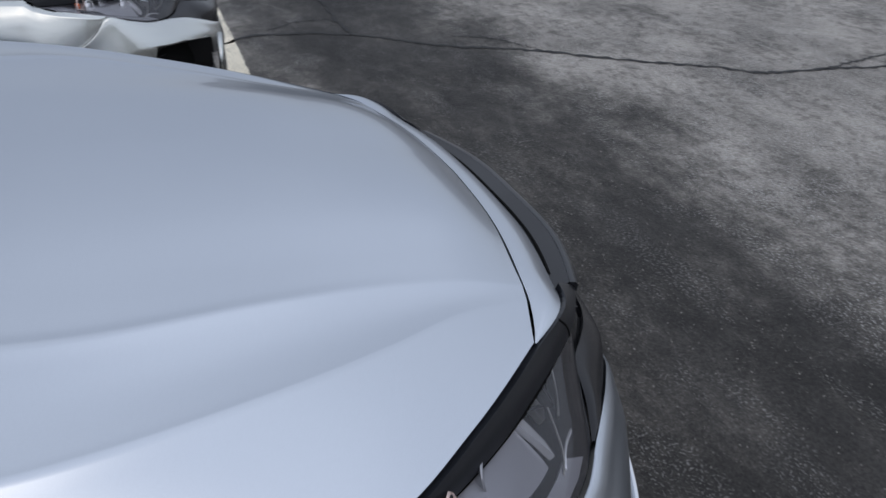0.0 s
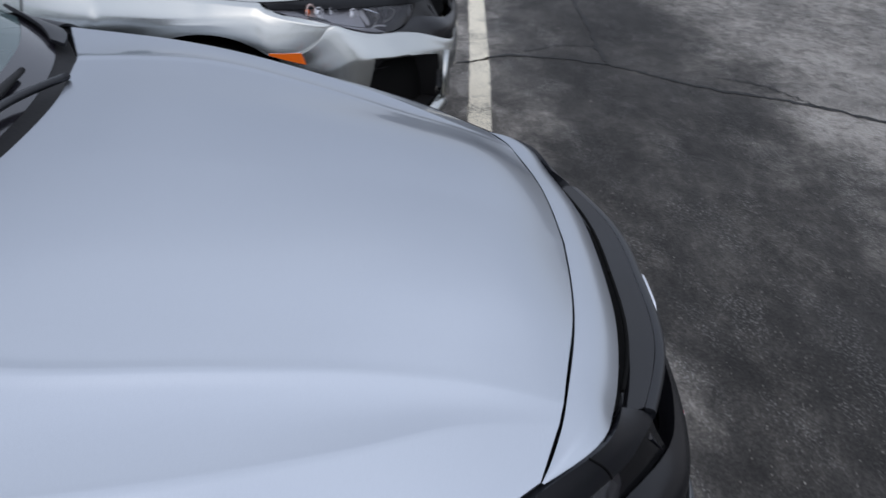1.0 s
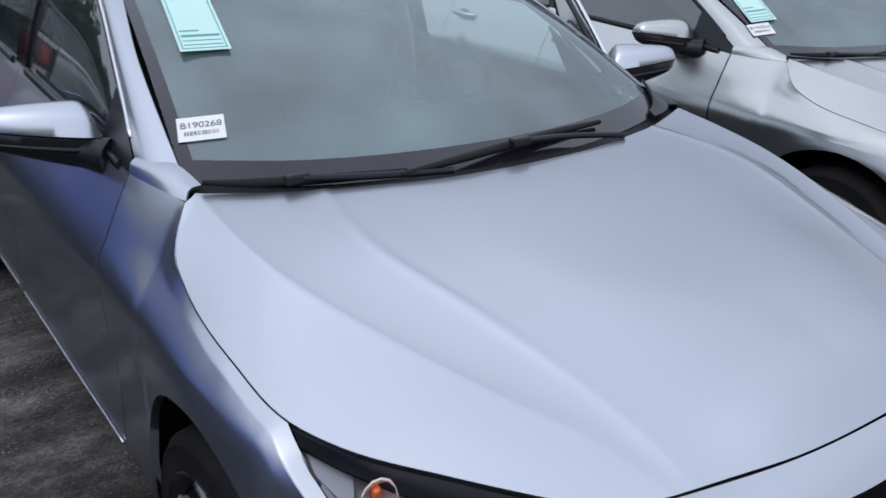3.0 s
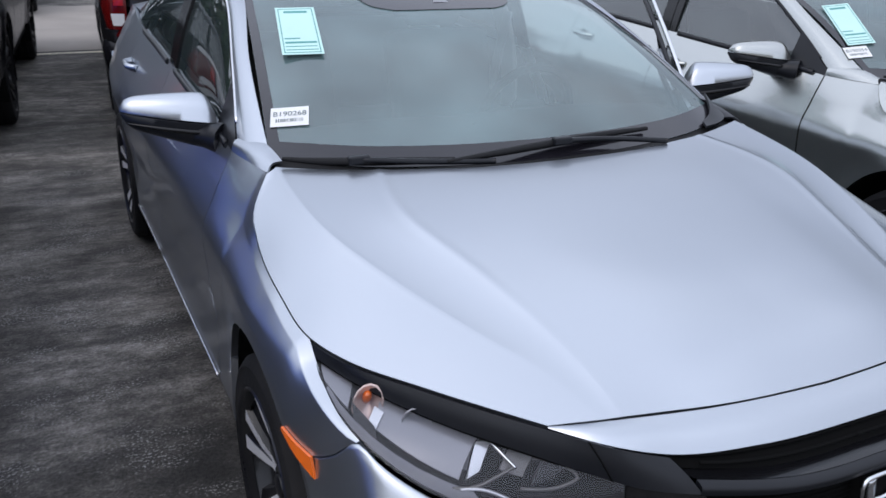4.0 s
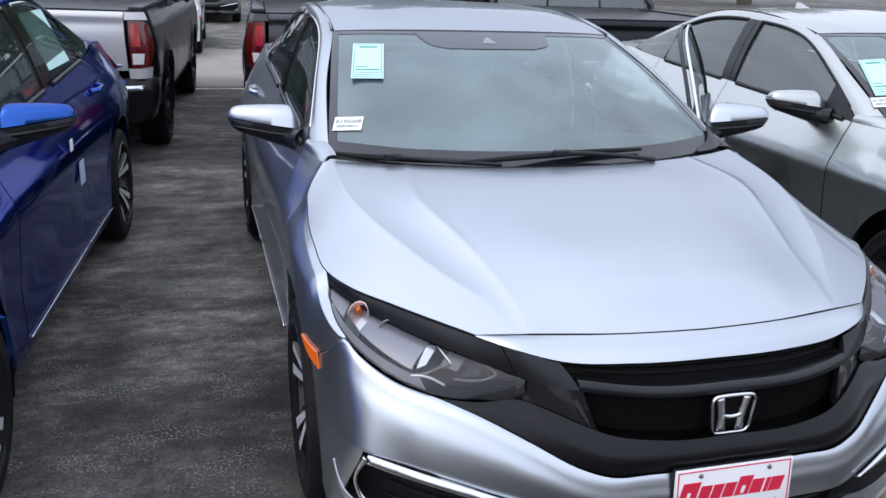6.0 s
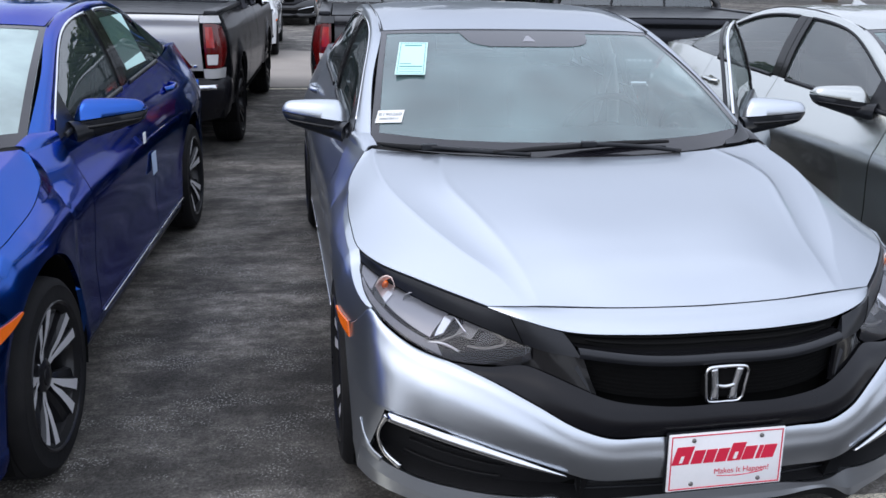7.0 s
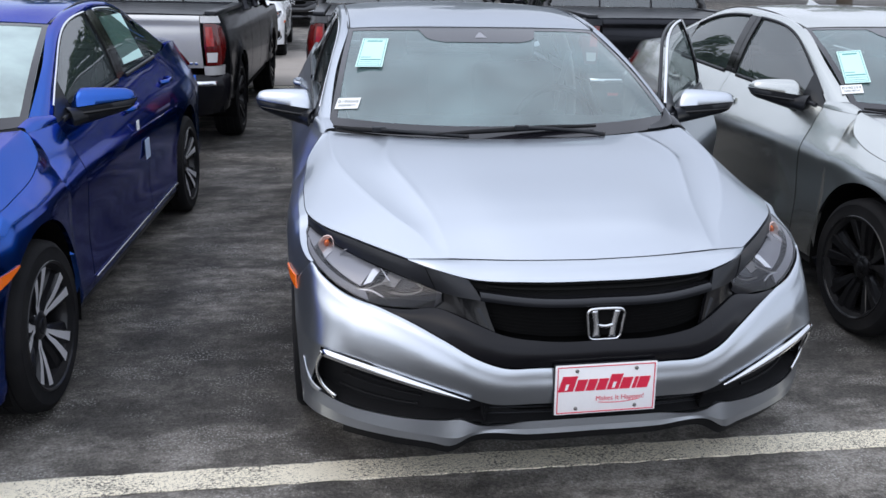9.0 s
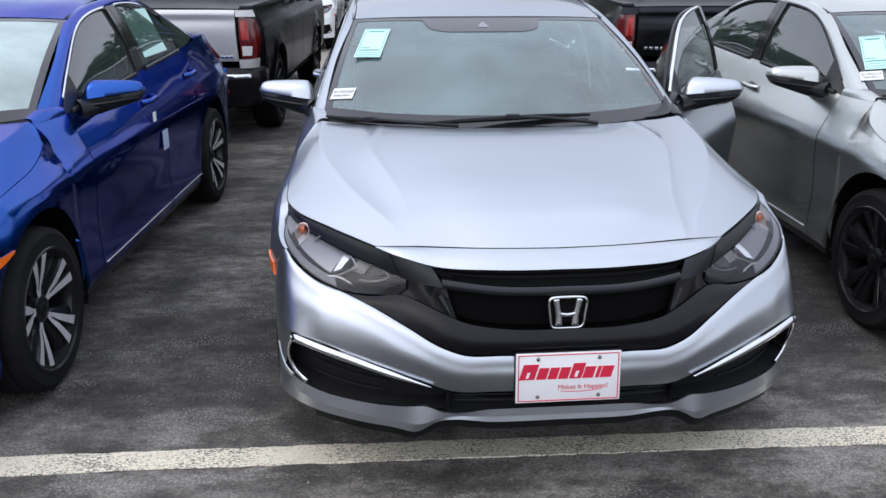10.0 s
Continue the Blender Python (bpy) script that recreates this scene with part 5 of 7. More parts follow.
    screen = sheet_part("windscreen", both_cols(Wg), screen_glass or GLASS_FRONT, car, "laminated windscreen with grey sky glare painted into its film", rim=0)
    screen.visible_shadow = False
    bm = bmesh.new()
    F = both_cols(Wg) + np.array([0, -0.0012, 0.0016])
    nn = F.shape[1]

    def border(j0, j1, i0, i1):
        sheet(bm, F[j0:j1, i0:i1], rim=0)
    border(0, 3, 0, nn)
    border(24, 26, 0, nn)
    border(2, 25, 0, 2)
    border(2, 25, nn - 2, nn)
    # sensor patch under the roof edge, with rounded lower corners
    patch = np.zeros((12, 25, 3))
    for b, w in enumerate(np.linspace(0, 1, 12)):
        half = 0.235 - 0.045 * w - 0.05 * max(0.0, (w - 0.6) / 0.4) ** 3
        for a, q in enumerate(np.linspace(-1, 1, 25)):
            fi, fj = (nn - 1) * (0.5 + half * q), 24.6 - 4.6 * w
            i0, j0 = int(fi), int(fj)
            p, r = fi - i0, fj - j0
            patch[b, a] = (F[j0, i0] * (1 - p) + F[j0, i0 + 1] * p) * (1 - r) + (F[j0 + 1, i0] * (1 - p) + F[j0 + 1, i0 + 1] * p) * r
    sheet(bm, patch + np.array([0, -0.0006, 0.0008]), rim=0)
    part("screen_border", bm, FRIT, screen, "black printed glass border")
    bm = bmesh.new()
    box(bm, (-0.04, 1.93, 1.262), (0.04, 1.99, 1.275), 0.006)
    part("camera_cover", bm, DASH, screen)
    c0 = F[22, nn // 2] + np.array([0, -0.003, 0.004])
    bm = bmesh.new()
    tri = [bm.verts.new(c0 + np.array(d)) for d in ((-0.030, -0.020, -0.008), (0.026, -0.020, -0.008), (0.004, 0.014, 0.012), (-0.008, 0.014, 0.012))]
    bm.faces.new(tri)
    part("sensor_window", bm, LAMP_GREY, screen, "small clear sensor window")
    bm = bmesh.new()
    box(bm, (-0.13, 1.98, 1.235), (0.13, 2.01, 1.290), 0.012)
    part("rear_view_mirror", bm, DASH, screen)
    cw = loft([[(0, 1.075, 0.950), (0.3, 1.10, 0.950), (0.6, 1.215, 0.955), (0.730, 1.285, 0.962)], [(0, 1.11, 0.948), (0.3, 1.14, 0.948), (0.6, 1.235, 0.955), (0.735, 1.30, 0.966)], [(0, 1.16, 0.960), (0.3, 1.185, 0.962), (0.58, 1.255, 0.970), (0.728, 1.325, 0.982)]], 20, 8)
    sheet_part("cowl", both_cols(cw), MATT_BLACK, car, "black plastic cowl", rim=0)
    # black piece added to stand for the unlit gap of the open door
    for s in (1,) if opened else ():
        cc = loft([[(0.585, 1.225, 0.978), (0.665, 1.250, 0.982), (0.712, 1.290, 0.986), (0.742, 1.37, 1.000)], [(0.60, 1.260, 0.985), (0.66, 1.300, 1.000), (0.695, 1.345, 1.016), (0.722, 1.40, 1.038)]], 12, 5)
        sheet_part("door_gap_shade", cc if s > 0 else mir(cc), SATIN_BLACK, car, "", rim=0.008)

    for pts, arm, hub in (([(0.345, 1.212, 0.994), (0.15, 1.19, 0.994), (-0.02, 1.168, 0.991), (-0.22, 1.148, 0.985), (-0.33, 1.145, 0.980)], [(0.36, 1.135, 0.975), (0.17, 1.165, 0.990), (0.02, 1.158, 0.999)], (0.02, 1.16, 0.998)), ([(-0.30, 1.165, 0.978), (-0.42, 1.185, 0.980), (-0.55, 1.212, 0.984), (-0.66, 1.247, 0.988), (-0.72, 1.275, 0.992)], [(-0.20, 1.13, 0.972), (-0.40, 1.165, 0.982), (-0.545, 1.205, 0.990)], (-0.545, 1.208, 0.988))):
        wp = new("wiper")
        wp.parent = car
        tagged(wp, "black windscreen wiper")
        bm = bmesh.new()
        tube(bm, pts, 0.011, 6, 24, taper=[0.6, 1, 1.1, 1, 0.5], flat=0.9)
        part("blade", bm, MATT_BLACK, wp)
        bm = bmesh.new()
        tube(bm, arm, 0.008, 6, 16)
        part("arm", bm, SATIN_BLACK, wp)
        bm = bmesh.new()
        box(bm, Vector(hub) - Vector((0.028, 0.012, 0.010)), Vector(hub) + Vector((0.028, 0.012, 0.012)), 0.005)
        part("joint", bm, SATIN_BLACK, wp)

    # roof, pillars, rear screen, boot, tail
    R = loft([[(0, 2.03, 1.330), (0, 2.2, 1.372), (0, 2.6, 1.412), (0, 3.0, 1.404), (0, 3.35, 1.350)], [(0.3, 2.045, 1.328), (0.3, 2.2, 1.368), (0.3, 2.6, 1.408), (0.3, 3.0, 1.400), (0.3, 3.36, 1.345)], [(0.50, 2.072, 1.322), (0.50, 2.2, 1.357), (0.50, 2.6, 1.396), (0.50, 3.0, 1.388), (0.50, 3.38, 1.322)], [(0.600, 2.092, 1.316), (0.595, 2.2, 1.338), (0.588, 2.6, 1.384), (0.582, 3.0, 1.374), (0.583, 3.40, 1.292)]], 30, 20)
    sheet_part("roof", both_rows(shrink(R, 0, 0.002, 0, 0)), paint, car, "", rim=0.012)
    for s in (1, -1):
        pm = [((a[0] + b[0]) / 2 + 0.010, (a[1] + b[1]) / 2, (a[2] + b[2]) / 2 + 0.010) for a, b in zip(cr(PILLAR_UP, 12), cr(PILLAR_LOW, 12))]
        Pg = loft([PILLAR_UP, pm, PILLAR_LOW], 60, 8)
        sheet_part("roof_pillar", shrink(Pg if s > 0 else mir(Pg), 0.0, 0, 0.002, 0), paint, car, "", rim=0.02)
        bm = bmesh.new()
        tube(bm, [(s * (x + 0.003), y, z + 0.004) for x, y, z in PILLAR_UP[2:6]], 0.003, 6, 40)
        part("roof_seam", bm, SATIN_BLACK, car)
        # rear quarter
        def lowq(y):
            return max(0.28, arch_z(y, AXLE_R) + 0.004) if y < AXLE_R + ARCH else 0.28
        Q = side_grid(3.42, 4.60, lowq, lambda y: table(BELT, y) - max(0, y - 4.3) * 0.1, 44, 22, s, AXLE_R)
        sheet_part("rear_quarter", shrink(Q, 0, 0, 0.0025, 0), paint, car, "", rim=0.02)
        q3 = loft([[(side_x(3.40, 1.05) - 0.005, 3.39, 1.045), (side_x(3.6, 1.06) - 0.005, 3.6, 1.055), (0.715, 3.86, 1.076)], [tuple(at_y(LOW_S, 3.39)), tuple(at_y(LOW_S, 3.6)), tuple(at_y(LOW_S, 3.86))]], 12, 6)
        qg = sheet_part("quarter_glass", (q3 if s > 0 else mir(q3)), side_glass, car, "small rear quarter window", rim=0)
        qg.visible_shadow = False
        # deck side between quarter and boot lid
        D = loft([[(0.712, 3.88, 1.077), (0.70, 4.2, 1.068), (0.66, 4.45, 1.04), (0.60, 4.57, 1.0)], [(0.62, 3.98, 1.085), (0.60, 4.2, 1.085), (0.57, 4.45, 1.06), (0.53, 4.57, 1.015)]], 14, 5)
        sheet_part("deck_side", D if s > 0 else mir(D), paint, car, "", rim=0.01)
        # tail lamp
        T = loft([[(0.752, 4.24, 0.985), (0.70, 4.44, 0.975), (0.62, 4.565, 0.955), (0.50, 4.615, 0.945)], [(0.806, 4.28, 0.90), (0.755, 4.46, 0.87), (0.66, 4.585, 0.83), (0.60, 4.61, 0.82)]], 18, 8)
        sheet_part("tail_lamp", T if s > 0 else mir(T), RED_LENS, car, "red wrap-round tail lamp", rim=0.03)
        # sill
        S = side_grid(1.255, 3.245, lambda y: 0.19, lambda y: 0.238, 24, 5, s)
        sheet_part("sill", S, SATIN_BLACK, car, "", rim=0.03)
    Rg = loft([[(0, 3.355, 1.346), (0.3, 3.365, 1.341), (0.50, 3.385, 1.318), (0.582, 3.405, 1.288)], [(0, 3.70, 1.22), (0.3, 3.71, 1.215), (0.50, 3.72, 1.20), (0.59, 3.72, 1.175)], [(0, 4.02, 1.098), (0.3, 4.02, 1.097), (0.50, 4.01, 1.093), (0.618, 3.98, 1.087)]], 14, 14)
    rw = sheet_part("rear_window", both_cols(Rg), side_glass, car, "sloping rear window", rim=0)
    rw.visible_shadow = False
    Bt = loft([[(0, 4.02, 1.098), (0, 4.3, 1.085), (0, 4.50, 1.082), (0, 4.60, 1.05), (0, 4.625, 0.9), (0, 4.60, 0.78)], [(0.35, 4.02, 1.096), (0.35, 4.3, 1.084), (0.35, 4.49, 1.080), (0.35, 4.59, 1.045), (0.35, 4.615, 0.9), (0.35, 4.59, 0.78)], [(0.61, 3.985, 1.087), (0.60, 4.25, 1.075), (0.57, 4.44, 1.062), (0.53, 4.57, 1.01), (0.52, 4.60, 0.9), (0.51, 4.58, 0.78)]], 30, 12)
    sheet_part("boot_lid", both_rows(shrink(Bt, 0, 0.002, 0.002, 0.002)), paint, car, "", rim=0.015)
    Rb = loft([[(0, 4.61, 0.775), (0.4, 4.60, 0.775), (0.65, 4.57, 0.78), (0.78, 4.45, 0.80), (0.838, 4.28, 0.82)], [(0, 4.66, 0.62), (0.4, 4.645, 0.62), (0.66, 4.59, 0.62), (0.785, 4.47, 0.62), (0.843, 4.25, 0.62)], [(0, 4.65, 0.42), (0.4, 4.635, 0.42), (0.65, 4.57, 0.42), (0.775, 4.44, 0.42), (0.835, 4.20, 0.42)], [(0, 4.60, 0.26), (0.4, 4.59, 0.26), (0.62, 4.53, 0.26), (0.75, 4.40, 0.27), (0.83, 4.15, 0.28)]], 30, 16)
    sheet_part("rear_bumper", both_cols(Rb), paint, car, "", rim=0.03)
    if fin:
        bm = bmesh.new()
        rows = []
        for y, w, h in ((2.97, 0.034, 0.002), (3.02, 0.034, 0.018), (3.06, 0.030, 0.032), (3.10, 0.022, 0.040), (3.125, 0.018, 0.036), (3.14, 0.014, 0.002)):
            rows.append([bm.verts.new((dx * w, y, 1.398 + dz * h)) for dx, dz in ((-1, 0), (-0.5, 0.7), (0, 1), (0.5, 0.7), (1, 0))])
        for p, q in zip(rows, rows[1:]):
            for k in range(4):
                bm.faces.new((p[k], p[k + 1], q[k + 1], q[k])).smooth = True
        part("antenna_fin", bm, paint, car, "", None, True)

    # doors, wheels
    for s in (1, -1):
        for front in (True, False):
            make_door(car, s, front, paint, trim, side_glass, opened if front and s > 0 else 0.0)
        for ax in (AXLE_F, AXLE_R):
            w = wheel(wheels, car)
            w.matrix_basis = pose(s * 0.790, ax, HUB_Z, 0, 0, 0 if s > 0 else 180)

    # cabin
    bm = bmesh.new()
    dash = loft([[(0, 1.30, 0.93), (0.4, 1.33, 0.93), (0.70, 1.40, 0.93)], [(0, 1.60, 0.955), (0.4, 1.60, 0.96), (0.72, 1.62, 0.95)], [(0, 1.78, 0.93), (0.4, 1.76, 0.94), (0.73, 1.76, 0.92)], [(0, 1.82, 0.80), (0.4, 1.80, 0.80), (0.73, 1.80, 0.80)], [(0, 1.75, 0.45), (0.4, 1.72, 0.45), (0.73, 1.72, 0.45)]], 16, 20)
    sheet(bm, both_cols(dash), core=(0, 1.5, 0.4), rim=0)
    part("dashboard", bm, DASH, car, "dark dashboard")
    bm = bmesh.new()
    lathe(bm, [(0.19, 0.0), (0.187, 0.012), (0.175, 0.016), (0.165, 0.010), (0.163, 0.0), (0.165, -0.010), (0.175, -0.016), (0.187, -0.012), (0.19, 0.0)], 32, Matrix.Translation((0.37, 1.93, 0.90)) @ Euler((0, 0, 0)).to_matrix().to_4x4() @ Matrix.Rotation(radians(90), 4, "Z") @ Matrix.Rotation(radians(-22), 4, "Y"))
    box(bm, (0.30, 1.90, 0.86), (0.44, 1.93, 0.94), 0.02)
    box(bm, (0.19, 1.92, 0.895), (0.55, 1.935, 0.915), 0.006)
    part("steering_wheel", bm, DASH, car, "", 40)
    for s in (1, -1):
        st = new("front_seat")
        st.parent = car
        x0 = s * 0.37
        bm = bmesh.new()
        box(bm, (x0 - 0.25, 2.08, 0.42), (x0 + 0.25, 2.58, 0.60), 0.06, 3)
        part("cushion", bm, SEAT, st, "", 50)
        bm = bmesh.new()
        box(bm, (-0.24, -0.06, 0), (0.24, 0.06, 0.56), 0.05, 3, Matrix.Translation((x0, 2.56, 0.56)) @ Matrix.Rotation(radians(-18), 4, "X"))
        part("backrest", bm, SEAT, st, "", 50)
        bm = bmesh.new()
        box(bm, (-0.13, -0.045, 0), (0.13, 0.045, 0.17), 0.04, 3, Matrix.Translation((x0, 2.76, 1.10)) @ Matrix.Rotation(radians(-12), 4, "X"))
        part("headrest", bm, SEAT, st, "", 50)
    bm = bmesh.new()
    box(bm, (-0.66, 3.0, 0.40), (0.66, 3.5, 0.62), 0.06, 3)
    box(bm, (-0.62, -0.07, 0), (0.62, 0.07, 0.50), 0.05, 3, Matrix.Translation((0, 3.45, 0.58)) @ Matrix.Rotation(radians(-24), 4, "X"))
    part("rear_seat", bm, SEAT, car, "dark cloth rear bench", 50)
    bm = bmesh.new()
    box(bm, (-0.70, 1.72, 0.235), (0.70, 3.6, 0.30))
    part("cabin_floor", bm, DASH, car)
    sheet_part("headliner", both_rows(R) - np.array([0, -0.02, 0.030]), LINER, car, "pale cloth headliner", core=(0, 2.5, 5), rim=0)
    for s in (1, -1):
        bm = bmesh.new()
        closed_strip(bm, [(s * 0.70, 2.63, 0.75), (s * 0.69, 2.64, 1.0), (s * 0.64, 2.66, 1.2), (s * 0.575, 2.68, 1.345)], 0.10, 0.012, (-s, -0.3, 0), n=14)
        part("inner_pillar", bm, LINER, car, "pale inner door pillar trim", None, True)
        bm = bmesh.new()
        closed_strip(bm, [(s * 0.66, 2.60, 1.17), (s * 0.60, 2.60, 0.9), (s * 0.52, 2.58, 0.62)], 0.045, 0.003, (-s, -0.6, 0), n=10)
        part("seat_belt", bm, LAMP_GREY, car, "grey seat belt", None, True)
    bm = bmesh.new()
    box(bm, (-0.60, 3.66, 1.04), (0.60, 3.98, 1.06), 0.006)
    part("parcel_shelf", bm, DASH, car)

    # papers on the windscreen, inside
    def paper(u0, v0, w, h, ang, mat, name, lbl):
        Fu = both_cols(Wg)
        jv = v0 * 25
        iu = (u0 + 1) / 2 * (nn - 1)
        j, i = int(jv), int(iu)
        fj, fi = jv - j, iu - i
        c = (Fu[j, i] * (1 - fj) * (1 - fi) + Fu[j + 1, i] * fj * (1 - fi) + Fu[j, i + 1] * (1 - fj) * fi + Fu[j + 1, i + 1] * fj * fi)
        ex = Vector(Fu[j, i + 1] - Fu[j, i]).normalized()
        ey = Vector(Fu[j + 1, i] - Fu[j, i])
        ez = ex.cross(ey).normalized()
        ey = ez.cross(ex)
        M = Matrix((ex, ey, ez)).transposed().to_4x4()
        M = Matrix.Translation(Vector(c) + ez * 0.004) @ M @ Matrix.Rotation(radians(ang), 4, "Z")
        b = bmesh.new()
        box(b, (-w / 2, -h / 2, -0.0004), (w / 2, h / 2, 0.0004), 0, 1, M)
        return part(name, b, mat, screen, lbl), M
    if number:
        tag, M = paper(*tag_at, 0.100, 0.072, 7, PAPER, "stock_tag", "white stock tag with a printed number")
        writing(number, 0.025, M @ Matrix.Translation((0, 0.010, 0.001)), INK, tag)
        rng = random.Random(5)
        x = -0.036
        while x < 0.036:
            w = rng.choice((0.001, 0.002, 0.003))
            b = bmesh.new()
            box(b, (x, -0.020, 0.0006), (x + w, -0.008, 0.0010), 0, 1, M)
            x += w + rng.choice((0.002, 0.003))
            part("printed_bar", b, INK, tag)
    if note:
        nt, M = paper(*note_at, 0.118, 0.30, 3, PAPER_GREEN, "window_note", "pale green notice taped to the glass")
        for lo, hi in (((-0.052, 0.108), (0.052, 0.1105)), ((-0.052, -0.1105), (0.052, -0.108)), ((-0.052, -0.108), (-0.0495, 0.108)), ((0.0495, -0.108), (0.052, 0.108)), ((-0.035, 0.088), (0.035, 0.098)), ((-0.045, -0.045), (0.0, -0.040)), ((-0.045, -0.066), (0.045, -0.058)), ((-0.045, -0.098), (0.045, -0.095)), ((-0.045, -0.082), (0.045, -0.079))):
            b = bmesh.new()
            box(b, (lo[0], lo[1] * 1.27, 0.0006), (hi[0], hi[1] * 1.27, 0.0010), 0, 1, M)
            part("printed_bar", b, INK_TEAL, nt)

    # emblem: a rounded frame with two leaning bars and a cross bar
    em = new("emblem")
    em.parent = car
    bm = bmesh.new()
    pts = [(-0.050, -0.044), (-0.054, -0.010), (-0.058, 0.026), (-0.0585, 0.038), (-0.050, 0.049), (-0.036, 0.051), (0, 0.052), (0.036, 0.051), (0.050, 0.049), (0.0585, 0.038), (0.058, 0.026), (0.054, -0.010), (0.050, -0.044), (0.043, -0.053), (0.030, -0.055), (0, -0.055), (-0.030, -0.055), (-0.043, -0.053), (-0.050, -0.044)]
    tube(bm, [(x * 0.95, 0.050, 0.631 + z * 0.90) for x, z in pts], 0.0046, 8, 60, cap=False)
    part("frame", bm, CHROME, em, "chrome ring")
    bm = bmesh.new()
    for s in (1, -1):
        bm = bmesh.new()
        closed_strip(bm, [(s * 0.0345, 0.054, 0.631 + 0.040), (s * 0.029, 0.054, 0.631 + 0.010), (s * 0.025, 0.054, 0.631 - 0.015), (s * 0.024, 0.054, 0.631 - 0.043)], 0.021, 0.007, (0, -1, 0.25), taper=[1.0, 0.85, 0.9, 1.15], n=14)
        part("upright_bar", bm, TRIM_WHITE, em, "", None, True)
    bm = bmesh.new()
    tube(bm, [(-0.023, 0.051, 0.631 - 0.004), (0, 0.051, 0.631 - 0.008), (0.023, 0.051, 0.631 - 0.004)], 0.006, 8, 10)
    part("cross_bar", bm, CHROME, em)
    bm = bmesh.new()
    box(bm, (-0.050, 0.056, 0.588), (0.050, 0.110, 0.675), 0.010)
    part("backing", bm, VOID, em, "", 40)
    if plate:
        pl = new("number_plate")
        pl.parent = car
        tagged(pl, "white dealer plate with red slanted bars and a red border")
        tilt = Matrix.Translation((0, 0.0, 0.448)) @ Matrix.Rotation(radians(-4.5), 4, "X")
        bm = bmesh.new()
        box(bm, (-0.157, 0.004, -0.079), (0.157, 0.016, 0.079), 0.005, 2, tilt)
        part("plate_frame", bm, SATIN_BLACK, pl, "", 40)
        bm = bmesh.new()
        box(bm, (-0.154, 0.0, -0.076), (0.154, 0.006, 0.076), 0.002, 2, tilt)
        part("plate_board", bm, PLATE_WHITE, pl, "", 40)
        bm = bmesh.new()
        for lo, hi in (((-0.148, 0.069), (0.148, 0.0715)), ((-0.148, -0.0715), (0.148, -0.069)), ((-0.148, -0.069), (-0.1455, 0.069)), ((0.1455, -0.069), (0.148, 0.069))):
            box(bm, (lo[0], -0.0012, lo[1]), (hi[0], 0.0, hi[1]), 0, 1, tilt)
        part("border_line", bm, PLATE_RED, pl)
        # slanted marks in two heights, in place of the dealer's name
        shear = Matrix.Identity(4)
        shear[0][2] = 0.30
        for x, w, h in ((-0.105, 0.040, 0.036), (-0.068, 0.026, 0.027), (-0.040, 0.024, 0.027), (-0.012, 0.026, 0.027), (0.020, 0.032, 0.036), (0.052, 0.028, 0.027), (0.076, 0.010, 0.027), (0.098, 0.030, 0.027)):
            x, w, h = x * 1.14, w * 1.12, h * 1.3
            bm = bmesh.new()
            box(bm, (x - w / 2, -0.0012, -0.012), (x + w / 2, 0.0, -0.012 + h), 0.0, 1, tilt @ Matrix.Translation((0, 0, 0.008)) @ shear)
            part("red_mark", bm, PLATE_RED, pl)
        for x, w, h in ((-0.120, 0.008, 0.018), (0.023, 0.009, 0.018)):
            bm = bmesh.new()
            box(bm, (x - w / 2, -0.0020, -0.007), (x + w / 2, -0.0010, -0.007 + h), 0.0, 1, tilt @ Matrix.Translation((0, 0, 0.008)) @ shear)
            part("white_mark", bm, PLATE_WHITE, pl)
        writing("Makes It Happen!", 0.021, tilt @ Matrix.Translation((0.043, -0.0015, -0.030)) @ Matrix.Rotation(radians(90), 4, "X"), PLATE_RED, pl)
        bm = bmesh.new()
        closed_strip(bm, [(-0.022, 0, 0), (0.04, 0, -0.003), (0.102, 0, 0.004)], 0.0022, 0.001, (0, -1, 0), n=12)
        bm.transform(tilt @ Matrix.Translation((0, 0, -0.042)))
        part("red_mark", bm, PLATE_RED, pl)
        for x in (-0.09, 0.09):
            for z in (-0.058, 0.058):
                bm = bmesh.new()
                lathe(bm, [(0.006, 0.0), (0.005, 0.003), (0.001, 0.0035)], 10, tilt @ Matrix.Translation((x, 0, z)) @ Matrix.Rotation(radians(-90), 4, "Z"))
                part("screw", bm, STEEL, pl)
    return car


# ---- pickup trucks: tail at y = 0, nose towards +y ----
TRUCK_W = ((0.30, 0.90), (0.45, 0.955), (0.70, 0.985), (0.90, 0.985), (1.02, 0.965), (1.15, 0.925), (1.20, 0.90))


def truck_x(z, y=2.0):
    w = table(TRUCK_W, z)
    if y < 0.25:
        w -= 0.10 * (1 - max(y, 0) / 0.25) ** 2
    if y > 4.9:
        w -= 0.16 * ((y - 4.9) / 0.4) ** 2
    return w


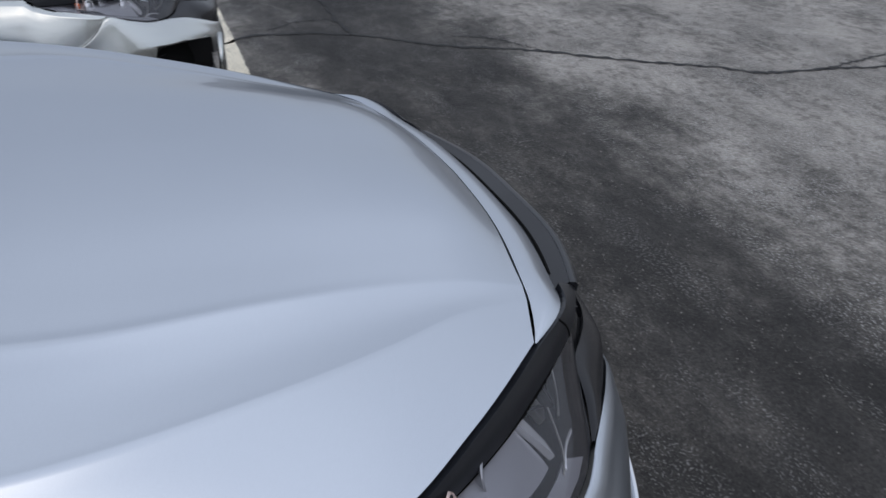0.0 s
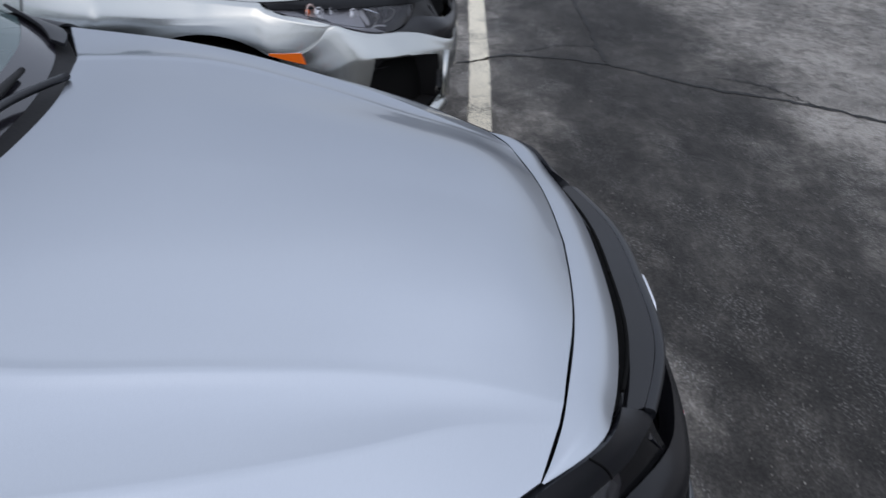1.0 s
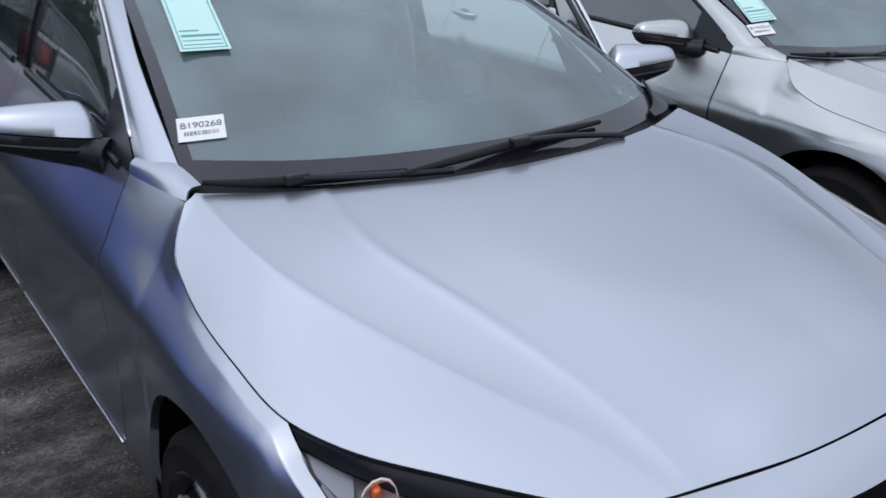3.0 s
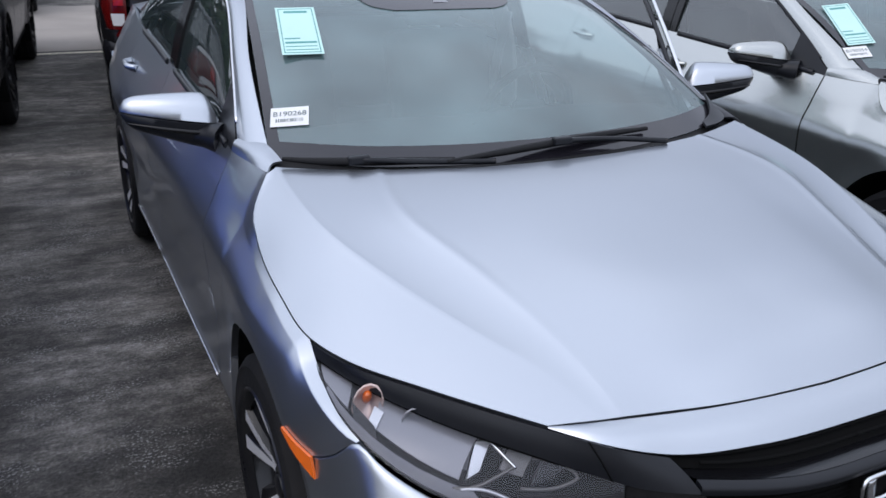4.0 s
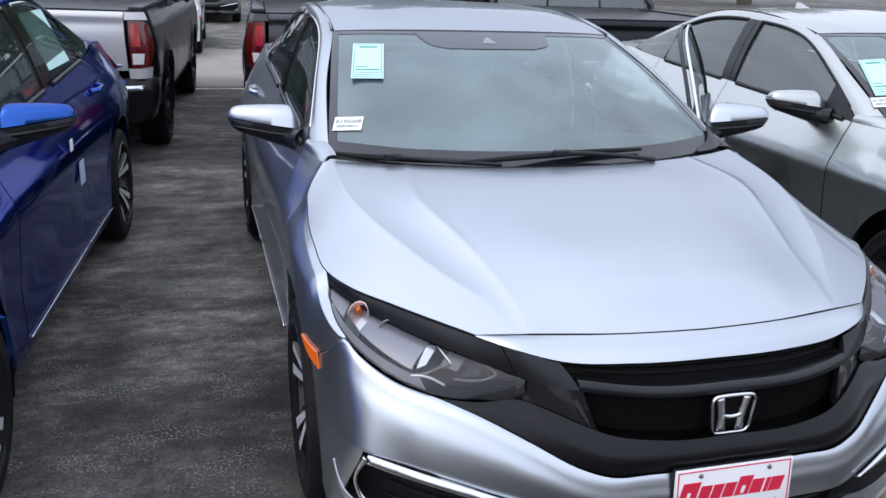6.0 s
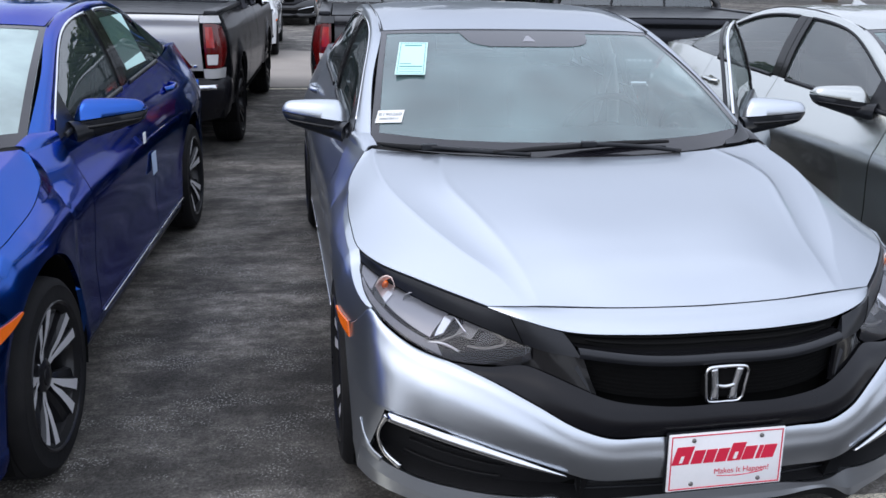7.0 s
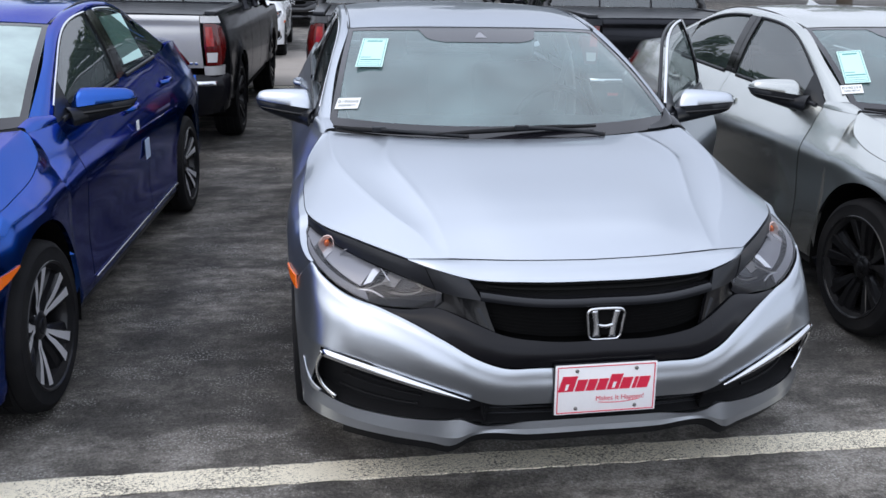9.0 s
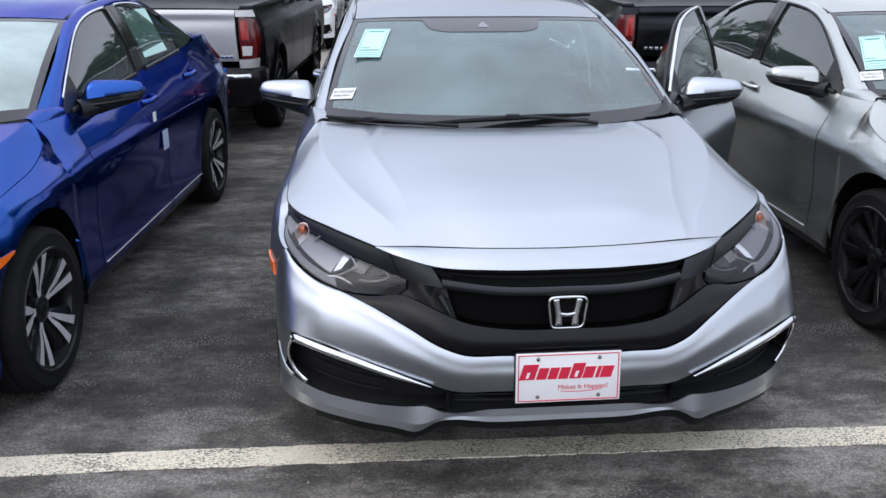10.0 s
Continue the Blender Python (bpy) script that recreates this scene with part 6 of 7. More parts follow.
def pickup(label, paint, gate_paint):
    t = new("pickup_truck")
    tagged(t, label, "truck", "trucks in the second row")
    ax_r, ax_f, hub, arch = 0.98, 4.06, 0.37, 0.44

    def low(y):
        for a in (ax_r, ax_f):
            if abs(y - a) < arch:
                return hub + math.sqrt(arch**2 - (y - a) ** 2)
        return 0.42 if y > 0.3 else 0.62
    for s in (1, -1):
        for name, y0, y1, top in (("bed_side", 0.06, 1.86, 1.17), ("door_rear", 1.87, 2.72, 1.12), ("door_front", 2.73, 3.66, 1.11), ("fender", 3.67, 5.18, 1.06)):
            n, m = 30, 16
            G = np.zeros((m, n, 3))
            for i, y in enumerate(np.linspace(y0, y1, n)):
                a = low(y)
                for j, w in enumerate(np.linspace(0, 1, m)):
                    z = a + (top - a) * w
                    x = truck_x(z, y)
                    for q in (ax_r, ax_f):
                        x += 0.022 * math.exp(-(((math.hypot(y - q, z - hub) - arch) / 0.07) ** 2))
                    G[j, i] = (s * x, y, z)
            sheet_part(name, shrink(G, 0, 0, 0.003, 0.003), paint, t, "", core=(0, 2.5, 0.6), rim=0.03)
        bm = bmesh.new()
        box(bm, (s * 0.86 - 0.05, 0.06, 1.165), (s * 0.86 + 0.05, 1.84, 1.205), 0.012)
        part("rail_cap", bm, SATIN_BLACK, t, "black bed rail cap", 40)
        for q in (ax_r, ax_f):
            bm = bmesh.new()
            rows = [[bm.verts.new((s * x, q + (arch + 0.004) * math.cos(a), hub + (arch + 0.004) * math.sin(a))) for a in np.linspace(-0.3, math.pi + 0.3, 24)] for x in (0.97, 0.85, 0.62)]
            for p, r in zip(rows, rows[1:]):
                for k in range(23):
                    bm.faces.new((p[k], p[k + 1], r[k + 1], r[k])).smooth = True
            bm.faces.new(rows[-1])
            part("wheel_housing", bm, VOID, t)
            w = wheel("black", t)
            w.matrix_basis = pose(s * 0.85, q, hub, 0, 0, 0 if s > 0 else 180) @ Matrix.Diagonal((1.12, 1.17, 1.17, 1))
        # tail lamp: red body, brighter inner cell, white reversing cell
        lamp = new("tail_lamp")
        lamp.parent = t
        T = loft([[(0.81, -0.012, 1.11), (0.87, 0.0, 1.11), (0.915, 0.045, 1.10), (0.938, 0.10, 1.08)], [(0.81, -0.022, 0.93), (0.89, -0.005, 0.93), (0.945, 0.05, 0.93), (0.968, 0.13, 0.93)], [(0.815, -0.012, 0.765), (0.88, 0.002, 0.765), (0.935, 0.05, 0.77), (0.948, 0.09, 0.79)]], 16, 14)
        sheet_part("lamp_body", T if s > 0 else mir(T), RED_LENS, lamp, "dark red lens", core=(0, 2.5, 0.8), rim=0.03)
        C = T[1:8, 1:6] + np.array([0, -0.004, 0])
        sheet_part("brake_cell", C if s > 0 else mir(C), RED_BRIGHT, lamp, "bright red cell", core=(0, 2.5, 0.8), rim=0.006)
        C = T[9:13, 1:8] + np.array([0, -0.004, 0])
        sheet_part("reverse_cell", C if s > 0 else mir(C), WHITE_LENS, lamp, "white reversing lens", core=(0, 2.5, 0.8), rim=0.006)
        # painted corner over and under the lamp
        U = loft([[(0.785, -0.01, 1.115), (0.88, 0.0, 1.115), (0.94, 0.08, 1.112)], [(0.785, 0.0, 1.17), (0.87, 0.005, 1.17), (0.92, 0.08, 1.168)]], 8, 4)
        sheet_part("corner_cap", U if s > 0 else mir(U), gate_paint, t, "", core=(0, 2.5, 0.6), rim=0.03)
        U = loft([[(0.795, -0.02, 0.76), (0.89, -0.005, 0.76), (0.96, 0.08, 0.765)], [(0.80, -0.02, 0.685), (0.89, -0.005, 0.685), (0.95, 0.08, 0.685)]], 8, 4)
        sheet_part("corner_foot", U if s > 0 else mir(U), gate_paint, t, "", core=(0, 2.5, 0.6), rim=0.03)
        # door mirror
        bm = bmesh.new()
        box(bm, (1.02, 3.30, 1.16), (1.20, 3.40, 1.33), 0.03, 3, Matrix.Diagonal((s, 1, 1, 1)))
        box(bm, (0.90, 3.34, 1.17), (1.05, 3.38, 1.21), 0.012, 2, Matrix.Diagonal((s, 1, 1, 1)))
        part("door_mirror", bm, SATIN_BLACK, t, "black door mirror", 40, True)
        # cab glass and pillars
        for y0, y1 in ((1.98, 2.68), (2.78, 3.62)):
            g = loft([[(0.925, y0, 1.13), (0.925, (y0 + y1) / 2, 1.13), (0.92, y1, 1.12)], [(0.76, y0 + 0.06, 1.60), (0.77, (y0 + y1) / 2, 1.62), (0.755, y1 - (0.52 if y1 > 3 else 0.02), 1.60)]], 10, 6)
            w = sheet_part("side_window", g if s > 0 else mir(g), GLASS_DARK, t, "", core=(0, 2.7, 1.0), rim=0)
            w.visible_shadow = False
        for pts in ([(0.93, 1.88, 1.13), (0.85, 1.93, 1.40), (0.74, 2.02, 1.66)], [(0.93, 2.72, 1.13), (0.86, 2.72, 1.38), (0.76, 2.73, 1.64)], [(0.925, 3.72, 1.10), (0.84, 3.42, 1.36), (0.74, 3.05, 1.63)]):
            bm = bmesh.new()
            tube(bm, [(s * x, y, z) for x, y, z in pts], 0.045, 8, 12)
            part("cab_pillar", bm, paint, t)
        bm = bmesh.new()
        tube(bm, [(s * 0.74, 1.98, 1.655), (s * 0.76, 2.6, 1.70), (s * 0.74, 3.08, 1.64)], 0.05, 8, 14)
        part("roof_rail", bm, paint, t)
    # tailgate with a folded lower edge, handle and badge bars
    gate = new("tailgate")
    gate.parent = t
    G = loft([[(0, 0.0, 1.172), (0.5, 0.003, 1.172), (0.78, 0.012, 1.170)], [(0, -0.030, 1.150), (0.5, -0.027, 1.150), (0.78, -0.015, 1.148)], [(0, -0.022, 1.085), (0.5, -0.019, 1.085), (0.78, -0.010, 1.085)], [(0, -0.030, 1.05), (0.5, -0.027, 1.05), (0.78, -0.015, 1.05)], [(0, -0.036, 0.88), (0.5, -0.032, 0.88), (0.785, -0.018, 0.88)], [(0, -0.022, 0.745), (0.5, -0.019, 0.745), (0.79, -0.010, 0.745)]], 22, 22)
    sheet_part("gate_panel", both_cols(G), gate_paint, gate, "", core=(0, 2.5, 0.9), rim=0.04)
    bm = bmesh.new()
    box(bm, (-0.12, -0.050, 0.99), (0.12, -0.026, 1.045), 0.012, 2)
    part("handle", bm, SATIN_BLACK, gate, "", 40)
    bm = bmesh.new()
    for k in range(4):
        box(bm, (0.60 + 0.04 * k, -0.036, 0.772), (0.63 + 0.04 * k, -0.028, 0.792), 0.003, 1)
    part("badge", bm, CHROME, gate, "small chrome badge", None, True)
    bm = bmesh.new()
    for k in range(6):
        box(bm, (-0.72 + 0.05 * k, -0.038, 0.80), (-0.685 + 0.05 * k, -0.030, 0.825), 0.003, 1)
    part("badge", bm, CHROME, gate, "small chrome badge", None, True)
    # bumper
    bm = bmesh.new()
    B = loft([[(0, -0.05, 0.70), (0.5, -0.045, 0.70), (0.80, -0.02, 0.69), (0.93, 0.06, 0.69), (0.965, 0.30, 0.69)], [(0, -0.11, 0.64), (0.5, -0.10, 0.64), (0.82, -0.07, 0.635), (0.95, 0.03, 0.635), (0.98, 0.30, 0.64)], [(0, -0.11, 0.52), (0.5, -0.10, 0.52), (0.82, -0.07, 0.52), (0.95, 0.03, 0.52), (0.975, 0.30, 0.53)], [(0, -0.06, 0.34), (0.5, -0.05, 0.34), (0.80, -0.02, 0.35), (0.92, 0.08, 0.37), (0.94, 0.35, 0.41)]], 26, 16)
    sheet(bm, both_cols(B), core=(0, 2.5, 0.6), rim=0.04)
    part("bumper", bm, BAND_BLACK, t, "black rear bumper")
    for s in (1, -1):
        bm = bmesh.new()
        closed_strip(bm, [(s * 0.42, -0.112, 0.625), (s * 0.62, -0.104, 0.625), (s * 0.82, -0.078, 0.622), (s * 0.90, -0.020, 0.620)], 0.044, 0.006, (0, -1, 0.2), n=12)
        part("chrome_strip", bm, CHROME, t, "chrome bumper strip", None, True)
        bm = bmesh.new()
        box(bm, (s * 0.66 - 0.05, -0.100, 0.485), (s * 0.66 + 0.05, -0.085, 0.515), 0.006)
        part("reflector", bm, RED_BRIGHT, t, "red bumper reflector")
    bm = bmesh.new()
    box(bm, (-0.93, 0.05, 0.36), (0.93, 5.1, 0.46))
    box(bm, (-0.06, -0.10, 0.36), (0.06, 0.10, 0.44), 0.01)
    part("chassis", bm, VOID, t)
    # bed cover with shallow folds
    bm = bmesh.new()
    C = loft([[(0, 0.05, 1.185), (0.5, 0.05, 1.183), (0.80, 0.05, 1.178)]] + [[(0, y, 1.192 + (0.004 if k % 2 else 0)), (0.5, y, 1.190 + (0.004 if k % 2 else 0)), (0.80, y, 1.185)] for k, y in enumerate(np.linspace(0.2, 1.7, 9))] + [[(0, 1.85, 1.188), (0.5, 1.85, 1.188), (0.80, 1.85, 1.182)]], 10, 40)
    sheet(bm, both_cols(C), core=(0, 1, 0), rim=0.02)
    part("bed_cover", bm, SATIN_BLACK, t, "folded black bed cover")
    # cab: back wall, rear window, roof, windscreen, hood, nose
    bw = loft([[(0, 1.86, 1.10), (0.5, 1.86, 1.10), (0.92, 1.88, 1.10)], [(0, 1.875, 1.20), (0.5, 1.875, 1.20), (0.90, 1.89, 1.20)]], 8, 4)
    sheet_part("cab_back", both_cols(bw), paint, t, "", core=(0, 2.7, 1.0), rim=0.02)
    rg = loft([[(0, 1.88, 1.205), (0.5, 1.88, 1.205), (0.86, 1.90, 1.205)], [(0, 1.99, 1.63), (0.45, 1.99, 1.63), (0.74, 2.0, 1.61)]], 10, 6)
    w = sheet_part("rear_window", both_cols(rg), GLASS_SIDE, t, "cab rear window", core=(0, 2.7, 1.0), rim=0)
    w.visible_shadow = False
    for s in (1, -1):
        bm = bmesh.new()
        tube(bm, [(s * 0.30, 1.875, 1.205), (s * 0.28, 1.985, 1.63)], 0.012, 6)
        part("window_bar", bm, SATIN_BLACK, t)
    ro = loft([[(0, 1.98, 1.66), (0.4, 1.98, 1.66), (0.74, 2.0, 1.645)], [(0, 2.5, 1.76), (0.4, 2.5, 1.75), (0.76, 2.5, 1.695)], [(0, 3.05, 1.70), (0.4, 3.05, 1.695), (0.74, 3.06, 1.645)]], 14, 14)
    sheet_part("roof", both_cols(ro), paint, t, "", core=(0, 2.6, 1.0), rim=0.03)
    ws = loft([[(0, 3.05, 1.68), (0.4, 3.06, 1.675), (0.72, 3.08, 1.63)], [(0, 3.85, 1.13), (0.5, 3.82, 1.13), (0.86, 3.72, 1.12)]], 10, 8)
    w = sheet_part("windscreen", both_cols(ws), GLASS_DARK, t, "", core=(0, 2.6, 1.0), rim=0)
    w.visible_shadow = False
    ho = loft([[(0, 3.80, 1.12), (0.5, 3.78, 1.12), (0.91, 3.68, 1.08)], [(0, 4.5, 1.10), (0.5, 4.5, 1.10), (0.92, 4.5, 1.06)], [(0, 5.15, 1.02), (0.5, 5.12, 1.02), (0.84, 5.08, 0.99)]], 14, 14)
    sheet_part("hood", both_cols(ho), paint, t, "", core=(0, 4.4, 0.3), rim=0.03)
    no = loft([[(0, 5.16, 1.02), (0.5, 5.13, 1.02), (0.84, 5.08, 0.99)], [(0, 5.26, 0.85), (0.5, 5.22, 0.85), (0.86, 5.12, 0.85)], [(0, 5.28, 0.55), (0.5, 5.24, 0.55), (0.86, 5.12, 0.55)], [(0, 5.20, 0.36), (0.5, 5.16, 0.36), (0.82, 5.05, 0.38)]], 12, 12)
    sheet_part("nose", both_cols(no), SATIN_BLACK, t, "black grille and front bumper", core=(0, 2.6, 0.7), rim=0.02)
    for x in (-0.40, 0.40):
        for nm, lo, hi in (("rear_seat", (-0.25, 2.15, 0.60), (0.25, 2.28, 1.30)), ("front_seat", (-0.25, 2.95, 0.60), (0.25, 3.08, 1.30)), ("headrest", (-0.13, 2.17, 1.29), (0.13, 2.26, 1.48))):
            bm = bmesh.new()
            box(bm, (x + lo[0], lo[1], lo[2]), (x + hi[0], hi[1], hi[2]), 0.03, 3)
            part(nm, bm, SEAT, t, "", 50)
    bm = bmesh.new()
    box(bm, (-0.85, 1.92, 0.46), (0.85, 3.7, 0.60))
    part("cab_floor", bm, SEAT, t)
    return t


# ---- ground ----
def ground_sheet():
    bm = bmesh.new()
    bmesh.ops.create_grid(bm, x_segments=40, y_segments=40, size=400)
    ob = part("ground", bm, ASPHALT)
    return tagged(ob, "dark worn asphalt of a car park", "ground", kind="structure")


ground_sheet()


def painted_line(points, width, name="bay_line", mat=None, lbl="cream painted bay line, worn in flecks"):
    P = cr([(x, y, 0) for x, y in points], int(25 * math.dist(points[0], points[-1])))
    bm = bmesh.new()
    rng = random.Random(11)
    rows = []
    for i, p in enumerate(P):
        d = Vector(P[min(i + 1, len(P) - 1)] - P[max(i - 1, 0)]).normalized()
        s = Vector((-d.y, d.x, 0))
        rows.append([bm.verts.new(Vector(p) + s * (sg * (width / 2 + rng.uniform(-0.004, 0.004))) + Vector((0, 0, z))) for sg, z in ((-1, 0.0), (-1, 0.004), (1, 0.004), (1, 0.0))])
    for a, b in zip(rows, rows[1:]):
        for k in range(3):
            bm.faces.new((a[k], b[k], b[k + 1], a[k + 1]))
    ob = part(name, bm, mat or LINE_PAINT, recalc=True)
    return tagged(ob, lbl, "line marking", kind="structure")


painted_line([(-9.0, 0.59), (-1.84, 0.386), (-1.1, 0.372), (0.06, 0.346), (1.25, 0.310), (2.24, 0.243), (3.44, 0.182), (4.9, 0.135), (12.0, -0.20)], 0.112)
painted_line([(-12.0, 9.55), (0, 9.75), (12.0, 9.95)], 0.10, "aisle_line", None, "pale line along the edge of the aisle")


def aisle():
    bm = bmesh.new()
    P = [bm.verts.new((x, y, 0.004)) for x, y in ((-60, 8.9), (60, 10.9), (60, 15.7), (-60, 13.7))]
    bm.faces.new(P)
    ob = part("pavement", bm, PALE_GROUND)
    return tagged(ob, "pale strip of ground across the aisle", "pavement", kind="structure")


aisle()


def crack(points, width, seed):
    rng = random.Random(seed)
    P = cr([(x, y, 0.004) for x, y in points], 14 * len(points))
    bm = bmesh.new()
    rows = []
    for i, p in enumerate(P):
        d = Vector(P[min(i + 1, len(P) - 1)] - P[max(i - 1, 0)]).normalized()
        s = Vector((-d.y, d.x, 0))
        w = width * rng.uniform(0.35, 1.25)
        j = s * rng.uniform(-0.012, 0.012)
        rows.append([bm.verts.new(Vector(p) + j - s * w / 2), bm.verts.new(Vector(p) + j + s * w / 2)])
    for a, b in zip(rows, rows[1:]):
        bm.faces.new((a[0], a[1], b[1], b[0]))
    ob = part("ground_crack", bm, CRACK, recalc=True)
    return tagged(ob, "jagged dark crack in the asphalt", "crack", kind="structure")


crack([(3.95, 1.3), (3.62, 0.55), (3.56, 0.19), (3.66, 0.05), (3.62, -0.15), (3.55, -0.35), (3.43, -0.545), (3.03, -0.93), (2.72, -1.38), (2.36, -1.76), (2.08, -2.11), (1.91, -2.28), (1.82, -2.60), (1.62, -3.2), (1.25, -4.2)], 0.030, 1)
crack([(3.43, -0.545), (3.76, -0.54), (4.23, -0.57), (5.13, -0.57), (6.6, -0.8)], 0.022, 2)
crack([(3.16, -1.07), (3.03, -1.25), (2.85, -1.36), (2.65, -1.44)], 0.012, 3)
crack([(1.82, -2.60), (1.85, -2.9), (1.92, -3.4)], 0.016, 4)
crack([(3.72, -0.10), (3.84, -0.33), (3.78, -0.54)], 0.012, 5)


def loose_stones():
    rng = random.Random(21)
    bm = bmesh.new()
    for k in range(2300):
        x, y = rng.uniform(-3.2, 5.5), rng.uniform(-3.0, 6.5)
        r = rng.choice((0.002, 0.003, 0.003, 0.004, 0.006))
        if k > 700:
            x, y = rng.gauss(0.2, 1.0), -0.75 + 0.25 * math.sin(x * 2.1) + rng.gauss(0, 0.35)
            r = rng.choice((0.0015, 0.002, 0.002, 0.003, 0.004))
        m = Matrix.Translation((x, y, r * 0.4)) @ Euler((rng.random() * 6, rng.random() * 6, rng.random() * 6)).to_matrix().to_4x4() @ Matrix.Diagonal((r, r * rng.uniform(0.6, 1), r * 0.6, 1))
        v = [bm.verts.new(m @ Vector(c)) for c in ((1, 0, 0), (-1, 0, 0), (0, 1, 0), (0, -1, 0), (0, 0, 1), (0, 0, -1))]
        for a, b, c in ((0, 2, 4), (2, 1, 4), (1, 3, 4), (3, 0, 4), (2, 0, 5), (1, 2, 5), (3, 1, 5), (0, 3, 5)):
            bm.faces.new((v[a], v[b], v[c]))
    me = bpy.data.meshes.new("loose_stones")
    bm.to_mesh(me)
    bm.free()
    me.materials.append(surface("pale_stone", (0.24, 0.23, 0.21), 0.8, vary=0.3))
    return tagged(new("loose_stones", me), "scattered small pale stones on the asphalt", "gravel", kind="stuff")


loose_stones()

# ---- cars ----
sedan("silver sedan with an open driver door and a dealer plate", PAINT_SILVER, "dark", CHROME, opened=34, number="B190268")


def park(car, hub_local, hub_world, turn):
    R = Matrix.Rotation(radians(turn), 4, "Z")
    o = Vector((*hub_world, 0)) - R @ Vector((*hub_local, 0))
    car.matrix_basis = Matrix.Translation(o) @ R


blue_car = sedan("glossy dark blue sedan with chrome window trim", PAINT_BLUE, "dark", CHROME, plate=False, note=False, screen_glass=GLASS_GLARE)
park(blue_car, (0.88, 0.90), (-1.792, 0.971), -4.3)
grey_car = sedan("light silver sedan with black wheels and black window trim", PAINT_GREY, "black", SATIN_BLACK, number="B190254", plate=False, fin=True, blade=SATIN_BLACK, sport=True, note_at=(-0.86, 0.43), tag_at=(-0.95, 0.20))
park(grey_car, (-0.88, 0.90), (1.665, 1.232), -1.4)
# protective film tag and a strip on the blue doors, a notice in its rear side window
for (lo, hi), mat, nm, lbl in ((((0.899, 2.44, 0.60), (0.902, 2.535, 0.705)), FILM_BLUE, "film_tag", "pale blue protective film tag on a door"), (((0.893, 2.33, 0.775), (0.896, 2.38, 0.825)), PAPER, "door_sticker", "small white sticker below a door handle")):
    bm = bmesh.new()
    box(bm, lo, hi, 0.001, 1)
    part(nm, bm, mat, blue_car, lbl)
bm = bmesh.new()
box(bm, (-0.002, -0.22, -0.13), (0.002, 0.20, 0.14), 0.001, 1, Matrix.Translation((0.695, 2.98, 1.18)) @ Matrix.Rotation(radians(-24), 4, "Y"))
part("window_note", bm, PAPER_GREEN, blue_car, "pale green notice inside the rear window")
white_car = sedan("white sedan parked across the aisle", PAINT_WHITE, "dark", SATIN_BLACK, plate=False, note=False)
white_car.matrix_basis = pose(-1.95, 13.2, 0, 0, 0, -2)
black_car = sedan("black sedan parked far behind the aisle", PAINT_BLACK, "dark", SATIN_BLACK, plate=False, note=False)
black_car.matrix_basis = pose(-0.9, 21.0, 0, 0, 0, -2)
tagged(white_car, group="cars beyond the aisle")
tagged(black_car, group="cars beyond the aisle")

# ---- trucks ----
# the first truck's sides are darkened and its tailgate lightened for the sky's light
for lbl, paint, gate, x, y, turn in (("silver-grey pickup truck, tailgate painted sky-lit and sides painted shaded, black bed cover", PAINT_DARK_GREY, PAINT_GATE_LIT, -2.42, 5.50, -4.0), ("black pickup truck with red tail lamps", PAINT_BLACK, PAINT_BLACK, 0.20, 5.52, -4.0), ("dark grey pickup truck with a black bed cover", PAINT_BLACK, PAINT_DARK_GREY, 2.71, 5.56, -4.0)):
    tr = pickup(lbl, paint, gate)
    tr.matrix_basis = pose(x, y, 0, 0, 0, turn)


# ---- trees round the car park ----
BARK = surface("grey_brown_bark", (0.10, 0.08, 0.06), 0.9, vary=0.4, grain=40, bump=0.6)


def leaf_material():
    m, n, l, p = nodes_of("green_leaves")
    gi = n.new("ShaderNodeNewGeometry")
    r = n.new("ShaderNodeValToRGB")
    r.color_ramp.elements[0].color, r.color_ramp.elements[1].color = (0.020, 0.045, 0.012, 1), (0.075, 0.12, 0.030, 1)
    l.new(gi.outputs["Random Per Island"], r.inputs["Fac"])
    l.new(r.outputs["Color"], p.inputs["Base Color"])
    p.inputs["Roughness"].default_value = 0.6
    return m


LEAF = leaf_material()


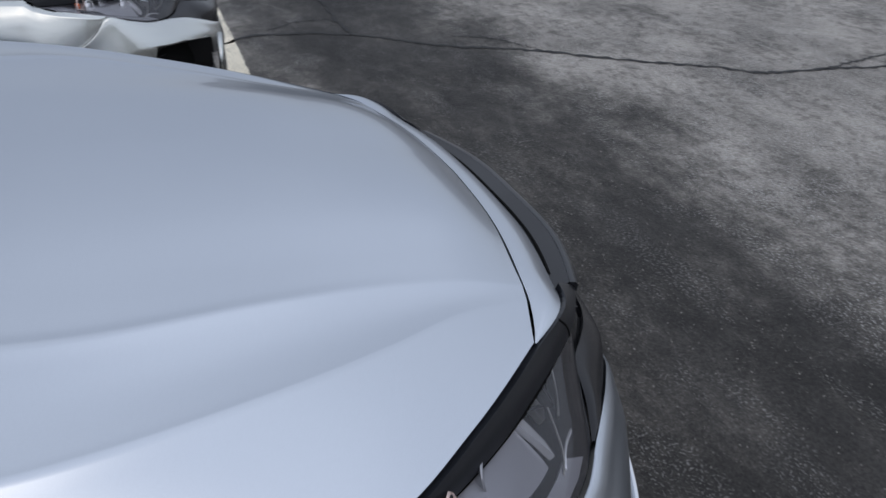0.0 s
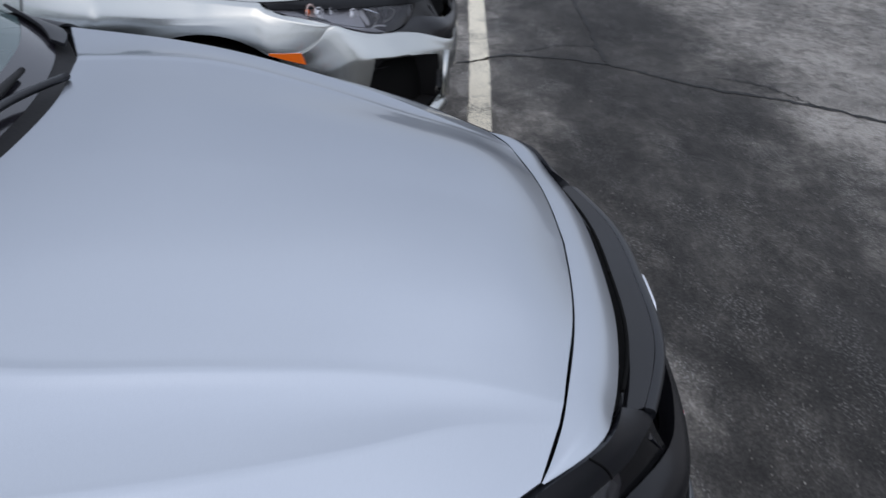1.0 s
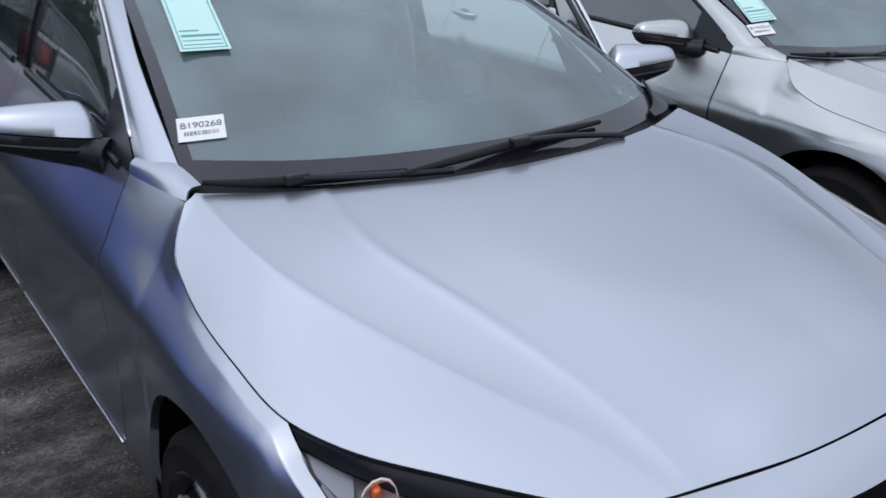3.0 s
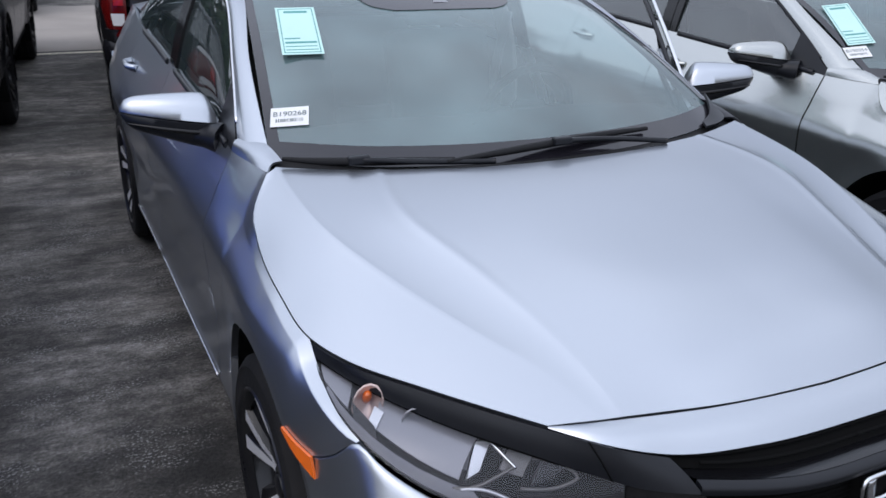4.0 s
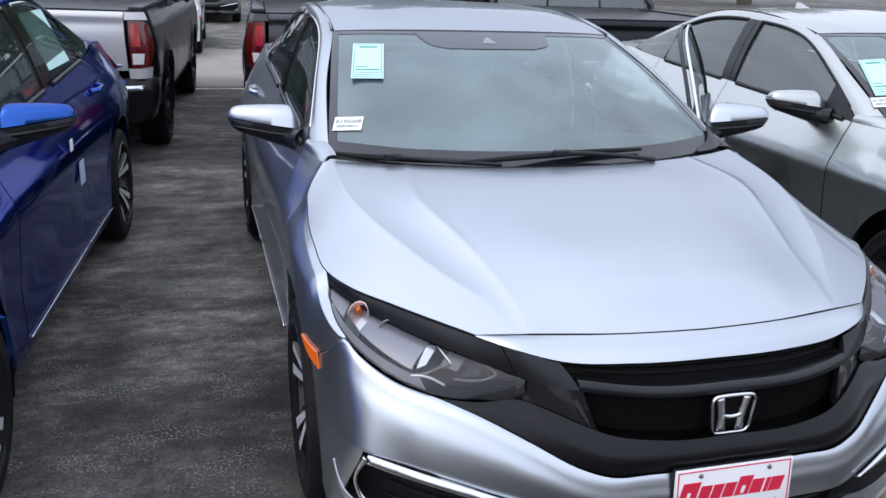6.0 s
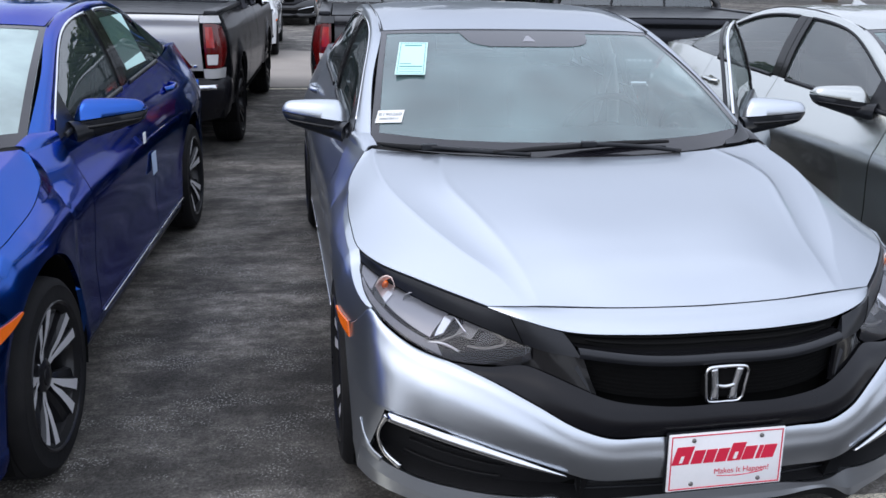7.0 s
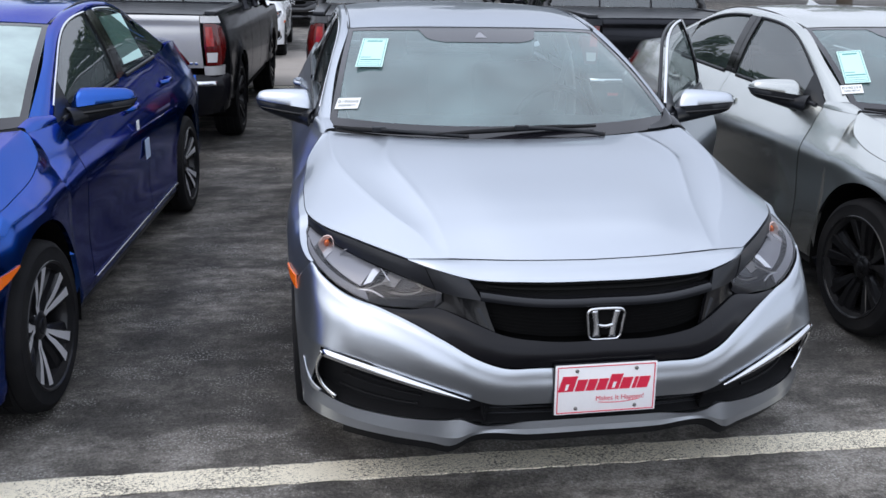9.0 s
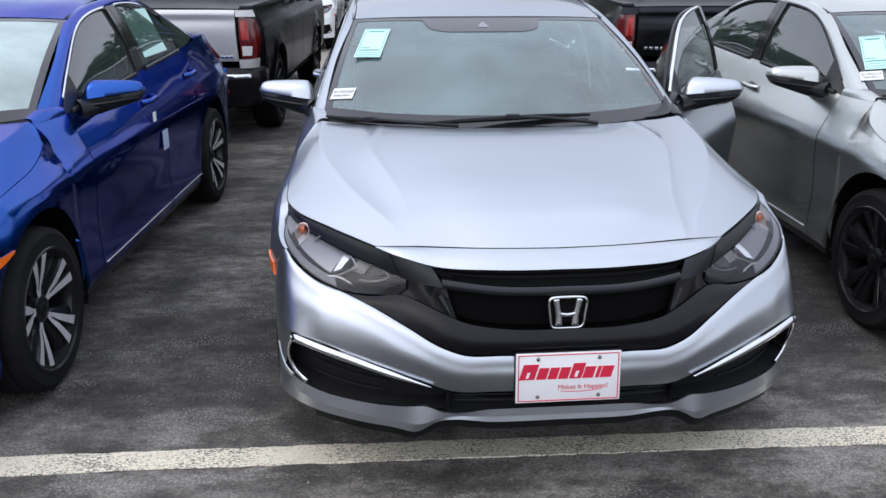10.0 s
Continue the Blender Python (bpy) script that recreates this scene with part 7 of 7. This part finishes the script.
def tree(seed, height):
    rng = random.Random(seed)
    t = new("tree")
    tagged(t, "leafy green tree at the edge of the car park", "tree", "trees round the car park")
    bm = bmesh.new()
    tube(bm, [(0, 0, 0), (rng.uniform(-0.2, 0.2), 0.1, height * 0.3), (rng.uniform(-0.4, 0.4), 0, height * 0.68)], 0.22, 10, 12, taper=[1.2, 0.8, 0.25])
    tips = []
    for k in range(11):
        a, z0 = rng.uniform(0, 6.28), height * rng.uniform(0.05, 0.46)
        L = height * rng.uniform(0.16, 0.33)
        e = (math.cos(a) * L, math.sin(a) * L, z0 + L * rng.uniform(0.3, 0.9))
        tube(bm, [(0, 0, z0), (e[0] * 0.5, e[1] * 0.5, z0 + (e[2] - z0) * 0.35), e], 0.08, 6, 8, taper=[1, 0.7, 0.3])
        tips.append(e)
    part("trunk", bm, BARK, t)
    tips.append((0, 0, height * 0.70))
    verts, faces = [], []
    for tx, ty, tz in tips:
        R = height * rng.uniform(0.11, 0.17)
        for _ in range(330):
            d = Vector((rng.gauss(0, 1), rng.gauss(0, 1), rng.gauss(0, 0.8)))
            c = Vector((tx, ty, tz)) + d.normalized() * R * (rng.random() ** 0.4)
            q = Euler((rng.random() * 6, rng.random() * 6, rng.random() * 6)).to_matrix()
            s = rng.uniform(0.10, 0.24)
            i = len(verts)
            for a, b in ((-1, -0.4), (0, -0.6), (1, 0), (0, 0.6), (-0.9, 0.5)):
                verts.append(c + q @ Vector((a * s, b * s, rng.uniform(-0.03, 0.03))))
            faces.append((i, i + 1, i + 2, i + 3, i + 4))
    me = bpy.data.meshes.new("crown")
    me.from_pydata(verts, [], faces)
    me.materials.append(LEAF)
    cr_ob = new("crown", me)
    cr_ob.parent = t
    return t


base_trees = [tree(3, 8.5), tree(8, 7.0), tree(14, 10.0)]
spots = [(-23, 6), (-25, 13), (-22, -3), (-28, 21), (33, 31), (34, 14), (36, 24), (-14, -27), (-22, -16), (-27, 45), (-20, 47), (-13, 45), (-6, 47), (1, 46), (8, 45), (15, 47), (22, 45), (30, 44)]
rng = random.Random(4)
for k, (x, y) in enumerate(spots):
    m = pose(x + rng.uniform(-1, 1), y + rng.uniform(-1, 1), 0, 0, 0, rng.uniform(0, 360)) @ Matrix.Scale(1.7 if y > 40 else 1.0, 4)
    if k < 3:
        base_trees[k].matrix_basis = m
    else:
        copy_thing(base_trees[k % 3], m)
